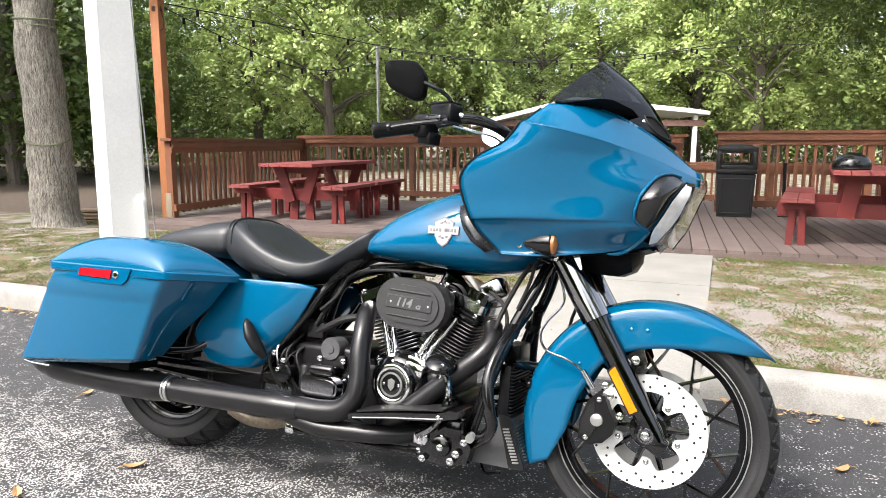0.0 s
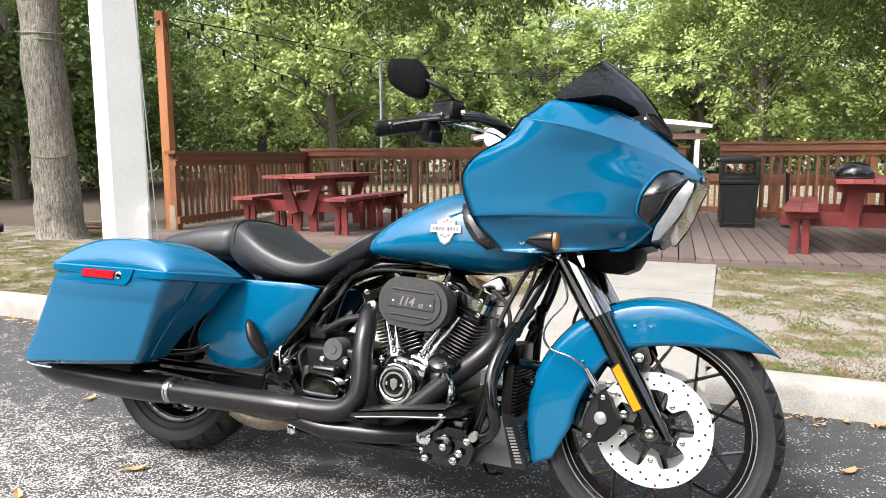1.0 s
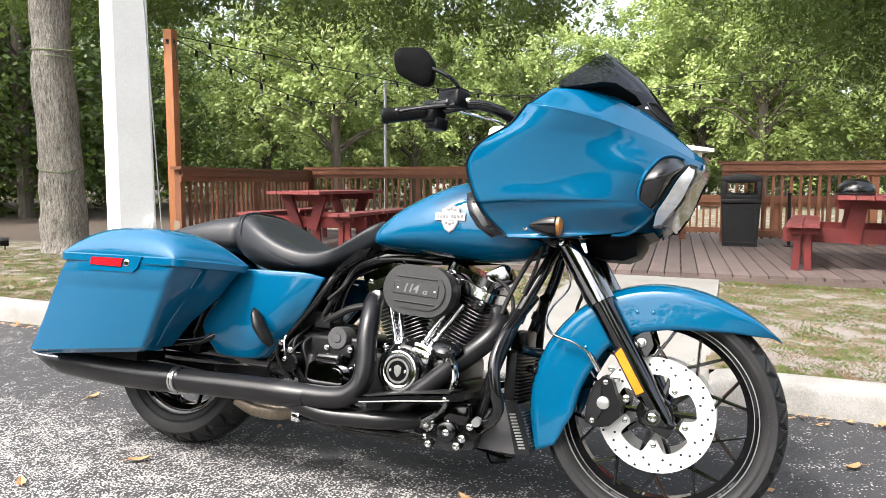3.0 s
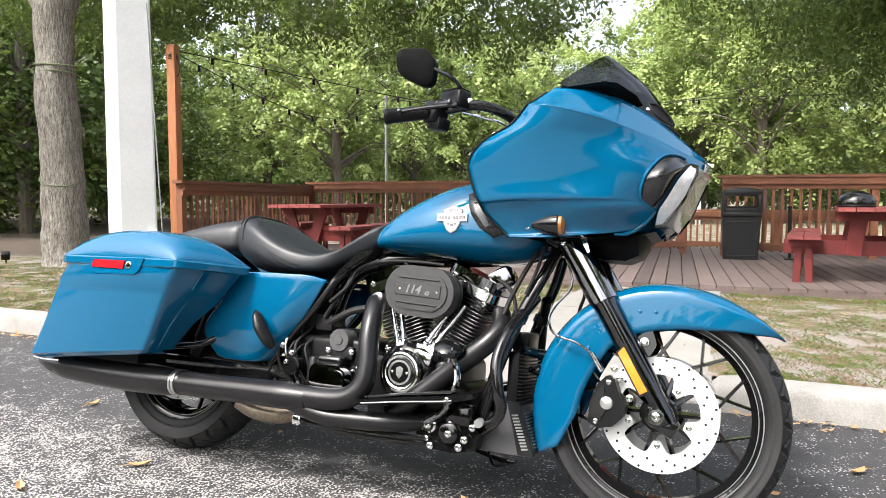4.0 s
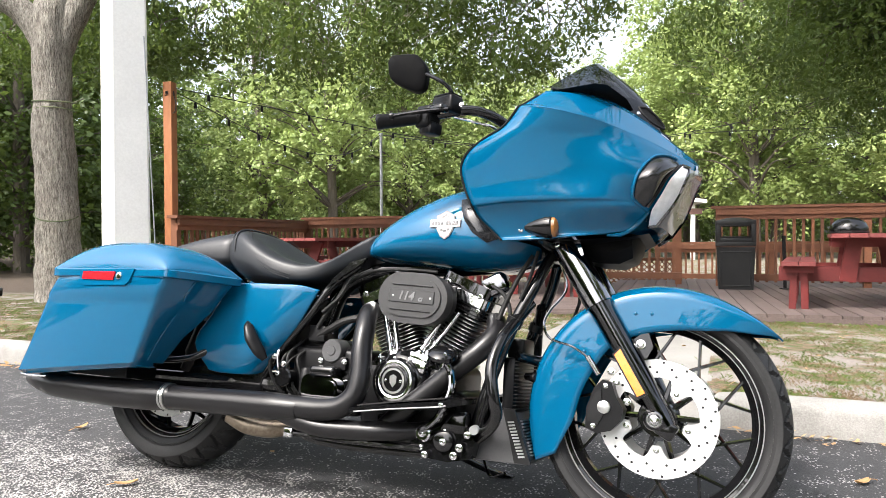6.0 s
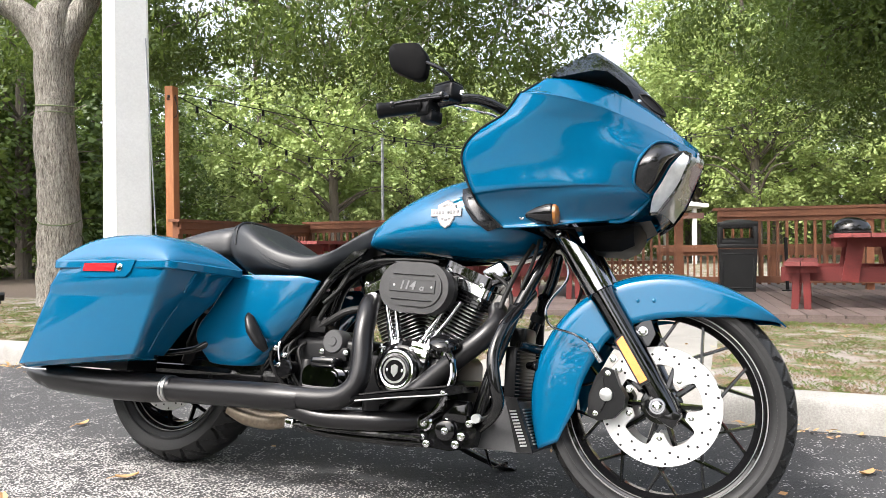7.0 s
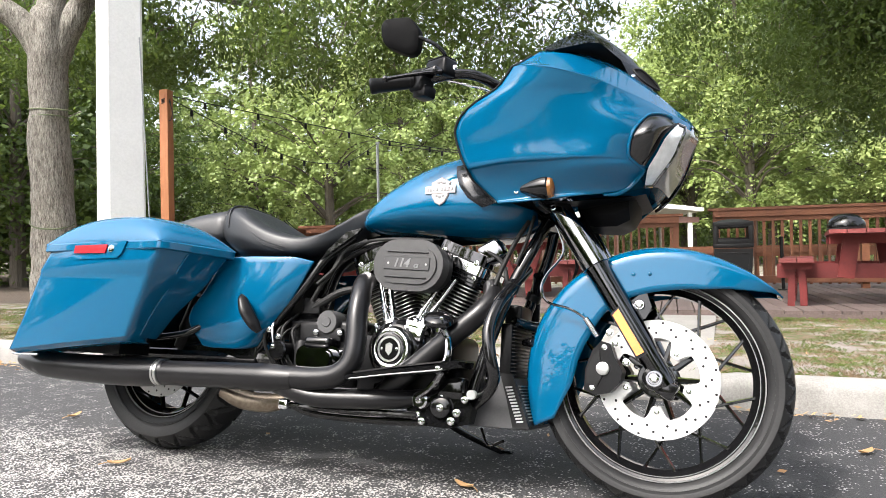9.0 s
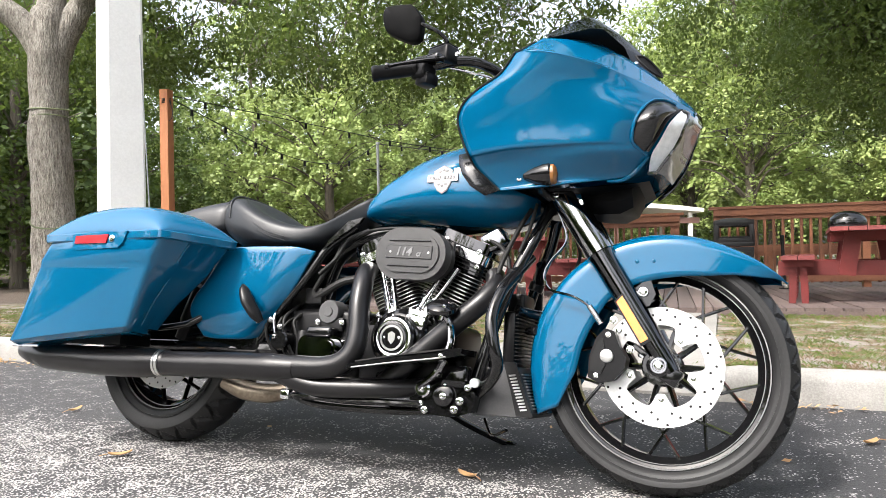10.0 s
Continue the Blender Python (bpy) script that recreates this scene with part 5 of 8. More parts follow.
# ---- fork ----
def fork():
    d = Vector((1.364 - 1.625, 0, 0.76 - 0.319)).normalized()
    for s in (-1, 1):
        base = Vector((1.625, s * 0.105, 0.319)) + Vector((0.014, 0, 0.01))
        prof = [(-0.035, 0.012), (-0.03, 0.022), (0.0, 0.026), (0.05, 0.027), (0.09, 0.031), (0.30, 0.032), (0.318, 0.034), (0.322, 0.034)]
        leg = part("fork_leg", lathe(bmesh.new(), base, d, prof, 28), CHROME_BLACK, bike, "gloss black fork leg")
        part("fork_cover", lathe(bmesh.new(), base, d, [(0.318, 0.034), (0.32, 0.0385), (0.50, 0.0395), (0.515, 0.037), (0.52, 0.03)], 28), FORK_BLACK, leg, "gloss black fork cover")
        bm = bmesh.new()
        lathe(bm, (1.625, s * 0.075, 0.319), (0, s, 0), [(0, 0.026), (0.045, 0.030), (0.05, 0.027), (0.052, 0.016)], 24)
        box(bm, (1.652, s * 0.10, 0.296), (0.05, 0.05, 0.045), (0, 30, 0), bevel=0.008)
        part("axle_clamp", bm, BLACK_GLOSS, leg)
        nut = part("axle_nut", lathe(bmesh.new(), (1.625, s * 0.125, 0.319), (0, s, 0), [(0, 0.021), (0.006, 0.021), (0.008, 0.019), (0.008, 0.015), (0.005, 0.014), (0.005, 0.002)], 28), CHROME_DARK, leg, "dark steel axle nut")
        part("axle_end", lathe(bmesh.new(), (1.625, s * 0.130, 0.319), (0, s, 0), [(0, 0.011), (0.004, 0.011), (0.005, 0.009), (0.005, 0.005), (0.002, 0.004)], 20), CHROME, nut, "bright axle end")
        # amber reflector with its holder
        u = d
        v = Vector((d.z, 0, -d.x))
        c = Vector((1.562, s * 0.140, 0.430))
        bm = bmesh.new()
        for y0, y1, a, b in ((0.0, 0.006, 0.068, 0.0145),):
            pts = [c + u * su * a + v * sv * b for su, sv in ((-1, -1), (1, -1), (1, 1), (-1, 1))]
            pts[1] -= u * 0.008
            skin(bm, [[bm.verts.new(p + Y * s * y) for p in pts] for y in (y0 - 0.01, y1 - 0.004)])
        part("reflector_holder", bevelled(bm, 0.002, 1), BLACK_PLASTIC, leg)
        bm = bmesh.new()
        pts = [c + u * su * 0.062 + v * sv * 0.0105 for su, sv in ((-1, -1), (1, -1), (1, 1), (-1, 1))]
        pts[1] -= u * 0.007
        skin(bm, [[bm.verts.new(p + Y * s * y) for p in pts] for y in (0.001, 0.0045)])
        part("reflector", bevelled(bm, 0.0012, 1), AMBER, leg, "amber reflector")
        # caliper behind the leg
        out = [(1.450, 0.283), (1.452, 0.335), (1.470, 0.385), (1.492, 0.408), (1.515, 0.402), (1.528, 0.365), (1.546, 0.335), (1.540, 0.305), (1.515, 0.279), (1.478, 0.270)]
        cal = part("brake_caliper", bevelled(solid(bmesh.new(), out, s * 0.045, s * 0.112), 0.008, 2), BLACK_SATIN, leg, "satin black brake caliper")
        part("caliper_face", bevelled(solid(bmesh.new(), [(1.456, 0.30), (1.458, 0.335), (1.474, 0.372), (1.488, 0.384), (1.492, 0.352), (1.494, 0.315), (1.482, 0.292)], s * 0.110, s * 0.117), 0.003, 1), BLACK_PLASTIC, cal)
        part("piston_cap", lathe(bmesh.new(), (1.497, s * 0.112, 0.338), (0, s, 0), [(0, 0.017), (0.006, 0.0165), (0.007, 0.012)], 20), STEEL, cal)
        for x, z in ((1.470, 0.288), (1.500, 0.392)):
            bolt(cal, (x, s * 0.112, z), 0.007, (0, s, 0), 0.006)
        for x, z in ((1.513, 0.430), (1.528, 0.405), (1.555, 0.356)):
            bolt(leg, (x, s * 0.108, z), 0.010, (0, s, 0), 0.010)
    # clamps, stem and neck
    bm = boxes(((1.372, 0, 0.757), (0.075, 0.27, 0.035), (0, 30, 0)), ((1.31, 0, 0.89), (0.075, 0.26, 0.03), (0, 30, 0)), bevel=0.01)
    tri = part("triple_clamp", bm, BLACK_GLOSS, bike)
    for s in (-1, 1):
        bolt(tri, (1.362, s * 0.137, 0.763), 0.012, (0, s, 0), 0.006)
        part("fork_tube", rod((1.375, s * 0.105, 0.755), (1.29, s * 0.105, 0.90), 0.026), STEEL, tri)
        bm = solid(bmesh.new(), [(1.385, 0.752), (1.395, 0.780), (1.425, 0.772), (1.435, 0.735), (1.405, 0.72)], s * 0.085, s * 0.135)
        part("fork_brace", bevelled(bm, 0.008, 2), CHROME, tri, "polished brace at the fork's top")
    part("steering_head", rod((1.335, 0, 0.73), (1.26, 0, 0.88), 0.034), BLACK_GLOSS, bike)


fork()

# ---- fairing ----
ROWS = [
    [(1.232, -0.222, 0.760), (1.31, -0.232, 0.760), (1.40, -0.222, 0.768), (1.49, -0.190, 0.779), (1.56, -0.155, 0.795), (1.620, -0.100, 0.815), (1.650, 0.0, 0.805)],
    [(1.218, -0.216, 0.772), (1.30, -0.224, 0.774), (1.395, -0.218, 0.782), (1.485, -0.202, 0.795), (1.562, -0.168, 0.810), (1.628, -0.108, 0.825), (1.660, 0.0, 0.82)],
    [(1.170, -0.238, 0.818), (1.27, -0.254, 0.822), (1.38, -0.256, 0.826), (1.48, -0.246, 0.832), (1.57, -0.204, 0.842), (1.642, -0.130, 0.850), (1.680, 0.0, 0.85)],
    [(1.158, -0.256, 0.842), (1.262, -0.276, 0.846), (1.372, -0.272, 0.848), (1.475, -0.260, 0.852), (1.57, -0.213, 0.858), (1.648, -0.137, 0.866), (1.688, 0.0, 0.868)],
    [(1.154, -0.266, 0.852), (1.260, -0.287, 0.856), (1.370, -0.283, 0.858), (1.474, -0.267, 0.862), (1.57, -0.218, 0.868), (1.652, -0.140, 0.874), (1.692, 0.0, 0.876)],
    [(1.137, -0.274, 0.895), (1.25, -0.296, 0.900), (1.36, -0.294, 0.905), (1.47, -0.272, 0.910), (1.575, -0.240, 0.915), (1.672, -0.145, 0.918), (1.712, 0.0, 0.93)],
    [(1.128, -0.288, 0.950), (1.24, -0.314, 0.957), (1.355, -0.312, 0.962), (1.47, -0.284, 0.962), (1.58, -0.243, 0.957), (1.690, -0.118, 0.952), (1.725, 0.0, 0.962)],
    [(1.165, -0.304, 1.000), (1.26, -0.332, 1.008), (1.362, -0.329, 1.012), (1.475, -0.291, 1.006), (1.585, -0.228, 0.992), (1.697, -0.098, 0.975), (1.726, 0.0, 0.983)],
    [(1.250, -0.318, 1.043), (1.306, -0.342, 1.042), (1.387, -0.337, 1.039), (1.488, -0.293, 1.028), (1.589, -0.218, 1.010), (1.698, -0.092, 0.984), (1.725, 0.0, 0.991)],
    [(1.297, -0.334, 1.090), (1.345, -0.353, 1.080), (1.41, -0.344, 1.067), (1.50, -0.295, 1.049), (1.592, -0.206, 1.026), (1.699, -0.086, 0.992), (1.724, 0.0, 0.998)],
    [(1.307, -0.325, 1.098), (1.352, -0.340, 1.089), (1.414, -0.333, 1.076), (1.502, -0.287, 1.054), (1.593, -0.202, 1.030), (1.699, -0.084, 0.995), (1.722, 0.0, 1.001)],
    [(1.352, -0.283, 1.148), (1.397, -0.266, 1.152), (1.45, -0.240, 1.149), (1.512, -0.198, 1.135), (1.603, -0.125, 1.090), (1.697, -0.055, 1.018), (1.712, 0.0, 1.020)],
]


def between(a, b, f):
    return [tuple(p + (q - p) * f for p, q in zip(u, v)) for u, v in zip(a, b)]


# hold both faces straight up to the crease
ROWS = ROWS[:-3] + [between(ROWS[-4], ROWS[-3], 0.86)] + ROWS[-3:-1] + [between(ROWS[-2], ROWS[-1], 0.12)] + ROWS[-1:]


def surface(rows, su=8, sv=6):
    lines = [spline(r, su) for r in rows]
    cols = [spline([l[i] for l in lines], sv) for i in range(len(lines[0]))]
    return [[c[j] for c in cols] for j in range(len(cols[0]))]


GRID = surface(ROWS)


def at_x(row, x):
    """The point of one of the fairing's lines at a given x."""
    for a, b in zip(row, row[1:]):
        if a.x <= x <= b.x:
            return a.lerp(b, (x - a.x) / max(b.x - a.x, 1e-6))
    return row[-1] if x > row[-1].x else row[0]


def side_y(x, z):
    """The fairing's side at x and z."""
    pts = [at_x(r, x) for r in GRID]
    for a, b in zip(pts, pts[1:]):
        if a.z <= z <= b.z:
            return a.y + (b.y - a.y) * (z - a.z) / max(b.z - a.z, 1e-6)
    return min(pts, key=lambda p: abs(p.z - z)).y


def fairing_patch(outline, mid, lift, s, dome=0.0, rings_n=6):
    """A piece lying on the fairing's side: rings from its middle to the outline."""
    bm = bmesh.new()
    edge = spline([(x, 0, z) for x, z in outline + [outline[0]]], 6)[:-1]
    rows = []
    for k in range(1, rings_n + 1):
        f = k / rings_n
        row = []
        for e in edge:
            x, z = mid[0] + (e.x - mid[0]) * f, mid[1] + (e.z - mid[1]) * f
            y = side_y(x, z) - lift - dome * (1 - f * f)
            row.append(bm.verts.new((x + dome * 0.6 * (1 - f * f), s * -y, z)))
        rows.append(row)
    row = [bm.verts.new(v.co - Vector((0, -s * (lift + 0.004) * -1, 0)) + Vector((0, -2 * s * (lift + 0.004), 0))) for v in rows[-1]]
    rows.append(row)
    skin(bm, rows, caps=False)
    bm.faces.new(rows[0][::-1])
    return bm


def in_chin(p):
    """The part of the nose below the lamps, which is a clear deflector."""
    return p.z < 0.847 and p.x > 1.530 + (p.z - 0.772) * 1.12


def fairing():
    bm = bmesh.new()
    for s in (-1, 1):
        g = [[bm.verts.new((p.x, p.y * (1 if s < 0 else -1), p.z)) for p in r] for r in GRID]
        skin(bm, g, closed=False, caps=False)
    bmesh.ops.delete(bm, geom=[q for q in bm.faces if in_chin(q.calc_center_median())], context="FACES")
    bmesh.ops.remove_doubles(bm, verts=bm.verts[:], dist=0.0008)
    body = part("fairing", bm, TEAL, bike, "large glossy teal shark-nose fairing", 70)
    mod = body.modifiers.new("thickness", "SOLIDIFY")
    mod.thickness, mod.offset = 0.005, -1
    for s in (-1, 1):
        f = (lambda p: Vector((p.x, p.y * (1 if s < 0 else -1), p.z)))
        edge = [f(r[0]) for r in GRID]
        part("edge_trim", pipe([e + Vector((-0.003, 0, 0)) for e in edge[::4]], 0.003, 8, 4), BLACK_PLASTIC, body, "black rubber edge trim")
        # headlight: black outer bezel, bright reflector, lens divider
        part("headlight_bezel", fairing_patch([(1.575, 0.868), (1.582, 0.908), (1.600, 0.943), (1.622, 0.974), (1.647, 0.987), (1.668, 0.984), (1.676, 0.966), (1.650, 0.928), (1.629, 0.889), (1.603, 0.850)], (1.622, 0.925), 0.003, 1 if s > 0 else -1, 0.024, 12), BEZEL, body, "smooth black headlight bezel")
        lens_rows = []
        diag = [(0.80, 1.592), (0.822, 1.598), (0.845, 1.607), (0.885, 1.632), (0.926, 1.654), (0.968, 1.678), (0.98, 1.684)]
        for r in GRID:
            if not 0.812 < r[42].z < 0.972:
                continue
            x0 = curve_at(diag, r[40].z)
            vv = min(1, max(0, (r[42].z - 0.812) / 0.160))
            wide = 0.72 * (0.30 + 0.70 * math.sin(math.pi * (0.04 + 0.92 * vv)) ** 0.55)
            lens_rows.append([f(at_x(r, x0 + (r[44].x - x0) * wide * k / 9) + Vector((0.006, -0.005, 0))) for k in range(10)])
        bm = bmesh.new()
        skin(bm, [[bm.verts.new(p) for p in r] for r in lens_rows], closed=False, caps=False)
        lamp = part("headlight", bm, REFLECTOR, body, "bright clear headlight", 60)
        part("lamp_frame", pipe([r[9] for r in lens_rows[::3]] + [lens_rows[-1][9], lens_rows[-1][5], lens_rows[-1][0]], 0.005, 8), CHROME_DARK, lamp, "dark chrome lamp frame")
        bm = bmesh.new()
        skin(bm, [[bm.verts.new(f(p + Vector((0.0045, -0.003, 0)))) for p in [at_x(r, curve_at(diag, r[40].z) + 0.004)] + r[41:48]] for r in GRID if 0.812 < r[42].z < 0.972], closed=False, caps=False)
        part("lamp_surround", bm, LENS_GREY, lamp, "grey clear plastic round the lamp", 60)
        part("lamp_sill", pipe([r for r in lens_rows[0][::3]], 0.005, 8), CHROME_DARK, lamp)
        part("headlight_divider", pipe([(x + 0.002, s * -(side_y(x, z) - 0.009), z) for x, z in ((1.678, 0.970), (1.651, 0.928), (1.630, 0.888), (1.604, 0.848))], 0.0035, 8), BLACK_PLASTIC, body)
        part("headlight_lip", pipe([(x, s * -(side_y(x, z) - 0.003), z) for x, z in ((1.602, 0.842), (1.573, 0.866), (1.580, 0.910), (1.598, 0.946), (1.620, 0.978), (1.647, 0.991), (1.670, 0.988))], 0.004, 8), TEAL, body)
    # clear chin deflector under the lamps, its lip, and the brow over them
    bm = bmesh.new()
    for s in (-1, 1):
        g = [[bm.verts.new((p.x - 0.004 - 0.9 * max(0, 0.835 - p.z) * (1 - abs(p.y) / 0.2), p.y * (1 if s < 0 else -1), p.z - 0.55 * max(0, 0.83 - p.z) * (1 - abs(p.y) / 0.3))) for p in r] for r in GRID]
        skin(bm, g, closed=False, caps=False)
    bmesh.ops.delete(bm, geom=[q for q in bm.faces if not (q.calc_center_median().z < 0.853 and q.calc_center_median().x > 1.520 + (q.calc_center_median().z - 0.772) * 1.12)], context="FACES")
    bmesh.ops.remove_doubles(bm, verts=bm.verts[:], dist=0.0008)
    part("chin_deflector", bm, CLEAR_SHEET, body, "clear smoked chin deflector", 80)
    for s in (-1, 1):
        lip = [(x, z) for x, z in ((1.505, 0.778), (1.535, 0.782), (1.560, 0.798), (1.582, 0.818), (1.606, 0.842))]
        part("chin_lip", tube(bmesh.new(), [(x, s * -(side_y(x, z) + 0.001), z) for x, z in lip], 0.006, 10, 6, [0.003, 0.0055, 0.006, 0.006, 0.004]), TEAL, body)
    bm = bmesh.new()
    rows = []
    for r in GRID:
        if 0.962 < r[46].z < 0.998:
            rows.append([bm.verts.new(p + Vector((0.004, 0, 0))) for p in r[42:]] + [bm.verts.new((p.x + 0.004, -p.y, p.z)) for p in r[-2:41:-1]])
    skin(bm, rows, closed=False, caps=False)
    part("lamp_brow", bm, CHROME_DARK, body, "dark glossy brow over the lamps", 80)
    # inner fairing closing the back
    bm = bmesh.new()
    rows = []
    for r in GRID:
        e = r[0]
        pts = [Vector((e.x + 0.006, e.y + 0.004, e.z)), Vector((e.x + 0.035, e.y * 0.93, e.z)), Vector((e.x + 0.07, e.y * 0.55, e.z + 0.0)), Vector((e.x + 0.08, 0, e.z))]
        rows.append([bm.verts.new(p) for p in pts] + [bm.verts.new((p.x, -p.y, p.z)) for p in pts[-2::-1]])
    last = rows[-1]
    rows.append([bm.verts.new(v.co + Vector((0.12, 0, 0.01))) for v in last])
    skin(bm, rows, closed=False, caps=False)
    part("inner_fairing", bm, BLACK_PLASTIC, body, "black plastic inner fairing", 50)
    # black belly under the fairing
    bm = bmesh.new()
    skin(bm, [[bm.verts.new((x, y * k, z)) for y, k in ((-1, w), (-0.7, w), (0.7, w), (1, w))] for x, w, z in ((1.22, 0.16, 0.80), (1.30, 0.17, 0.775), (1.42, 0.165, 0.770), (1.55, 0.12, 0.785), (1.60, 0.09, 0.80))], closed=False, caps=False)
    part("belly_panel", bm, UNDER_BLACK, body)
    bm = bmesh.new()
    rings = []
    for x, z0, z1, w in ((1.40, 0.742, 0.80, 0.06), (1.46, 0.724, 0.80, 0.075), (1.52, 0.722, 0.80, 0.085), (1.555, 0.738, 0.80, 0.085), (1.572, 0.765, 0.80, 0.07)):
        rings.append([bm.verts.new((x, y, z)) for y, z in ((-w, z1), (-w, z0 + 0.03), (-w * 0.7, z0), (w * 0.7, z0), (w, z0 + 0.03), (w, z1))])
    skin(bm, rings)
    part("fairing_support", bevelled(bm, 0.012, 3), UNDER_BLACK, body, "black panel under the nose")
    # wind screen
    bm = bmesh.new()
    rows = []
    for i in range(25):
        s = -1 + i / 12
        a = abs(s)
        b = Vector((1.640 - 0.275 * a ** 0.95, 0.272 * s * (1 - 0.0 * a), 1.085 + 0.068 * a ** 0.5 - 0.004))
        t = Vector((1.437 - 0.085 * a ** 1.6, 0.262 * s, 1.338 - 0.172 * a ** 1.35))
        rows.append([bm.verts.new(b.lerp(t, k / 10) + Vector((0.022, 0, 0.012)) * math.sin(math.pi * k / 10) * (1 - a * 0.8)) for k in range(11)])
    skin(bm, rows, closed=False, caps=False)
    part("wind_screen", bm, SMOKE_SHEET, body, "short dark tinted wind screen", 80)
    part("screen_trim", pipe([(1.640 - 0.275 * abs(s) ** 0.95, 0.276 * s, 1.087 + 0.068 * abs(s) ** 0.5) for s in [k / 8 for k in range(-8, 9)]], 0.005, 8, 3), BLACK_PLASTIC, body)
    # screen's black lower band
    bm = bmesh.new()
    rows = []
    for i in range(25):
        s = -1 + i / 12
        a = abs(s)
        b = Vector((1.640 - 0.275 * a ** 0.95, 0.272 * s, 1.081 + 0.068 * a ** 0.5))
        t = Vector((1.437 - 0.085 * a ** 1.6, 0.262 * s, 1.338 - 0.172 * a ** 1.35))
        rows.append([bm.verts.new(b.lerp(t, k / 10 * 0.42) + Vector((0.018, 0, 0.006)) * math.sin(math.pi * k / 10 * 0.42) * (1 - a * 0.8)) for k in range(11)])
    skin(bm, rows, closed=False, caps=False)
    part("screen_base", bm, BLACK_GLOSS, body, "gloss black base of the screen", 80)
    for x, s in ((1.42, -1), (1.555, -1), (1.42, 1), (1.555, 1)):
        a = min(0.99, ((1.640 - x) / 0.275) ** (1 / 0.95))
        part("screw", lathe(bmesh.new(), (x + 0.008, s * 0.262 * a - s * 0.0, 1.112 + 0.062 * a ** 0.5), (0.3, s, 0.5), [(0, 0.006), (0.002, 0.0055), (0.003, 0.002)], 12), CHROME, body)
    part("vent_trim", pipe([(1.566, -0.105, 1.152), (1.590, -0.098, 1.148), (1.622, -0.082, 1.116), (1.632, -0.078, 1.094), (1.604, -0.104, 1.104), (1.578, -0.112, 1.130), (1.566, -0.105, 1.152)], 0.003, 8, 5), BLACK_PLASTIC, body, "black trim of the air vent")
    bm = bmesh.new()
    vs = [bm.verts.new(p) for p in ((1.567, -0.104, 1.151), (1.590, -0.097, 1.147), (1.621, -0.081, 1.115), (1.631, -0.077, 1.095), (1.604, -0.102, 1.105), (1.579, -0.110, 1.130))]
    bm.faces.new(vs)
    part("vent", bm, BLACK_PLASTIC, body)
    # turn signals
    for s in (-1, 1):
        bm = lathe(bmesh.new(), (1.298, s * 0.222, 0.795), (1, 0, 0.0), [(-0.012, 0.004), (0.0, 0.014), (0.03, 0.026), (0.055, 0.033), (0.070, 0.034), (0.074, 0.031)], 24)
        lamp = part("turn_signal", bm, BLACK_GLOSS, body, "black bullet turn signal with smoked lens")
        part("lens", lathe(bmesh.new(), (1.377, s * 0.222, 0.795), (1, 0, 0), [(-0.005, 0.031), (0.003, 0.030), (0.008, 0.024), (0.011, 0.004)], 24), AMBER_DARK, lamp, "smoked amber lens")
        part("stalk", pipe([(1.335, s * 0.222, 0.775), (1.335, s * 0.19, 0.762), (1.345, s * 0.14, 0.755)], 0.012, 10), BLACK_GLOSS, lamp)
        bolt(lamp, (1.285, s * 0.222, 0.786), 0.009, (0, s, 0), 0.01)




fairing()


# ---- handlebar, controls, mirror ----
def leaned(bm, z0, s):
    """Leans a flat piece outwards above z0."""
    for v in bm.verts:
        v.co.y += s * 0.32 * (v.co.z - z0)
    return bm


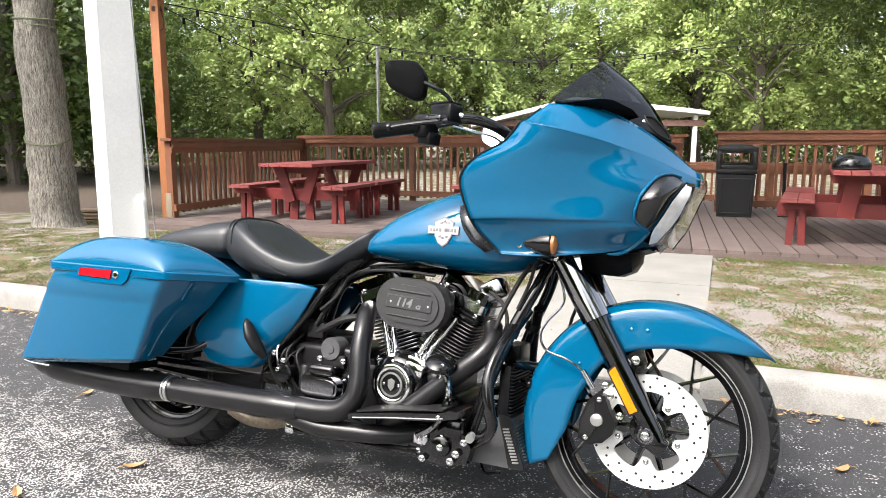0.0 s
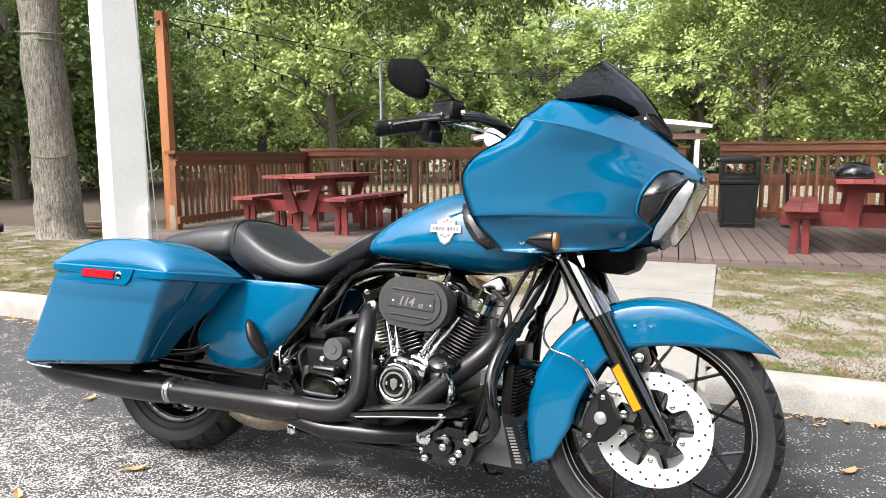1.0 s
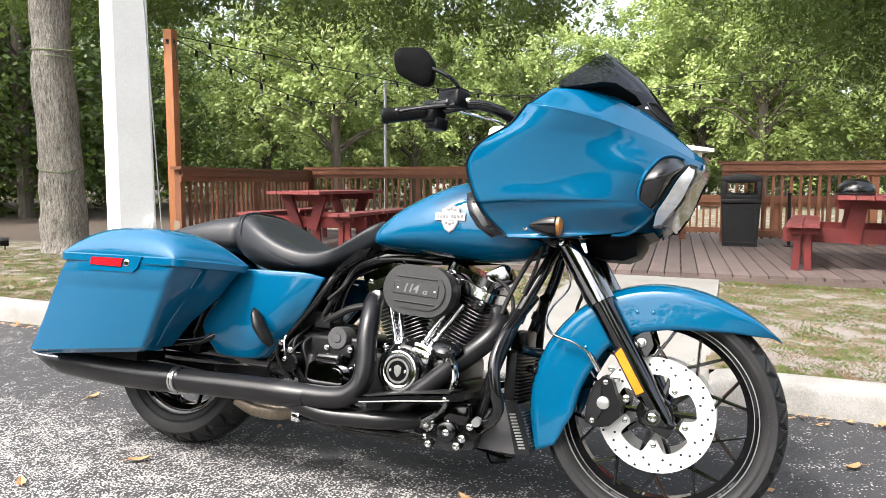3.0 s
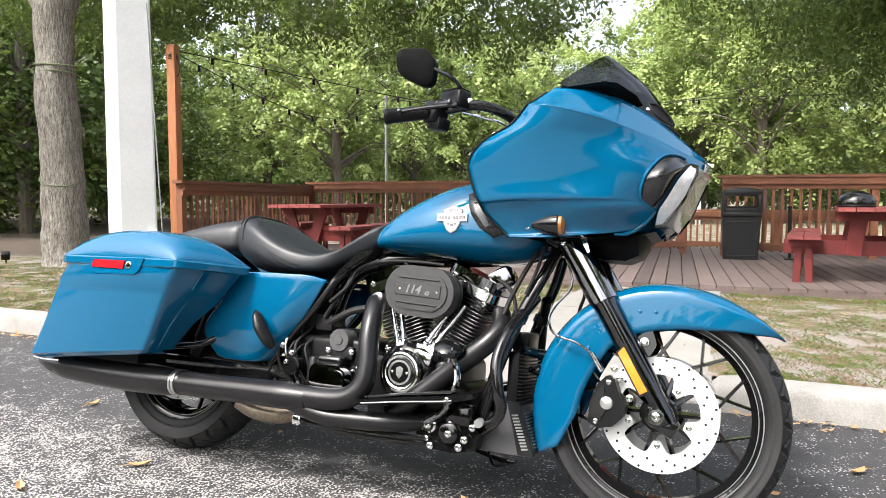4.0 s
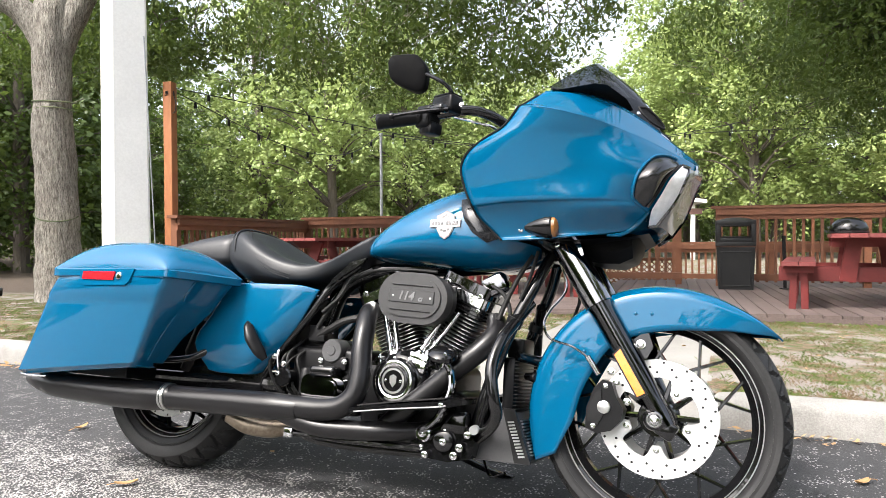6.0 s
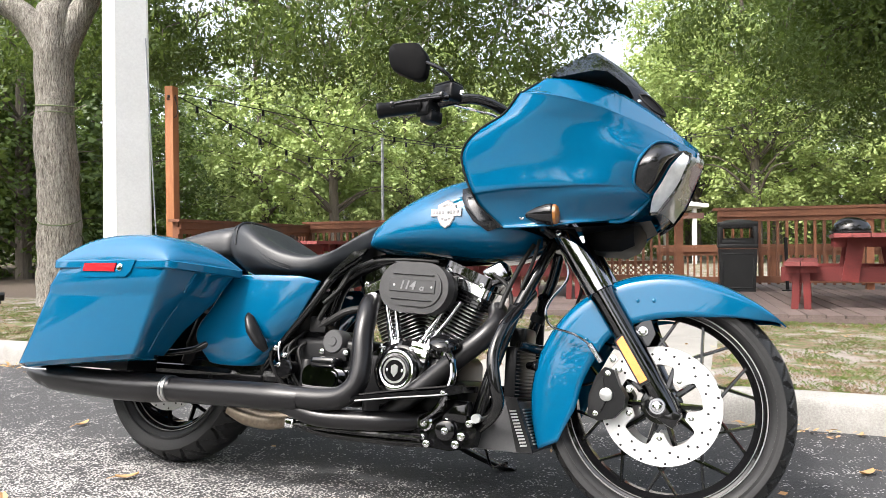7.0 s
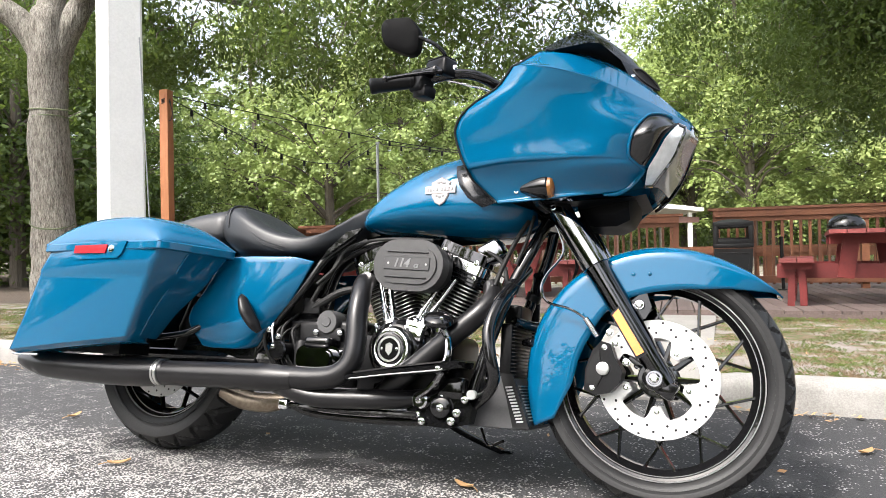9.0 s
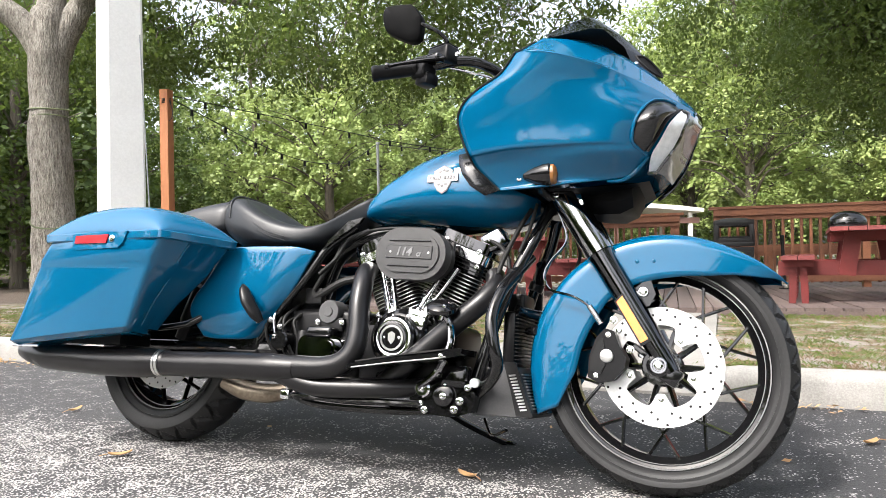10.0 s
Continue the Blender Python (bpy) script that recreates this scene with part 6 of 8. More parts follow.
def handlebar():
    for s in (-1, 1):
        bar = part("handlebar", pipe([(1.295, s * 0.07, 0.94), (1.280, s * 0.15, 1.01), (1.245, s * 0.215, 1.065), (1.195, s * 0.262, 1.098), (1.13, s * 0.295, 1.108), (1.03, s * 0.335, 1.082), (0.91, s * 0.386, 1.058)], 0.0145, 14), BLACK_GLOSS, bike, "gloss black handlebar")
        a, b = Vector((1.020, s * 0.340, 1.080)), Vector((0.908, s * 0.387, 1.0575))
        d = (b - a).normalized()
        ln = (b - a).length
        part("grip", lathe(bmesh.new(), a, d, [(0, 0.017), (0.003, 0.0205), (0.012, 0.0205), (0.014, 0.0190), (ln * 0.5, 0.0198), (ln - 0.018, 0.0204), (ln - 0.016, 0.0216), (ln - 0.004, 0.0216), (ln, 0.018), (ln, 0.012), (ln - 0.002, 0.010)], 28), BLACK_SATIN, bar, "smooth black rubber grip")
        part("switch_housing", bevelled(boxes(((1.036, s * 0.330, 1.080), (0.056, 0.05, 0.062), (0, 6, s * 22))), 0.010, 3), BLACK_SATIN, bar, "satin black switch housing")
        part("switch_pod", bevelled(boxes(((1.045, s * 0.328, 1.048), (0.048, 0.045, 0.034), (0, 6, s * 22))), 0.007, 2), BLACK_SATIN, bar)
        part("brake_master", bevelled(boxes(((1.083, s * 0.312, 1.118), (0.078, 0.05, 0.048), (0, 3, s * 22))), 0.008, 3), BLACK_SATIN, bar, "black brake fluid reservoir")
        part("reservoir_cap", bevelled(boxes(((1.083, s * 0.312, 1.144), (0.070, 0.044, 0.007), (0, 3, s * 22))), 0.003, 2), BLACK_SATIN, bar)
        part("lever_mount", bevelled(boxes(((1.055, s * 0.342, 1.097), (0.10, 0.035, 0.024), (0, 4, s * 22))), 0.009, 3), BLACK_GLOSS, bar)
        part("brake_lever", tube(bmesh.new(), [(1.105, s * 0.355, 1.092), (1.05, s * 0.378, 1.082), (1.00, s * 0.396, 1.072), (0.965, s * 0.408, 1.063)], 0.008, 10, 8, [0.011, 0.010, 0.007, 0.0075], 0.7), BLACK_GLOSS, bar, "black brake lever")
        part("lever_ball", lathe(bmesh.new(), (0.972, s * 0.406, 1.064), (-1, s * 0.3, -0.1), [(0, 0.004), (0.003, 0.009), (0.008, 0.010), (0.013, 0.008), (0.016, 0.002)], 14), BLACK_GLOSS, bar)
        for p in ((1.135, 1.108), (1.055, 1.040)):
            bolt(bar, (p[0], s * 0.335, p[1]), 0.006, (0, s, 0), 0.008, CHROME)
        part("mirror_stem", pipe([(1.100, s * 0.32, 1.130), (1.104, s * 0.345, 1.148), (1.085, s * 0.368, 1.166), (1.045, s * 0.385, 1.184)], 0.0055, 10), BLACK_GLOSS, bar, "black mirror stem")
        bm = bmesh.new()
        out = [(0.935, 1.195), (0.935, 1.222), (0.944, 1.236), (0.960, 1.240), (1.012, 1.237), (1.028, 1.231), (1.047, 1.206), (1.050, 1.188), (1.044, 1.158), (1.035, 1.146), (1.020, 1.142), (1.000, 1.146), (0.955, 1.168), (0.941, 1.180)]
        edge = spline([(x, 0, z) for x, z in out + [out[0]]], 4)[:-1]
        cx, cz = 0.992, 1.192
        rows = []
        for f, off in ((1.0, 0.014), (1.0, 0.0), (0.975, -0.006), (0.93, -0.0085), (0.6, -0.0105), (0.3, -0.0112), (0.05, -0.0115)):
            rows.append([bm.verts.new((cx + (e.x - cx) * f, s * (0.385 - off + 0.32 * (e.z - cz) * f), cz + (e.z - cz) * f)) for e in edge])
        skin(bm, rows)
        head = part("mirror", bm, UNDER_BLACK, bar, "gloss black rear-view mirror", 40)
        part("mirror_glass", leaned(solid(bmesh.new(), [(cx + (e.x - cx) * 0.95, cz + (e.z - cz) * 0.95) for e in edge], s * 0.3705, s * 0.3685), cz, s), CHROME, head)
    part("throttle_cable", pipe([(1.10, -0.30, 1.09), (1.15, -0.285, 1.078), (1.21, -0.25, 1.062), (1.25, -0.20, 1.01)], 0.004, 8), CHROME, bike, "bright braided control cable")


handlebar()


# ---- tank ----
def shell(stations, n=28, e_top=0.8, e_bot=0.9, waist=0.35):
    """Rings along x. stations: x, half width, top z, bottom z, sideways shift."""
    bm = bmesh.new()
    rings = []
    for x, w, zt, zb in stations:
        zw = zb + (zt - zb) * waist
        row = []
        for k in range(n):
            a = 2 * math.pi * k / n
            c, s = math.cos(a), math.sin(a)
            y = w * (abs(c) ** 0.75) * (1 if c > 0 else -1)
            z = zw + (zt - zw) * abs(s) ** e_top if s >= 0 else zw - (zw - zb) * abs(s) ** e_bot
            row.append(bm.verts.new((x, y, z)))
        rings.append(row)
    skin(bm, rings)
    return bm


def smooth_stations(tab, n):
    xs = [tab[0][0] + (tab[-1][0] - tab[0][0]) * i / n for i in range(n + 1)]
    return [(x, *(curve_at([(r[0], r[k]) for r in tab], x) for k in (1, 2, 3))) for x in xs]


TANK = [(0.728, 0.030, 0.765, 0.742), (0.75, 0.085, 0.790, 0.732), (0.80, 0.130, 0.828, 0.722), (0.86, 0.155, 0.867, 0.715), (0.943, 0.173, 0.908, 0.709), (1.03, 0.182, 0.938, 0.702), (1.10, 0.180, 0.950, 0.698), (1.18, 0.165, 0.945, 0.700), (1.25, 0.130, 0.925, 0.715), (1.29, 0.09, 0.90, 0.74)]
tank = part("fuel_tank", shell(smooth_stations(TANK, 40)), TEAL, bike, "glossy teal fuel tank", 60)


def tank_y(x, z):
    w, zt, zb = (curve_at([(r[0], r[k]) for r in TANK], x) for k in (1, 2, 3))
    zw = zb + (zt - zb) * 0.35
    f = min(1, max(0, (z - zw) / (zt - zw)))
    s = f ** (1 / 0.8)
    return w * (max(0.0, 1 - s * s) ** 0.5) ** 0.75




def tank_trim():
    # badge: a bar across a shield, as plain shapes
    for s in (-1, 1):
        def on(x, z, lift):
            return (x, s * (tank_y(x, z) + lift), z)

        def plate(outline, lift, mat, name, label=""):
            bm = bmesh.new()
            rows = [[bm.verts.new(on(x, z, l)) for x, z in outline] for l in (0.0, lift)]
            skin(bm, rows)
            return part(name, bm, mat, tank, label, None)
        plate([(1.018, 0.838), (1.045, 0.852), (1.072, 0.838), (1.068, 0.800), (1.058, 0.782), (1.045, 0.774), (1.032, 0.782), (1.022, 0.800)], 0.004, BADGE, "badge", "silver shield-and-bar tank badge")
        plate([(0.998, 0.806), (1.092, 0.806), (1.092, 0.828), (0.998, 0.828)], 0.006, BADGE, "badge_bar")
        for x in (1.004, 1.014, 1.023, 1.033, 1.049, 1.058, 1.068, 1.078):
            plate([(x, 0.812), (x + 0.006, 0.812), (x + 0.006, 0.822), (x, 0.822)], 0.0068, NUMERAL, "badge_inlay")
        for x, z, w in ((1.030, 0.835, 0.010), (1.042, 0.839, 0.006), (1.051, 0.835, 0.010), (1.030, 0.795, 0.008), (1.041, 0.791, 0.008), (1.052, 0.795, 0.008)):
            plate([(x, z), (x + w, z), (x + w, z + 0.006), (x, z + 0.006)], 0.0047, NUMERAL, "badge_inlay")
        plate([(1.015, 0.840), (1.045, 0.856), (1.075, 0.840), (1.071, 0.799), (1.060, 0.779), (1.045, 0.770), (1.030, 0.779), (1.019, 0.799)], 0.003, NUMERAL, "badge_border", "dark border of the badge")
    # black strip where the fairing's support meets the tank
    bm = bmesh.new()
    rows = []
    for a, b in (((1.082, 0.890), (1.150, 0.905)), ((1.090, 0.855), (1.165, 0.870)), ((1.104, 0.823), (1.180, 0.840)), ((1.128, 0.790), (1.200, 0.810)), ((1.170, 0.762), (1.225, 0.785))):
        rows.append([bm.verts.new((x, -(tank_y(x, z) + 0.004), z)) for x, z in ((a[0] + (b[0] - a[0]) * k / 4, a[1] + (b[1] - a[1]) * k / 4) for k in range(5))])
    skin(bm, rows, closed=False, caps=False)
    st = part("tank_shield", bm, SHIELD_GREY, tank, "satin black shield beside the tank", 60)
    mod = st.modifiers.new("thickness", "SOLIDIFY")
    mod.thickness = 0.004
    bm = bmesh.new()
    rings = []
    for x in (0.80, 0.88, 0.96, 1.03, 1.09, 1.12):
        zt = curve_at([(r[0], r[2]) for r in TANK], x)
        rings.append([bm.verts.new((x, y, zt + dz)) for y, dz in ((-0.04, -0.012), (-0.03, 0.006), (0, 0.010), (0.03, 0.006), (0.04, -0.012))])
    skin(bm, rings)
    part("console", bm, BLACK_GLOSS, tank, "black console along the tank's top")
    part("filler_cap", lathe(bmesh.new(), (1.06, 0, 0.945), (0, 0, 1), [(0, 0.04), (0.012, 0.04), (0.016, 0.034)], 24), BLACK_GLOSS, tank)


tank_trim()


# ---- seat ----
def seat():
    drv = [(0.235, 0.135, 0.800, 0.69), (0.265, 0.155, 0.822, 0.665), (0.30, 0.170, 0.820, 0.645), (0.35, 0.184, 0.795, 0.632), (0.41, 0.192, 0.757, 0.625), (0.47, 0.194, 0.727, 0.622), (0.53, 0.188, 0.709, 0.622), (0.585, 0.172, 0.706, 0.628), (0.635, 0.145, 0.728, 0.645), (0.675, 0.105, 0.768, 0.668), (0.71, 0.075, 0.800, 0.70), (0.745, 0.050, 0.818, 0.74), (0.765, 0.02, 0.815, 0.775)]
    base = part("seat", shell(smooth_stations(drv, 48), 48, 0.42, 0.8, 0.45), LEATHER, bike, "stitched black vinyl seat", 50)
    for v in base.data.vertices:
        # hollow of the rider's place
        x, y, z = v.co
        if 0.31 < x < 0.66 and z > 0.67:
            k = math.sin(math.pi * (x - 0.31) / 0.35)
            v.co.z += 0.034 * k * (min(1, abs(y) / 0.15) ** 2 - 0.85)
    pil = [(-0.125, 0.04, 0.735, 0.705), (-0.10, 0.095, 0.752, 0.70), (-0.04, 0.135, 0.768, 0.695), (0.04, 0.152, 0.786, 0.69), (0.11, 0.156, 0.803, 0.685), (0.19, 0.152, 0.817, 0.68), (0.24, 0.145, 0.820, 0.68), (0.265, 0.12, 0.81, 0.69)]
    part("pillion", shell(smooth_stations(pil, 26), 32, 0.55, 0.8, 0.3), LEATHER, base, "black vinyl pillion pad", 50)
    # strap over the joint
    bm = bmesh.new()
    rows = []
    for x in (0.243, 0.246, 0.262, 0.265):
        lift = 0.001 if x in (0.243, 0.265) else 0.005
        w, zt, zb = (curve_at([(r[0], r[k]) for r in drv], max(x, 0.236)) for k in (1, 2, 3))
        w, zt = max(w, curve_at([(r[0], r[1]) for r in pil], x)) + lift, max(zt, curve_at([(r[0], r[2]) for r in pil], x)) + lift
        row = []
        for k in range(17):
            a = math.pi * k / 16
            c, s = math.cos(a), math.sin(a)
            row.append(bm.verts.new((x + 0.05 * (s - 1) * -0.3, w * (abs(c) ** 0.75) * (1 if c > 0 else -1), 0.745 + (zt - 0.745) * s ** 0.55)))
        rows.append(row)
    skin(bm, rows, closed=False, caps=False)
    part("strap", bm, LEATHER, base, "black strap across the seat", 40)
    for x, lift in ((0.240, 0.006), (0.270, 0.007)):
        w, zt = curve_at([(r[0], r[1]) for r in drv], x) + lift, max(curve_at([(r[0], r[2]) for r in drv], x), curve_at([(r[0], r[2]) for r in pil], x)) + lift
        line = [(x + 0.015 * (1 - math.sin(math.pi * k / 16)), w * (abs(math.cos(math.pi * k / 16)) ** 0.75) * (1 if k < 8 else -1), 0.735 + (zt - 0.735) * math.sin(math.pi * k / 16) ** 0.5) for k in range(17)]
        part("piping", pipe(line, 0.0035, 8, 3), LEATHER, base, "raised seam across the seat")
    for off in (0.0, 0.012):
        for s in (-1, 1):
            pts = [(0.295 + off, s * 0.110, 0.822), (0.335 + off, s * 0.160, 0.775), (0.395 + off, s * 0.188, 0.715 - off), (0.46, s * 0.196, 0.680 - off), (0.53, s * 0.191, 0.660 - off)]
            part("stitching", pipe(pts, 0.0014, 6, 6), LEATHER, base)


seat()


# ---- side covers and saddlebags ----
def side_cover(s):
    bm = bmesh.new()
    top = [(0.630, -0.155, 0.618), (0.575, -0.172, 0.628), (0.50, -0.185, 0.628), (0.42, -0.192, 0.628), (0.33, -0.195, 0.625)]
    mid = [(0.585, -0.155, 0.545), (0.52, -0.180, 0.535), (0.45, -0.192, 0.525), (0.36, -0.196, 0.52), (0.262, -0.190, 0.525)]
    low = [(0.515, -0.148, 0.455), (0.455, -0.178, 0.43), (0.39, -0.190, 0.42), (0.30, -0.190, 0.425), (0.20, -0.182, 0.435)]
    bot = [(0.43, -0.140, 0.365), (0.40, -0.158, 0.352), (0.35, -0.168, 0.348), (0.30, -0.168, 0.347), (0.255, -0.165, 0.352)]
    g = surface([bot, low, mid, top], 5, 5)
    vs = [[bm.verts.new((p.x, p.y * (1 if s < 0 else -1), p.z)) for p in r] for r in g]
    skin(bm, vs, closed=False, caps=False)
    ob = part("side_cover", bm, TEAL, bike, "glossy teal side cover", 60)
    mod = ob.modifiers.new("thickness", "SOLIDIFY")
    mod.thickness, mod.offset = 0.02, 1 if s < 0 else 1
    bev = ob.modifiers.new("edge", "BEVEL")
    bev.width, bev.segments, bev.limit_method, bev.angle_limit = 0.006, 2, "ANGLE", radians(50)


def saddlebag(s):
    f = (lambda x, y, z: (x, y * (1 if s < 0 else -1), z))
    levels = [  # z lift at rear and front, then corners: rear-outer, front-outer, front-inner, rear-inner
        (0.290, 0.345, (-0.385, -0.350), (0.122, -0.368), (0.105, -0.245), (-0.370, -0.190)),
        (0.302, 0.360, (-0.402, -0.368), (0.142, -0.384), (0.125, -0.235), (-0.385, -0.185)),
        (0.400, 0.440, (-0.335, -0.387), (0.184, -0.400), (0.195, -0.235), (-0.335, -0.185)),
        (0.520, 0.528, (-0.270, -0.405), (0.226, -0.416), (0.300, -0.235), (-0.270, -0.185)),
        (0.541, 0.547, (-0.258, -0.4075), (0.239, -0.420), (0.316, -0.235), (-0.258, -0.185)),
        (0.556, 0.562, (-0.248, -0.416), (0.247, -0.430), (0.326, -0.235), (-0.248, -0.185)),
        (0.612, 0.612, (-0.215, -0.415), (0.272, -0.432), (0.370, -0.235), (-0.215, -0.185)),
    ]
    bm = bmesh.new()
    rings = []
    for z0, z1, *cs in levels:
        row = []
        n = len(cs)
        for i in range(n):
            p, a, b = Vector(cs[i]), Vector(cs[i - 1]), Vector(cs[(i + 1) % n])
            rad = 0.03 if i == 0 else 0.022 if i == 1 else 0.03
            q0, q1 = p + (a - p).normalized() * rad, p + (b - p).normalized() * rad
            for k in range(6):
                t = k / 5
                q = q0 * (1 - t) ** 2 + p * 2 * t * (1 - t) + q1 * t * t
                fx = (q.x - cs[0][0]) / (cs[1][0] - cs[0][0])
                row.append((q.x, q.y, z0 + (z1 - z0) * min(1, max(0, fx)) ** 1.3))
        dense = []
        for i in range(len(row)):
            a, b = Vector(row[i]), Vector(row[(i + 1) % len(row)])
            steps = 8 if (b - a).length > 0.08 else 1
            for k in range(steps):
                p = a.lerp(b, k / steps)
                bulge = 0.010 * math.sin(math.pi * k / steps)
                if steps > 1 and abs(p.y) > 0.33:
                    p.y -= bulge
                dense.append(p)
        rings.append([bm.verts.new(f(*p)) for p in dense])
    skin(bm, rings)
    bag = part("saddlebag", bm, TEAL, bike, "glossy teal hard saddlebag", 32)
    part("front_rib", pipe([f(0.313, -0.356, 0.608), f(0.280, -0.355, 0.560), f(0.262, -0.343, 0.540), f(0.190, -0.339, 0.440), f(0.140, -0.330, 0.368)], 0.0035, 8), TEAL, bag)
    # lid: flange and dome
    foot = [(-0.226, -0.422), (0.280, -0.438), (0.392, -0.228), (-0.224, -0.178)]
    n = 40
    bm = bmesh.new()

    def lid_point(u, v, z_of):
        a = Vector(foot[0]).lerp(Vector(foot[1]), u)
        b = Vector(foot[3]).lerp(Vector(foot[2]), u)
        q = a.lerp(b, v)
        return f(q.x, q.y, z_of)
    rows = []
    for i in range(n + 1):
        row = []
        for j in range(n + 1):
            a, b = 2 * i / n - 1, 2 * j / n - 1
            # spread the grid towards the rim
            ua, vb = math.sin(a * math.pi / 2), math.sin(b * math.pi / 2)
            h = (max(0, 1 - abs(ua) ** 2.6) ** 0.62) * (max(0, 1 - abs(vb) ** 3.2) ** 0.5)
            u, v = (ua * 0.985 + 1) / 2, (vb * 0.985 + 1) / 2
            row.append(bm.verts.new(lid_point(u, v, 0.636 + 0.098 * h)))
        rows.append(row)
    skin(bm, rows, closed=False, caps=False)
    lid = part("lid", bm, TEAL, bag, "glossy teal saddlebag lid", 40)
    bm = bmesh.new()
    rows = []
    for z, g in ((0.612, 0.0), (0.615, 0.006), (0.634, 0.007), (0.638, 0.0), (0.638, -0.03)):
        c = Vector((0.05, -0.31))
        row = []
        for i in range(4):
            p, a, b = Vector(foot[i]), Vector(foot[i - 1]), Vector(foot[(i + 1) % 4])
            p = p + (p - c).normalized() * g
            q0, q1 = p + (a - p).normalized() * 0.035, p + (b - p).normalized() * 0.035
            for k in range(6):
                t = k / 5
                q = q0 * (1 - t) ** 2 + p * 2 * t * (1 - t) + q1 * t * t
                row.append(bm.verts.new(f(q.x, q.y, z)))
        rows.append(row)
    skin(bm, rows)
    part("lid_flange", bm, TEAL, lid)
    # reflector with lock in a teal housing
    fx = (lambda x: -0.4245 - 0.018 * (x + 0.2) / 0.45 * 0.9)
    bm = bmesh.new()
    out = [(-0.077, 0.592), (-0.080, 0.612), (-0.073, 0.634), (0.153, 0.636), (0.137, 0.600), (0.120, 0.586), (-0.060, 0.584)]
    skin(bm, [[bm.verts.new(f(x, fx(x) + d, z)) for x, z in out] for d in (0.02, -0.004)])
    hs = part("latch_housing", bevelled(bm, 0.005, 2), TEAL, bag)
    bm = bmesh.new()
    skin(bm, [[bm.verts.new(f(x, fx(x) + d, z)) for x, z in ((-0.067, 0.603), (-0.065, 0.627), (0.077, 0.627), (0.071, 0.601))] for d in (0.0, -0.008)])
    part("reflector", bevelled(bm, 0.002, 1), RED_LENS, hs, "red side reflector")
    part("lock", lathe(bmesh.new(), f(0.093, fx(0.093) - 0.004, 0.614), (0, s, 0), [(0, 0.011), (0.003, 0.011), (0.004, 0.008), (0.004, 0.003)], 18), CHROME, hs, "chrome key lock")
    # black box added for the shade between bag and muffler
    bm = bmesh.new()
    skin(bm, [[bm.verts.new(f(x, y, z)) for x, y in ((-0.34, -0.310), (0.05, -0.320), (0.05, -0.20), (-0.34, -0.20))] for z in (0.306, 0.350)])
    part("bag_shade", bevelled(bm, 0.01, 2), UNDER_BLACK, bag, "dull black filler standing for the shade under the saddlebag")
    # bright edge strip under the tail
    part("tail_strip", pipe([f(-0.392, -0.347, 0.290), f(-0.34, -0.357, 0.288), f(-0.25, -0.364, 0.290)], 0.0035, 8), CHROME, bag)


for s in (-1, 1):
    side_cover(s)
    saddlebag(s)
    part("bag_bracket", pipe([(0.0, s * 0.20, 0.372), (0.09, s * 0.215, 0.368), (0.20, s * 0.21, 0.382), (0.255, s * 0.19, 0.41), (0.29, s * 0.16, 0.42)], 0.011, 12), BLACK_GLOSS, bike, "gloss black saddlebag guard")
    part("passenger_peg", bevelled(tube(bmesh.new(), [(0.424, s * 0.232, 0.506), (0.434, s * 0.236, 0.490), (0.455, s * 0.24, 0.455), (0.482, s * 0.234, 0.418), (0.500, s * 0.225, 0.395)], 0.02, 14, 6, [0.004, 0.015, 0.021, 0.019, 0.010], 0.55), 0.0005, 1), BLACK_SATIN, bike, "folded gloss black passenger peg")

# rear fender and tail
bm = bmesh.new()
rows = []
for k in range(30):
    a = math.radians(20 + 150 * k / 29)
    rows.append([bm.verts.new((0.36 * math.cos(a) * 1.0, y, 0.345 + r * math.sin(a))) for y, r in ((-0.105, 0.25), (-0.105, 0.33), (-0.08, 0.37), (0, 0.38), (0.08, 0.37), (0.105, 0.33), (0.105, 0.25))])
skin(bm, rows, closed=False, caps=False)
part("rear_fender", bm, TEAL, bike, "teal rear fender between the saddlebags", 60)


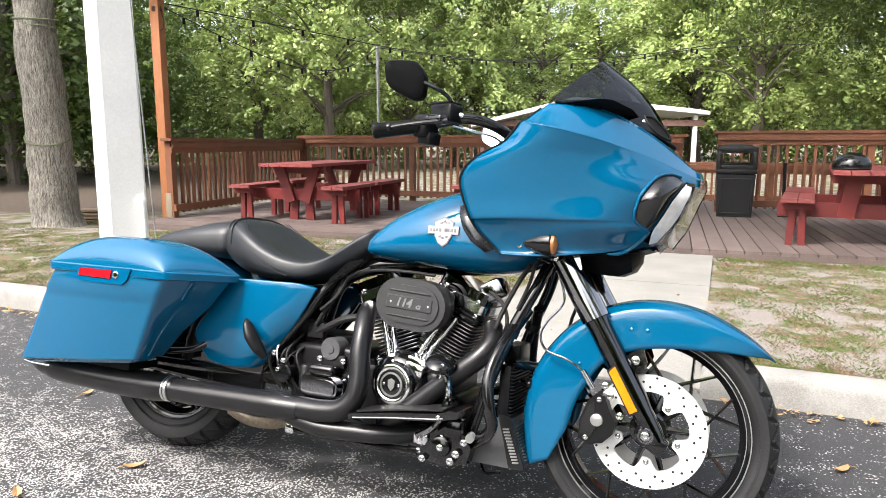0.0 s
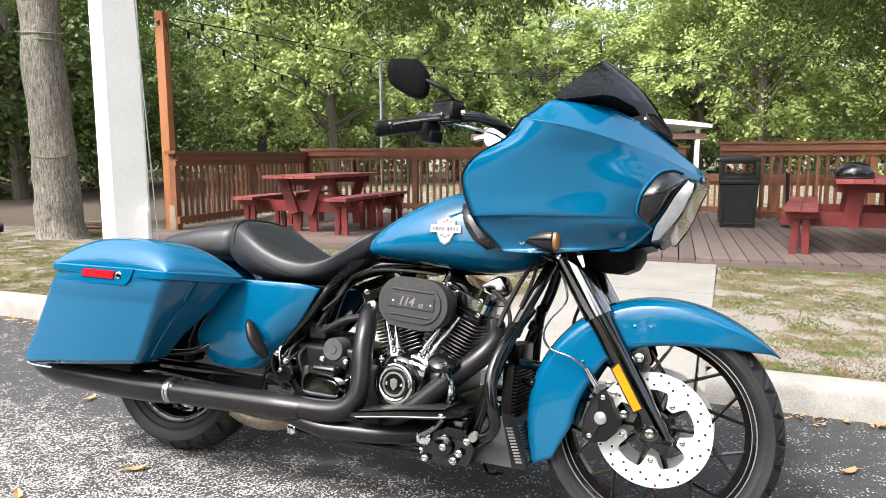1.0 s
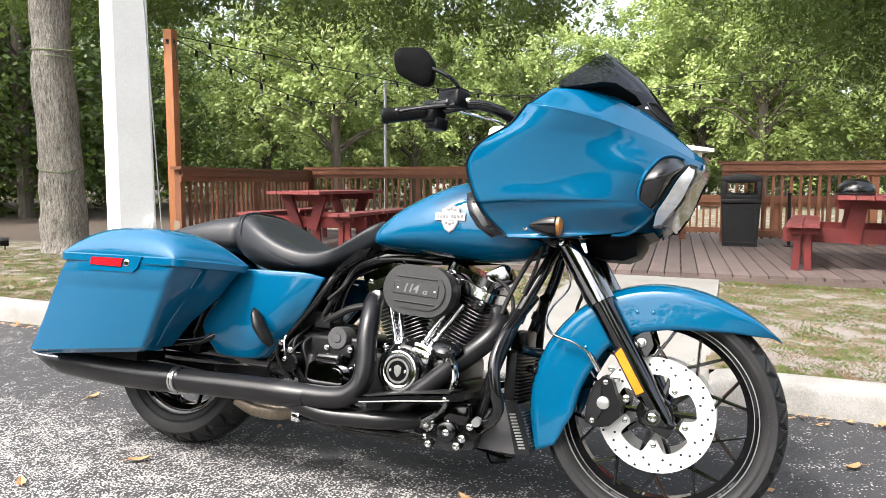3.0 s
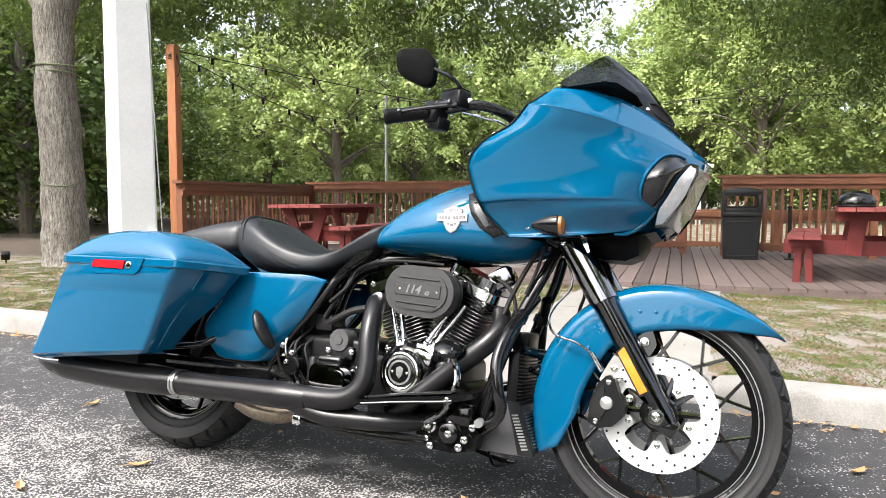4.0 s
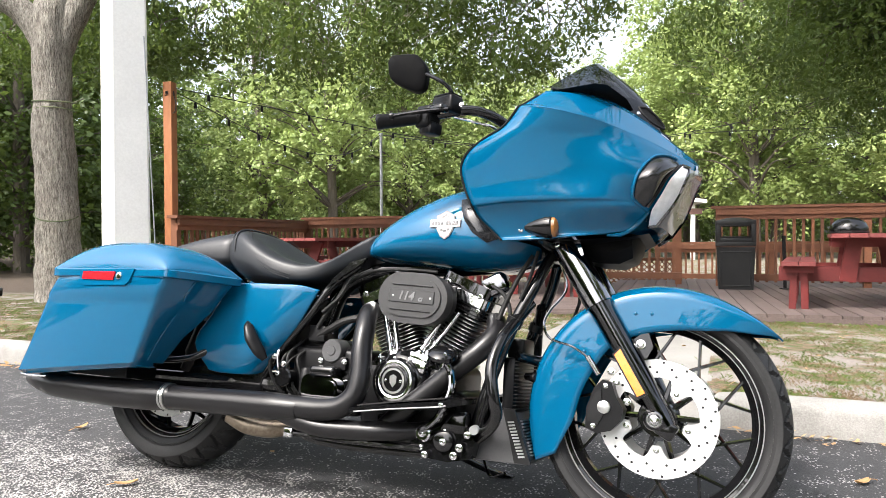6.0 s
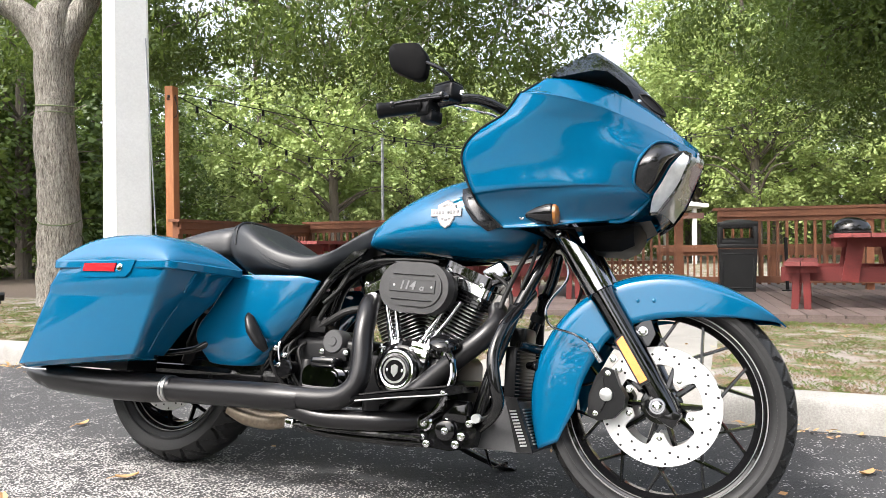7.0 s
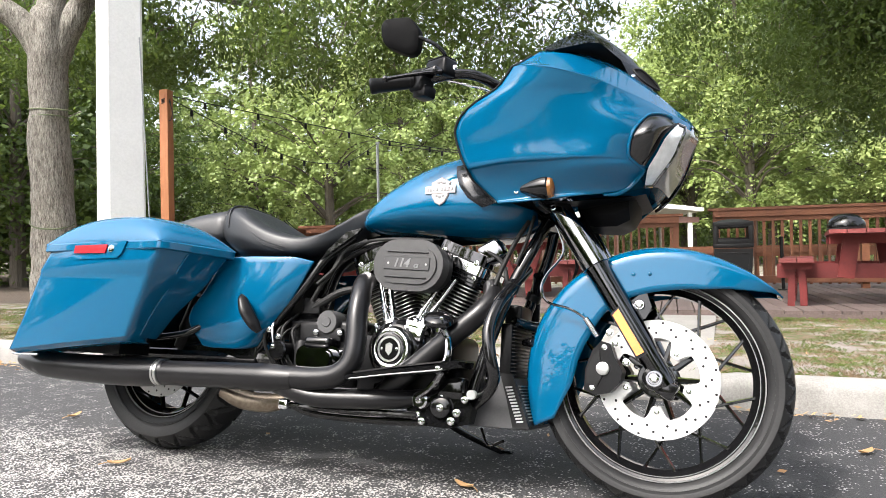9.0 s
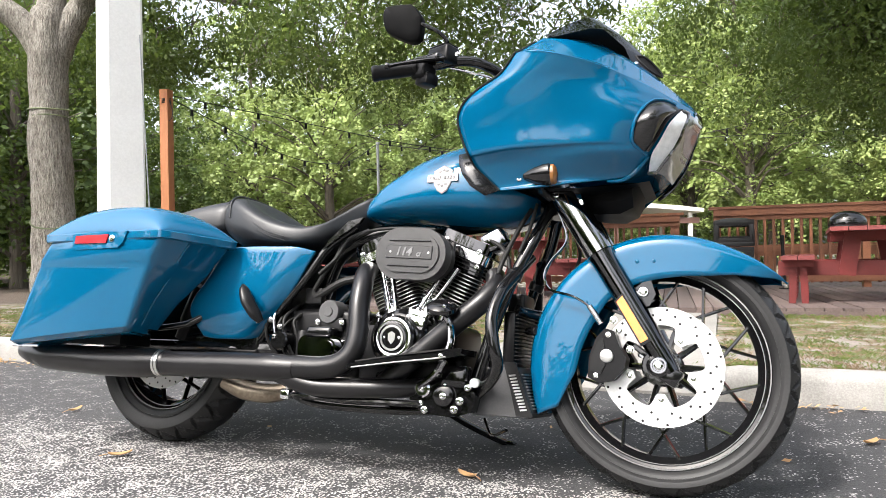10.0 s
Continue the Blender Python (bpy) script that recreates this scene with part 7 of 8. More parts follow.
# ---- exhaust ----
def exhaust():
    for s in (-1, 1):
        y = s * 0.262
        muf = part("muffler", tube(bmesh.new(), [(-0.452, y, 0.268), (-0.40, y, 0.264), (-0.30, y, 0.258), (-0.05, y, 0.254), (0.10, y, 0.256), (0.165, y, 0.259), (0.20, y, 0.261)], 0.045, 32, 6, [0.020, 0.036, 0.043, 0.046, 0.046, 0.042, 0.036]), PIPE_BLACK, bike, "satin black muffler")
        for v in muf.data.vertices:
            if v.co.x < -0.36:
                v.co.x += (0.262 - v.co.z) * 0.6
        part("muffler_clamp", lathe(bmesh.new(), (0.165, y, 0.2585), (1, 0, 0.05), [(0, 0.036), (0.001, 0.0415), (0.009, 0.042), (0.010, 0.040), (0.013, 0.040), (0.014, 0.042), (0.024, 0.0415), (0.025, 0.036)], 32), STEEL, muf, "steel muffler clamp")
    y = -0.255
    part("exhaust_pipe", tube(bmesh.new(), [(0.185, -0.262, 0.258), (0.30, -0.26, 0.259), (0.45, -0.257, 0.262), (0.57, -0.254, 0.263), (0.66, -0.25, 0.265)], 0.04, 28, 6, [0.037, 0.038, 0.0385, 0.040, 0.034]), PIPE_BLACK, bike, "satin black exhaust shield")
    part("header_rear", tube(bmesh.new(), [(0.65, -0.25, 0.267), (0.73, -0.248, 0.269), (0.79, -0.245, 0.280), (0.828, -0.238, 0.315), (0.836, -0.230, 0.37), (0.826, -0.215, 0.45), (0.818, -0.19, 0.51), (0.802, -0.15, 0.55), (0.785, -0.10, 0.565)], 0.033, 24, 7, [0.0335, 0.032, 0.0315, 0.031, 0.030, 0.030, 0.030, 0.029, 0.028]), PIPE_BLACK, bike, "satin black rear header pipe")
    part("header_low", tube(bmesh.new(), [(0.60, -0.245, 0.250), (0.70, -0.235, 0.220), (0.80, -0.225, 0.218), (0.90, -0.215, 0.223), (0.98, -0.18, 0.228), (1.03, -0.15, 0.24)], 0.03, 24, 7, [0.03, 0.027, 0.027, 0.027, 0.025, 0.02]), PIPE_BLACK, bike, "satin black lower exhaust shield")
    part("header_front", tube(bmesh.new(), [(0.90, -0.18, 0.235), (0.96, -0.18, 0.285), (1.03, -0.172, 0.345), (1.11, -0.165, 0.415), (1.17, -0.15, 0.470), (1.195, -0.12, 0.515), (1.18, -0.08, 0.55)], 0.03, 24, 7, [0.026, 0.029, 0.0295, 0.0295, 0.0295, 0.029, 0.028]), PIPE_BLACK, bike, "satin black front header pipe")
    part("crossover_pipe", tube(bmesh.new(), [(0.36, -0.19, 0.215), (0.42, -0.17, 0.192), (0.49, -0.14, 0.185), (0.56, -0.10, 0.20)], 0.028, 20, 6, [0.022, 0.029, 0.029, 0.022]), EXH_STEEL, bike, "raw steel collector pipe")


exhaust()


# ---- engine ----
def rounded_plate(c, axis, u, su, sv, th, bevel=0.02):
    """A rounded rectangle about c, normal to axis."""
    bm = bmesh.new()
    axis, u = Vector(axis).normalized(), Vector(u).normalized()
    v = axis.cross(u)
    pts = []
    for sx, sy in ((1, 1), (-1, 1), (-1, -1), (1, -1)):
        for k in range(5):
            a = math.radians({(1, 1): 0, (-1, 1): 90, (-1, -1): 180, (1, -1): 270}[(sx, sy)] + 22.5 * k)
            pts.append((sx * (su - bevel) + bevel * math.cos(a), sy * (sv - bevel) + bevel * math.sin(a)))
    skin(bm, [[bm.verts.new(Vector(c) + u * x + v * y + axis * h) for x, y in pts] for h in (-th / 2, th / 2)])
    return bm


def engine():
    crank = Vector((0.945, 0, 0.305))
    eng = part("engine", bevelled(boxes(((0.93, 0, 0.315), (0.30, 0.26, 0.20)), ((0.93, 0, 0.40), (0.22, 0.20, 0.07)), ((1.06, 0, 0.28), (0.10, 0.24, 0.13))), 0.03, 3), BLACK_SATIN, bike, "black and chrome V-twin engine")
    for tilt in (-22.5, 22.5):
        a = math.radians(tilt)
        ax = Vector((math.sin(a), 0, math.cos(a)))
        u = Vector((math.cos(a), 0, -math.sin(a)))
        barrel = part("cylinder", lathe(bmesh.new(), crank, ax, [(0.10, 0.06), (0.13, 0.058), (0.30, 0.058)], 28), BLACK_SATIN, eng, "black finned cylinder")
        for k in range(13):
            h = 0.150 + k * 0.0112
            w = 0.070 + 0.0006 * k
            part("fin", rounded_plate(crank + ax * h, ax, u, w, 0.080, 0.0042, 0.022), BLACK_SATIN, barrel)
            part("fin_edge", rounded_plate(crank + ax * (h + 0.0012), ax, u, w + 0.0016, 0.0816, 0.0024, 0.022), STEEL, barrel, "machined bright fin edge")
        head = part("cylinder_head", rounded_plate(crank + ax * 0.312, ax, u, 0.080, 0.085, 0.036, 0.018), BLACK_GLOSS, eng, "gloss black cylinder head")
        for k in range(3):
            part("fin", rounded_plate(crank + ax * (0.302 + k * 0.011), ax, u, 0.0815, 0.0865, 0.004, 0.02), BLACK_SATIN, head)
        part("rocker_base", bevelled(rounded_plate(crank + ax * 0.343, ax, u, 0.086, 0.097, 0.028, 0.02), 0.004, 2), CHROME, head, "chrome rocker box base")
        part("rocker_gasket", rounded_plate(crank + ax * 0.3575, ax, u, 0.083, 0.093, 0.006, 0.02), RUBBER_BLACK, head)
        part("rocker_cover", bevelled(rounded_plate(crank + ax * 0.376, ax, u, 0.086, 0.096, 0.030, 0.026), 0.013, 4), CHROME_BLACK, head, "gloss black rocker cover")
        for k in (-1, 1):
            bolt(head, crank + ax * 0.36 + u * k * 0.055 + Vector((0, -0.096, 0)), 0.008, (0, -1, 0), 0.012)
            bolt(head, crank + ax * 0.318 + u * k * 0.062 + Vector((0, -0.086, 0)), 0.007, (0, -1, 0), 0.012)
    # pushrod tubes and lifter blocks
    for x0, x1, z1 in ((0.882, 0.836, 0.565), (0.902, 0.868, 0.560), (0.958, 1.045, 0.575), (0.985, 1.078, 0.568)):
        pr = part("pushrod_tube", rod((x0, -0.128, 0.425), (x1, -0.112, z1), 0.0085, None, 14), CHROME, eng, "chrome pushrod tube")
        d = (Vector((x1, -0.112, z1)) - Vector((x0, -0.128, 0.425))).normalized()
        part("tube_cup", lathe(bmesh.new(), (x0, -0.128, 0.425), d, [(0, 0.013), (0.03, 0.013), (0.034, 0.010), (0.04, 0.010)], 16), CHROME, pr)
        part("tube_clip", lathe(bmesh.new(), Vector((x0, -0.128, 0.425)) + d * 0.055, d, [(0, 0.009), (0.001, 0.0115), (0.008, 0.0115), (0.009, 0.009)], 16), CHROME, pr)
    for x, r in ((0.882, -14), (0.978, 14)):
        lb = part("lifter_block", bevelled(boxes(((x, -0.128, 0.428), (0.062, 0.055, 0.030), (0, r, 0)), ((x, -0.136, 0.408), (0.050, 0.045, 0.035), (0, r, 0))), 0.005, 2), CHROME, eng, "chrome lifter block")
        for k in (-1, 1):
            bolt(lb, (x + k * 0.024, -0.158, 0.425), 0.006, (0, -1, 0.2), 0.008)
    # cam cover
    cc = part("cam_cover", lathe(bmesh.new(), (0.918, -0.10, 0.362), (0, -1, 0), [(0, 0.095), (0.035, 0.092), (0.055, 0.080), (0.062, 0.066), (0.075, 0.064), (0.079, 0.060)], 40), BLACK_GLOSS, eng, "gloss black cam cover")
    part("cam_ring", lathe(bmesh.new(), (0.918, -0.178, 0.362), (0, -1, 0), [(0, 0.060), (0.004, 0.058), (0.006, 0.052), (0.004, 0.043), (0.003, 0.042)], 40, closed=False), CHROME, cc, "chrome ring")
    part("cam_plate", lathe(bmesh.new(), (0.918, -0.181, 0.362), (0, -1, 0), [(0, 0.044), (0.002, 0.042), (0.003, 0.036), (0.003, 0.02)], 36), BLACK_GLOSS, cc)
    part("cam_band", ring_plate((0.918, -0.1855, 0.362), 0, 0.002, 0.036, 0.030, 40), STEEL, cc)
    bm = solid(bmesh.new(), [(0.907, 0.374), (0.918, 0.380), (0.929, 0.374), (0.928, 0.356), (0.918, 0.344), (0.908, 0.356)], -0.186, -0.183)
    part("cam_badge", bm, STEEL, cc)
    for dx in (-0.024, 0.024):
        bolt(cc, (0.918 + dx, -0.185, 0.362), 0.005, (0, -1, 0), 0.003)
    # lower case, covers
    part("case_cover", bevelled(solid(bmesh.new(), [(0.80, 0.24), (0.79, 0.36), (0.83, 0.43), (0.90, 0.455), (1.0, 0.44), (1.05, 0.38), (1.09, 0.30), (1.07, 0.23)], -0.125, 0.125), 0.012, 2), BLACK_GLOSS, eng, "gloss black crankcase")
    tr = part("transmission", bevelled(boxes(((0.66, 0, 0.345), (0.25, 0.27, 0.20)), ((0.62, 0, 0.43), (0.16, 0.20, 0.08))), 0.02, 3), BLACK_SATIN, eng, "satin black gearbox")
    for d, grow, m in ((0.185, 0.0, CHROME_DARK), (0.203, -0.012, CHROME_DARK), (0.208, -0.020, CHROME_DARK)):
        bm = bmesh.new()
        cx, cz, a, b = 0.686, 0.325, 0.075 + grow, 0.040 + grow * 0.8
        pts = []
        for k in range(40):
            t = 2 * math.pi * k / 40
            c, sn = math.cos(t), math.sin(t)
            pts.append((cx + a * abs(c) ** 0.5 * (1 if c > 0 else -1), cz + b * abs(sn) ** 0.6 * (1 if sn > 0 else -1)))
        part("gearbox_cover", bevelled(solid(bm, pts, -d, -0.12), 0.009, 4), m, tr, "polished black gearbox cover")
    part("gearbox_lobe", bevelled(boxes(((0.682, -0.165, 0.372), (0.09, 0.06, 0.034))), 0.012, 3), BLACK_GLOSS, tr)
    part("starter", lathe(bmesh.new(), (0.688, -0.10, 0.435), (0, -1, 0), [(0, 0.036), (0.05, 0.036), (0.056, 0.033), (0.056, 0.015), (0.059, 0.013)], 28), GREY_PLASTIC, tr, "dark grey starter end")
    part("starter_plate", bevelled(boxes(((0.695, -0.135, 0.398), (0.085, 0.03, 0.04))), 0.005, 2), BLACK_PLASTIC, tr)
    for x, z in ((0.652, 0.403), (0.735, 0.403), (0.607, 0.318), (0.765, 0.36), (0.62, 0.362)):
        bolt(tr, (x, -0.152, z), 0.009, (0, -1, 0), 0.010)
    # induction
    part("intake", tube(bmesh.new(), [(0.83, -0.05, 0.56), (0.90, -0.06, 0.585), (0.95, -0.08, 0.60), (1.0, -0.06, 0.585), (1.06, -0.05, 0.56)], 0.028, 16), BLACK_SATIN, eng)
    ac = empty_part("air_cleaner", eng, pose(0.966, -0.118, 0.598, 0, 3.5, -2.0))

    def stadium(hx, hz, n=14):
        r = hz
        return [(hx - r + r * math.cos(a), r * math.sin(a)) for a in [math.pi * (k / n - 0.5) for k in range(n + 1)]] + [(-hx + r + r * math.cos(a), r * math.sin(a)) for a in [math.pi * (k / n + 0.5) for k in range(n + 1)]]
    for nm, y0, y1, hx, hz, m, bv in (("filter", 0.0, -0.045, 0.106, 0.068, RUBBER_BLACK, 0.004), ("cover", -0.035, -0.078, 0.111, 0.073, WRINKLE, 0.020), ("cover_rim", -0.076, -0.083, 0.092, 0.054, WRINKLE, 0.004)):
        part(nm, bevelled(solid(bmesh.new(), stadium(hx, hz), y1, y0), bv, 3), m, ac, "wrinkle black oval air cleaner cover" if nm == "cover" else "")
    for z in (0.036, -0.036):
        part("cover_rib", bevelled(boxes(((0, -0.084, z), (0.132, 0.006, 0.005))), 0.002, 1), WRINKLE, ac)
    part("cover_plate", bevelled(boxes(((0, -0.083, 0.003), (0.146, 0.006, 0.038))), 0.002, 1), WRINKLE, ac)
    for dx in (-0.058, 0.062):
        bolt(ac, (dx, -0.085, 0.002), 0.004, (0, -1, 0), 0.003, STEEL)
    for txt, size, x, z in (("114", 0.034, -0.042, -0.007), ("CI", 0.014, 0.024, -0.008)):
        cu = bpy.data.curves.new("numerals", "FONT")
        cu.body, cu.size, cu.extrude, cu.shear, cu.offset = txt, size, 0.0012, 0.25, 0.0010
        ob = new("numerals", cu)
        ob.parent = ac
        ob.matrix_basis = pose(x, -0.0865, z, 90, 0, 0)
        cu.materials.append(NUMERAL)
        ob["label"] = "engine size in silver figures"


def empty_part(name, parent, m):
    """A part that carries pieces, at a pose of its own: its own mesh is the back plate."""
    bm = bevelled(boxes(((0, 0.004, 0), (0.20, 0.012, 0.10))), 0.004, 2)
    ob = part(name, bm, BLACK_SATIN, parent)
    ob.matrix_basis = m
    return ob


engine()


# ---- frame, boards, guards, stand ----
def chassis():
    fr = part("frame", pipe([(1.30, 0, 0.76), (1.20, 0, 0.73), (1.0, 0, 0.715), (0.76, 0, 0.70), (0.62, 0, 0.64), (0.56, 0, 0.50)], 0.028, 14), BLACK_GLOSS, bike, "gloss black steel frame")
    for s in (-1, 1):
        part("down_tube", pipe([(1.325, s * 0.045, 0.745), (1.295, s * 0.085, 0.66), (1.245, s * 0.110, 0.545), (1.195, s * 0.125, 0.40), (1.160, s * 0.130, 0.275), (1.140, s * 0.13, 0.205), (1.08, s * 0.13, 0.175)], 0.0165, 14), BLACK_GLOSS, fr, "gloss black down tube")
        part("lower_tube", pipe([(1.10, s * 0.13, 0.176), (0.9, s * 0.135, 0.165), (0.66, s * 0.135, 0.168), (0.55, s * 0.13, 0.20)], 0.014, 12), BLACK_GLOSS, fr)
        part("side_rail", pipe([(0.735, s * 0.11, 0.70), (0.66, s * 0.145, 0.63), (0.595, s * 0.158, 0.53), (0.50, s * 0.155, 0.42), (0.44, s * 0.14, 0.345)], 0.012, 12), BLACK_GLOSS, fr)
        part("swing_arm", bevelled(tube(bmesh.new(), [(0.56, s * 0.12, 0.32), (0.35, s * 0.13, 0.32), (0.15, s * 0.135, 0.32), (-0.03, s * 0.135, 0.319)], 0.026, 10, 5), 0.001, 1), BLACK_GLOSS, fr, "gloss black swing arm")
        part("shock", lathe(bmesh.new(), (0.13, s * 0.15, 0.34), (0.35, 0, 0.9), [(0, 0.02), (0.05, 0.022), (0.06, 0.028), (0.18, 0.028), (0.19, 0.016), (0.25, 0.016)], 18), BLACK_SATIN, fr)
        # engine guard loop
        g = part("engine_guard", pipe([(1.275, s * 0.06, 0.605), (1.250, s * 0.125, 0.545), (1.232, s * 0.185, 0.490), (1.222, s * 0.220, 0.420), (1.232, s * 0.228, 0.350), (1.240, s * 0.215, 0.300), (1.215, s * 0.185, 0.262), (1.165, s * 0.145, 0.225)], 0.0165, 14), BLACK_GLOSS, bike, "gloss black engine guard")
        part("guard_clamp", lathe(bmesh.new(), (1.245, s * 0.115, 0.545), (0.35, 0, 0.9), [(-0.012, 0.018), (-0.012, 0.023), (0.014, 0.023), (0.014, 0.018)], 16), BLACK_SATIN, g)
        # floorboard
        fb = part("floorboard", bevelled(solid(bmesh.new(), [(0.838, 0.272), (0.842, 0.284), (0.98, 0.306), (1.10, 0.322), (1.150, 0.336), (1.168, 0.334), (1.165, 0.318), (1.10, 0.302), (0.98, 0.288)], s * 0.17, s * 0.282), 0.005, 2), BLACK_GLOSS, bike, "gloss black rider floorboard")
        part("board_line", pipe([(0.855, s * 0.283, 0.275), (0.98, s * 0.2835, 0.293), (1.10, s * 0.2835, 0.308), (1.125, s * 0.283, 0.313)], 0.0022, 8), ROTOR_DULL, fb, "bright edge line")
        part("board_mat", bevelled(solid(bmesh.new(), [(0.86, 0.290), (0.99, 0.312), (1.12, 0.330), (1.12, 0.334), (0.99, 0.316), (0.86, 0.294)], s * 0.175, s * 0.272), 0.002, 1), RUBBER_BLACK, fb)
        bolt(fb, (1.112, s * 0.283, 0.314), 0.007, (0, s, 0), 0.006)
        for c, sz in (((1.11, s * 0.165, 0.265), (0.075, 0.05, 0.06)), ((0.90, s * 0.16, 0.245), (0.05, 0.05, 0.05))):
            part("board_arm", bevelled(boxes((c, sz)), 0.01, 2), BLACK_GLOSS, fb)
    # brake pedal
    pd = part("brake_pedal", pipe([(1.02, -0.20, 0.235), (1.075, -0.215, 0.275), (1.105, -0.21, 0.345), (1.100, -0.20, 0.395), (1.085, -0.205, 0.425)], 0.010, 10), CHROME_DARK, bike, "polished brake pedal with black pad")
    part("pedal_pad", lathe(bmesh.new(), (1.075, -0.205, 0.432), (0.15, -0.45, 0.88), [(0, 0.012), (0.003, 0.036), (0.010, 0.042), (0.020, 0.041), (0.028, 0.032), (0.032, 0.012)], 32), BLACK_GLOSS, pd, "round black rubber pedal pad")
    part("pad_bracket", bevelled(boxes(((1.090, -0.235, 0.428), (0.012, 0.012, 0.045), (0, 15, 0))), 0.003, 1), CHROME, pd)
    # control plate with bolts
    cp = part("control_plate", bevelled(solid(bmesh.new(), [(1.00, 0.245), (0.985, 0.20), (1.03, 0.165), (1.10, 0.160), (1.165, 0.175), (1.175, 0.22), (1.15, 0.255), (1.08, 0.262)], -0.185, -0.14), 0.006, 2), BLACK_GLOSS, bike, "black control bracket with chrome bolts")
    part("pivot_boss", lathe(bmesh.new(), (1.088, -0.185, 0.215), (0, -1, 0), [(0, 0.030), (0.012, 0.028), (0.016, 0.02)], 24), BLACK_GLOSS, cp)
    part("pivot_boss", lathe(bmesh.new(), (1.026, -0.185, 0.229), (0, -1, 0), [(0, 0.024), (0.010, 0.023), (0.014, 0.018)], 24), CHROME, cp)
    for x, z, r in ((1.026, 0.229, 0.010), (1.018, 0.190, 0.009), (1.038, 0.175, 0.010), (1.089, 0.240, 0.008), (1.089, 0.213, 0.010), (1.137, 0.203, 0.011), (1.122, 0.181, 0.011), (1.158, 0.238, 0.010)):
        bolt(cp, (x, -0.186 if r < 0.0095 else -0.199, z), r, (0, -1, 0), 0.010)
    part("pedal_spring", lathe(bmesh.new(), (1.168, -0.165, 0.252), (0.2, -1, 0), [(k * 0.003, 0.012 if k % 2 else 0.009) for k in range(14)], 14), STEEL, cp)
    # chin spoiler with louvred screen
    bm = bmesh.new()
    rings = []
    for y, k in ((-0.125, 0.96), (-0.115, 1.0), (0.115, 1.0), (0.125, 0.96)):
        cx, cz = 1.22, 0.23
        rings.append([bm.verts.new((cx + (x - cx) * k, y, cz + (z - cz) * k)) for x, z in ((1.142, 0.168), (1.146, 0.222), (1.180, 0.262), (1.225, 0.305), (1.262, 0.300), (1.308, 0.180), (1.300, 0.168))])
    skin(bm, rings)
    sp = part("chin_spoiler", bevelled(bm, 0.004, 2), GREY_PLASTIC, bike, "dark grey plastic chin spoiler")
    d = Vector((1.308 - 1.262, 0, 0.180 - 0.300)).normalized()
    for k in range(12):
        c = Vector((1.266, 0, 0.292)) + d * (0.012 + k * 0.0085)
        part("louvre", boxes(((c.x - 0.016, -0.1285, c.z - 0.004), (0.018, 0.004, 0.0045), (0, -8, 0)), ((c.x + 0.004, 0, c.z), (0.006, 0.20, 0.0035))), STEEL, sp)
    part("louvre_frame", bevelled(solid(bmesh.new(), [(1.228, 0.312), (1.262, 0.312), (1.313, 0.172), (1.268, 0.172), (1.250, 0.24)], -0.1275, -0.118), 0.002, 1), BLACK_PLASTIC, sp, "black frame of the louvres")
    # oil cooler behind the fork, with hose ends
    oc = part("oil_cooler", bevelled(boxes(((1.232, 0, 0.375), (0.035, 0.20, 0.15))), 0.008, 2), BLACK_SATIN, bike, "black oil cooler")
    for k in range(14):
        part("cooler_fin", boxes(((1.252, 0, 0.31 + k * 0.010), (0.012, 0.19, 0.003))), BLACK_PLASTIC, oc)
    part("regulator", bevelled(boxes(((1.235, 0, 0.475), (0.05, 0.11, 0.06))), 0.008, 2), BLACK_SATIN, bike)
    part("horn", lathe(bmesh.new(), (1.27, -0.05, 0.40), (0.8, -0.6, 0), [(0, 0.010), (0.02, 0.012), (0.03, 0.014), (0.04, 0.014), (0.045, 0.011)], 16), BLACK_GLOSS, bike)
    part("cross_bar", pipe([(1.25, -0.09, 0.455), (1.30, -0.03, 0.445), (1.42, 0.0, 0.44)], 0.014, 12), BLACK_GLOSS, bike)
    # hoses and wires
    part("brake_hose", pipe([(1.335, -0.09, 0.775), (1.372, -0.10, 0.70), (1.385, -0.105, 0.64), (1.345, -0.11, 0.585), (1.330, -0.115, 0.545), (1.350, -0.12, 0.507), (1.412, -0.125, 0.488), (1.458, -0.12, 0.458), (1.478, -0.115, 0.425)], 0.0035, 8), CHROME_DARK, bike, "thin braided brake hose")
    part("hose_end", rod((1.452, -0.12, 0.465), (1.482, -0.115, 0.420), 0.008), CHROME, bike)
    part("brake_hose", pipe([(1.36, 0.03, 0.72), (1.39, 0.05, 0.64), (1.375, 0.06, 0.58), (1.37, 0.07, 0.52), (1.41, 0.08, 0.47)], 0.005, 8), RUBBER_BLACK, bike)
    rng = random.Random(3)
    for k in range(7):
        y = -0.135 - 0.006 * (k % 3)
        x = 0.475 + 0.016 * k
        part("cable", pipe([(x + 0.02, y + 0.03, 0.44 + rng.uniform(-0.02, 0.03)), (x, y - 0.02, 0.43 - rng.uniform(0, 0.03)), (x + rng.uniform(-0.01, 0.02), y - 0.025, 0.36), (x + 0.03, y, 0.29)], rng.choice((0.003, 0.004, 0.005)), 8), rng.choice((RUBBER_BLACK, RUBBER_BLACK, CHROME_DARK)), bike)
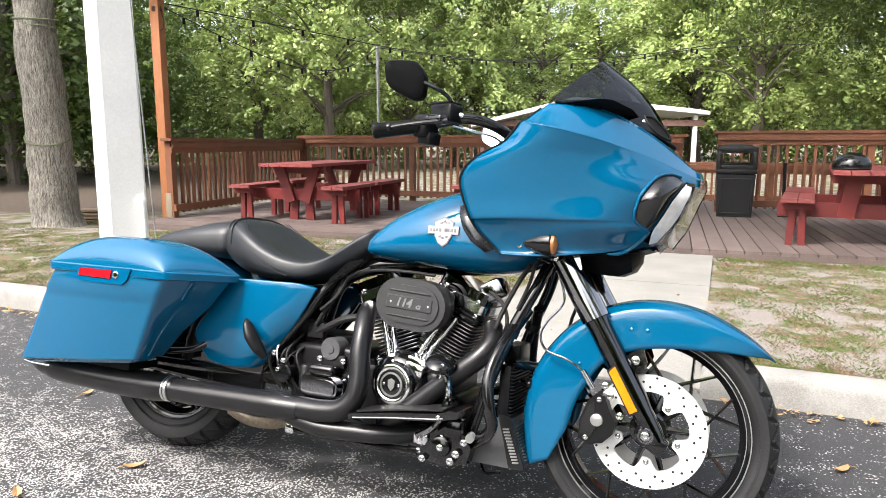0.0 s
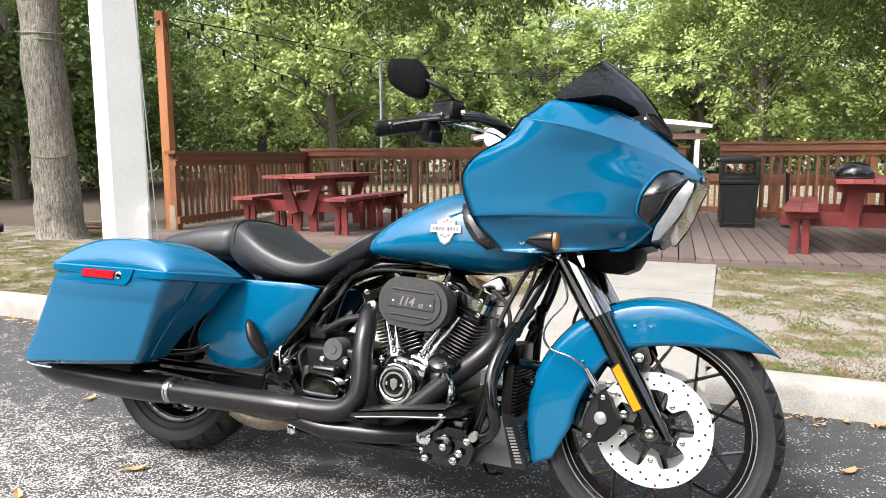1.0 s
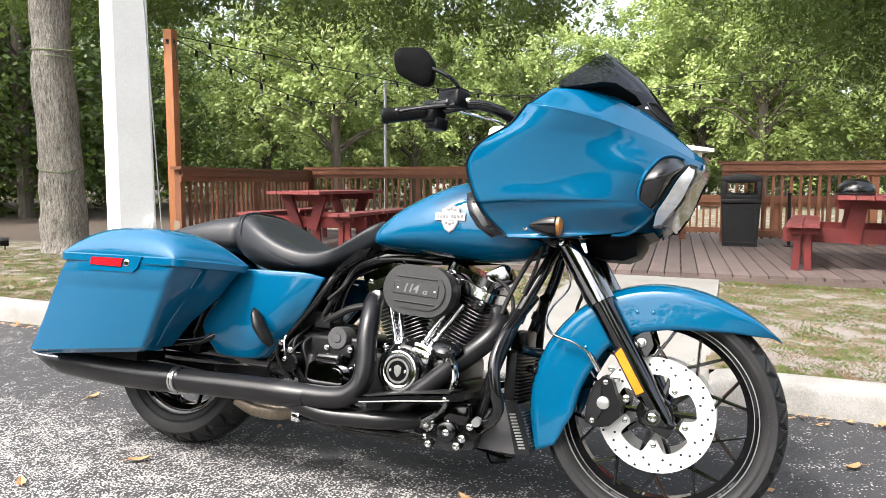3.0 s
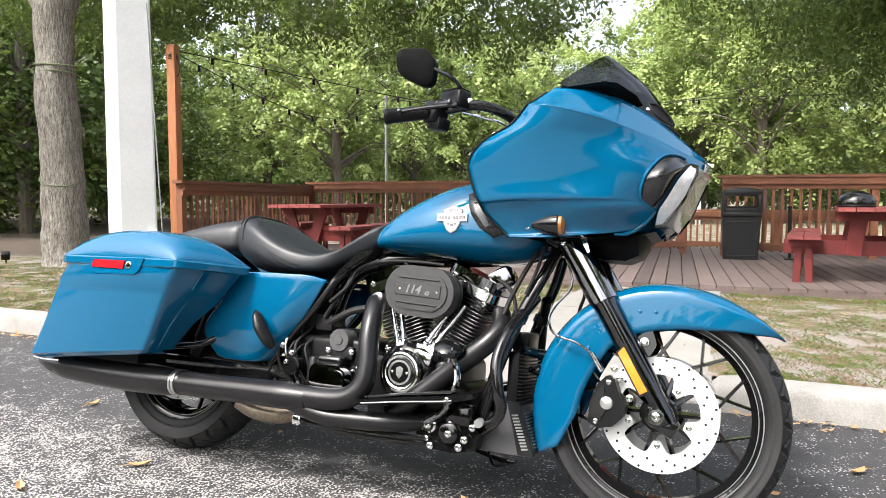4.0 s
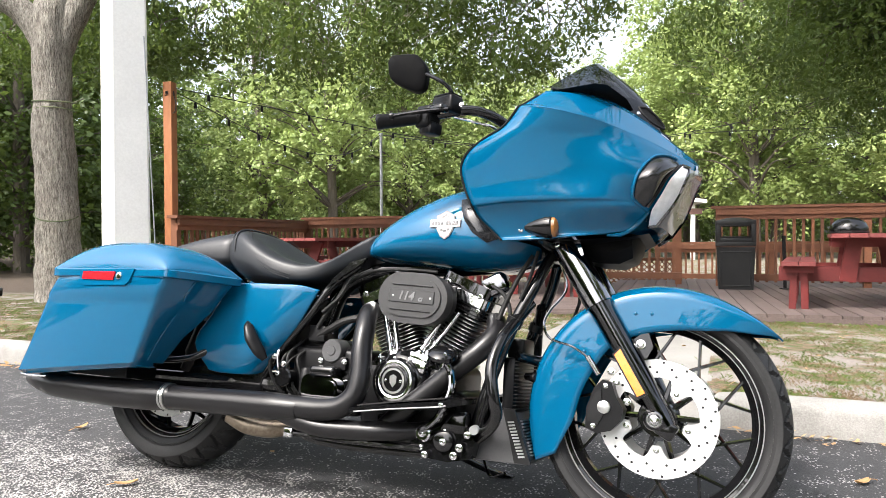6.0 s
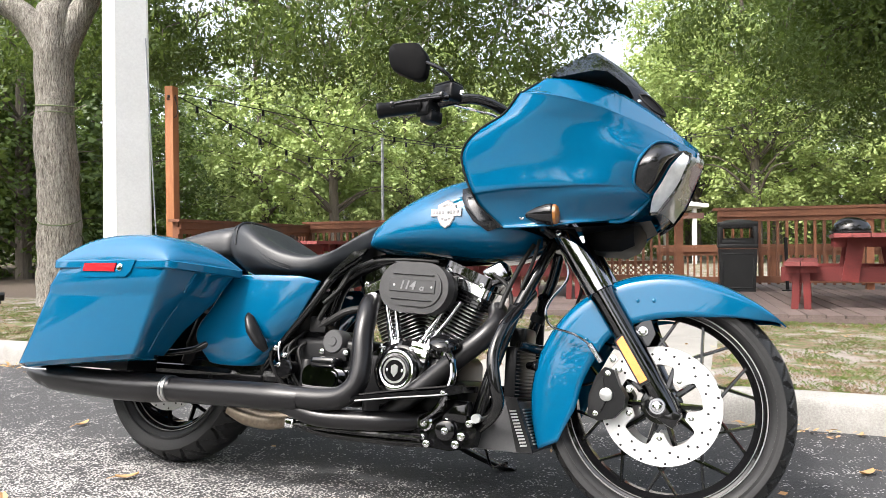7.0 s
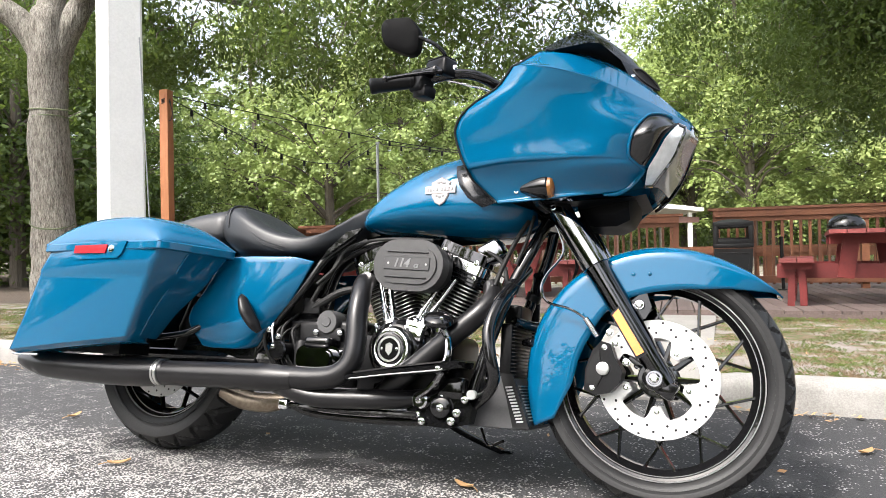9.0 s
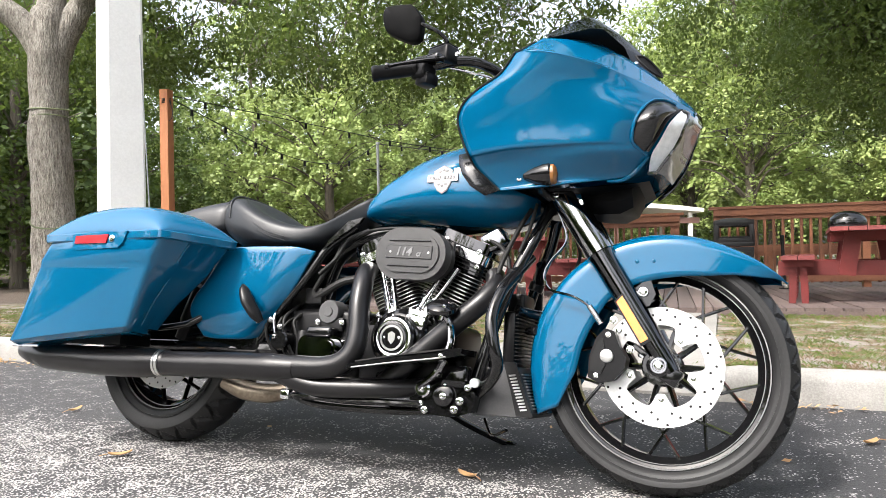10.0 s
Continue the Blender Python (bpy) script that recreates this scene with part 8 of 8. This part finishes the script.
    for pts, r in (([(0.60, -0.12, 0.47), (0.66, -0.13, 0.50), (0.72, -0.13, 0.53), (0.80, -0.11, 0.545)], 0.012), ([(0.70, -0.12, 0.66), (0.685, -0.135, 0.60), (0.65, -0.14, 0.55), (0.62, -0.14, 0.50)], 0.007), ([(0.78, -0.11, 0.69), (0.72, -0.13, 0.655), (0.69, -0.14, 0.60), (0.64, -0.15, 0.55)], 0.006), ([(1.0, -0.11, 0.685), (0.90, -0.12, 0.69), (0.80, -0.125, 0.685), (0.73, -0.12, 0.66)], 0.005), ([(1.15, -0.08, 0.66), (1.21, -0.10, 0.62), (1.23, -0.11, 0.56), (1.21, -0.12, 0.50)], 0.006), ([(1.28, -0.08, 0.74), (1.25, -0.10, 0.68), (1.215, -0.11, 0.60), (1.20, -0.12, 0.55)], 0.007), ([(1.30, -0.10, 0.75), (1.285, -0.11, 0.68), (1.26, -0.12, 0.61)], 0.005)):
        part("hose", pipe(pts, r, 10), RUBBER_BLACK, bike)
    part("ignition_module", bevelled(boxes(((0.615, -0.12, 0.485), (0.06, 0.03, 0.05))), 0.006, 2), BLACK_PLASTIC, bike)
    part("coil_cover", bevelled(boxes(((1.17, -0.05, 0.655), (0.07, 0.08, 0.06), (0, -30, 0))), 0.012, 2), CHROME_DARK, bike, "dark chrome cover under the tank")
    part("frame_cover", bevelled(solid(bmesh.new(), [(0.652, 0.622), (0.672, 0.652), (0.735, 0.708), (0.785, 0.718), (0.772, 0.702), (0.705, 0.660)], -0.162, -0.150), 0.003, 1), BLACK_GLOSS, bike, "gloss black frame cover under the seat's nose")
    part("rear_master", lathe(bmesh.new(), (0.535, -0.14, 0.345), (0, -1, 0), [(0, 0.03), (0.035, 0.03), (0.04, 0.026)], 20), BLACK_GLOSS, bike)
    part("canister", lathe(bmesh.new(), (0.605, -0.150, 0.30), (0, 0, 1), [(0, 0.02), (0.07, 0.02), (0.078, 0.015)], 20), BLACK_PLASTIC, bike)
    for x, z in ((0.50, 0.405), (0.535, 0.385), (0.52, 0.355), (0.452, 0.40)):
        bolt(bike, (x, -0.175, z), 0.009, (0, -1, 0), 0.012)
    # lower brace rod from the boards to the rear
    part("brace_rod", pipe([(0.60, -0.20, 0.188), (0.80, -0.20, 0.186), (1.02, -0.195, 0.188)], 0.009, 10), BLACK_GLOSS, bike)
    part("brace_end", bevelled(boxes(((0.60, -0.20, 0.19), (0.03, 0.03, 0.03))), 0.005, 2), CHROME, bike)
    # side stand to the ground on the far side
    st = part("side_stand", pipe([(0.98, 0.10, 0.16), (1.03, 0.17, 0.12), (1.08, 0.25, 0.085), (1.10, 0.315, 0.066)], 0.011, 12), BLACK_GLOSS, bike, "lowered black side stand")
    part("stand_foot", bevelled(boxes(((1.105, 0.325, 0.064), (0.06, 0.035, 0.010), (-11, 0, 0))), 0.003, 1), BLACK_GLOSS, st)
    part("stand_spring", pipe([(1.12, 0.05, 0.15), (1.16, 0.0, 0.11), (1.22, -0.05, 0.13)], 0.004, 8), BLACK_GLOSS, st)
    # rear caliper, belt pulley
    part("rear_caliper", bevelled(boxes(((0.11, -0.10, 0.40), (0.10, 0.05, 0.06), (0, 30, 0))), 0.01, 2), BLACK_SATIN, bike)
    part("belt_pulley", ring_plate((0, 0.095, 0.319), 0, 0.03, 0.11, 0.085), BLACK_GLOSS, bike)
    part("battery_box", bevelled(boxes(((0.36, 0, 0.50), (0.36, 0.26, 0.22))), 0.02, 2), BLACK_PLASTIC, bike)
    part("fender_strut", bevelled(boxes(((0.17, -0.140, 0.385), (0.56, 0.03, 0.23), (0, 3, 0))), 0.014, 3), BLACK_GLOSS, bike)
    part("fender_strut", bevelled(boxes(((0.12, 0.135, 0.45), (0.42, 0.03, 0.12), (0, 4, 0))), 0.012, 2), BLACK_GLOSS, bike)
    part("license_bracket", bevelled(boxes(((-0.36, 0, 0.62), (0.02, 0.2, 0.12))), 0.006, 1), BLACK_PLASTIC, bike)


chassis()
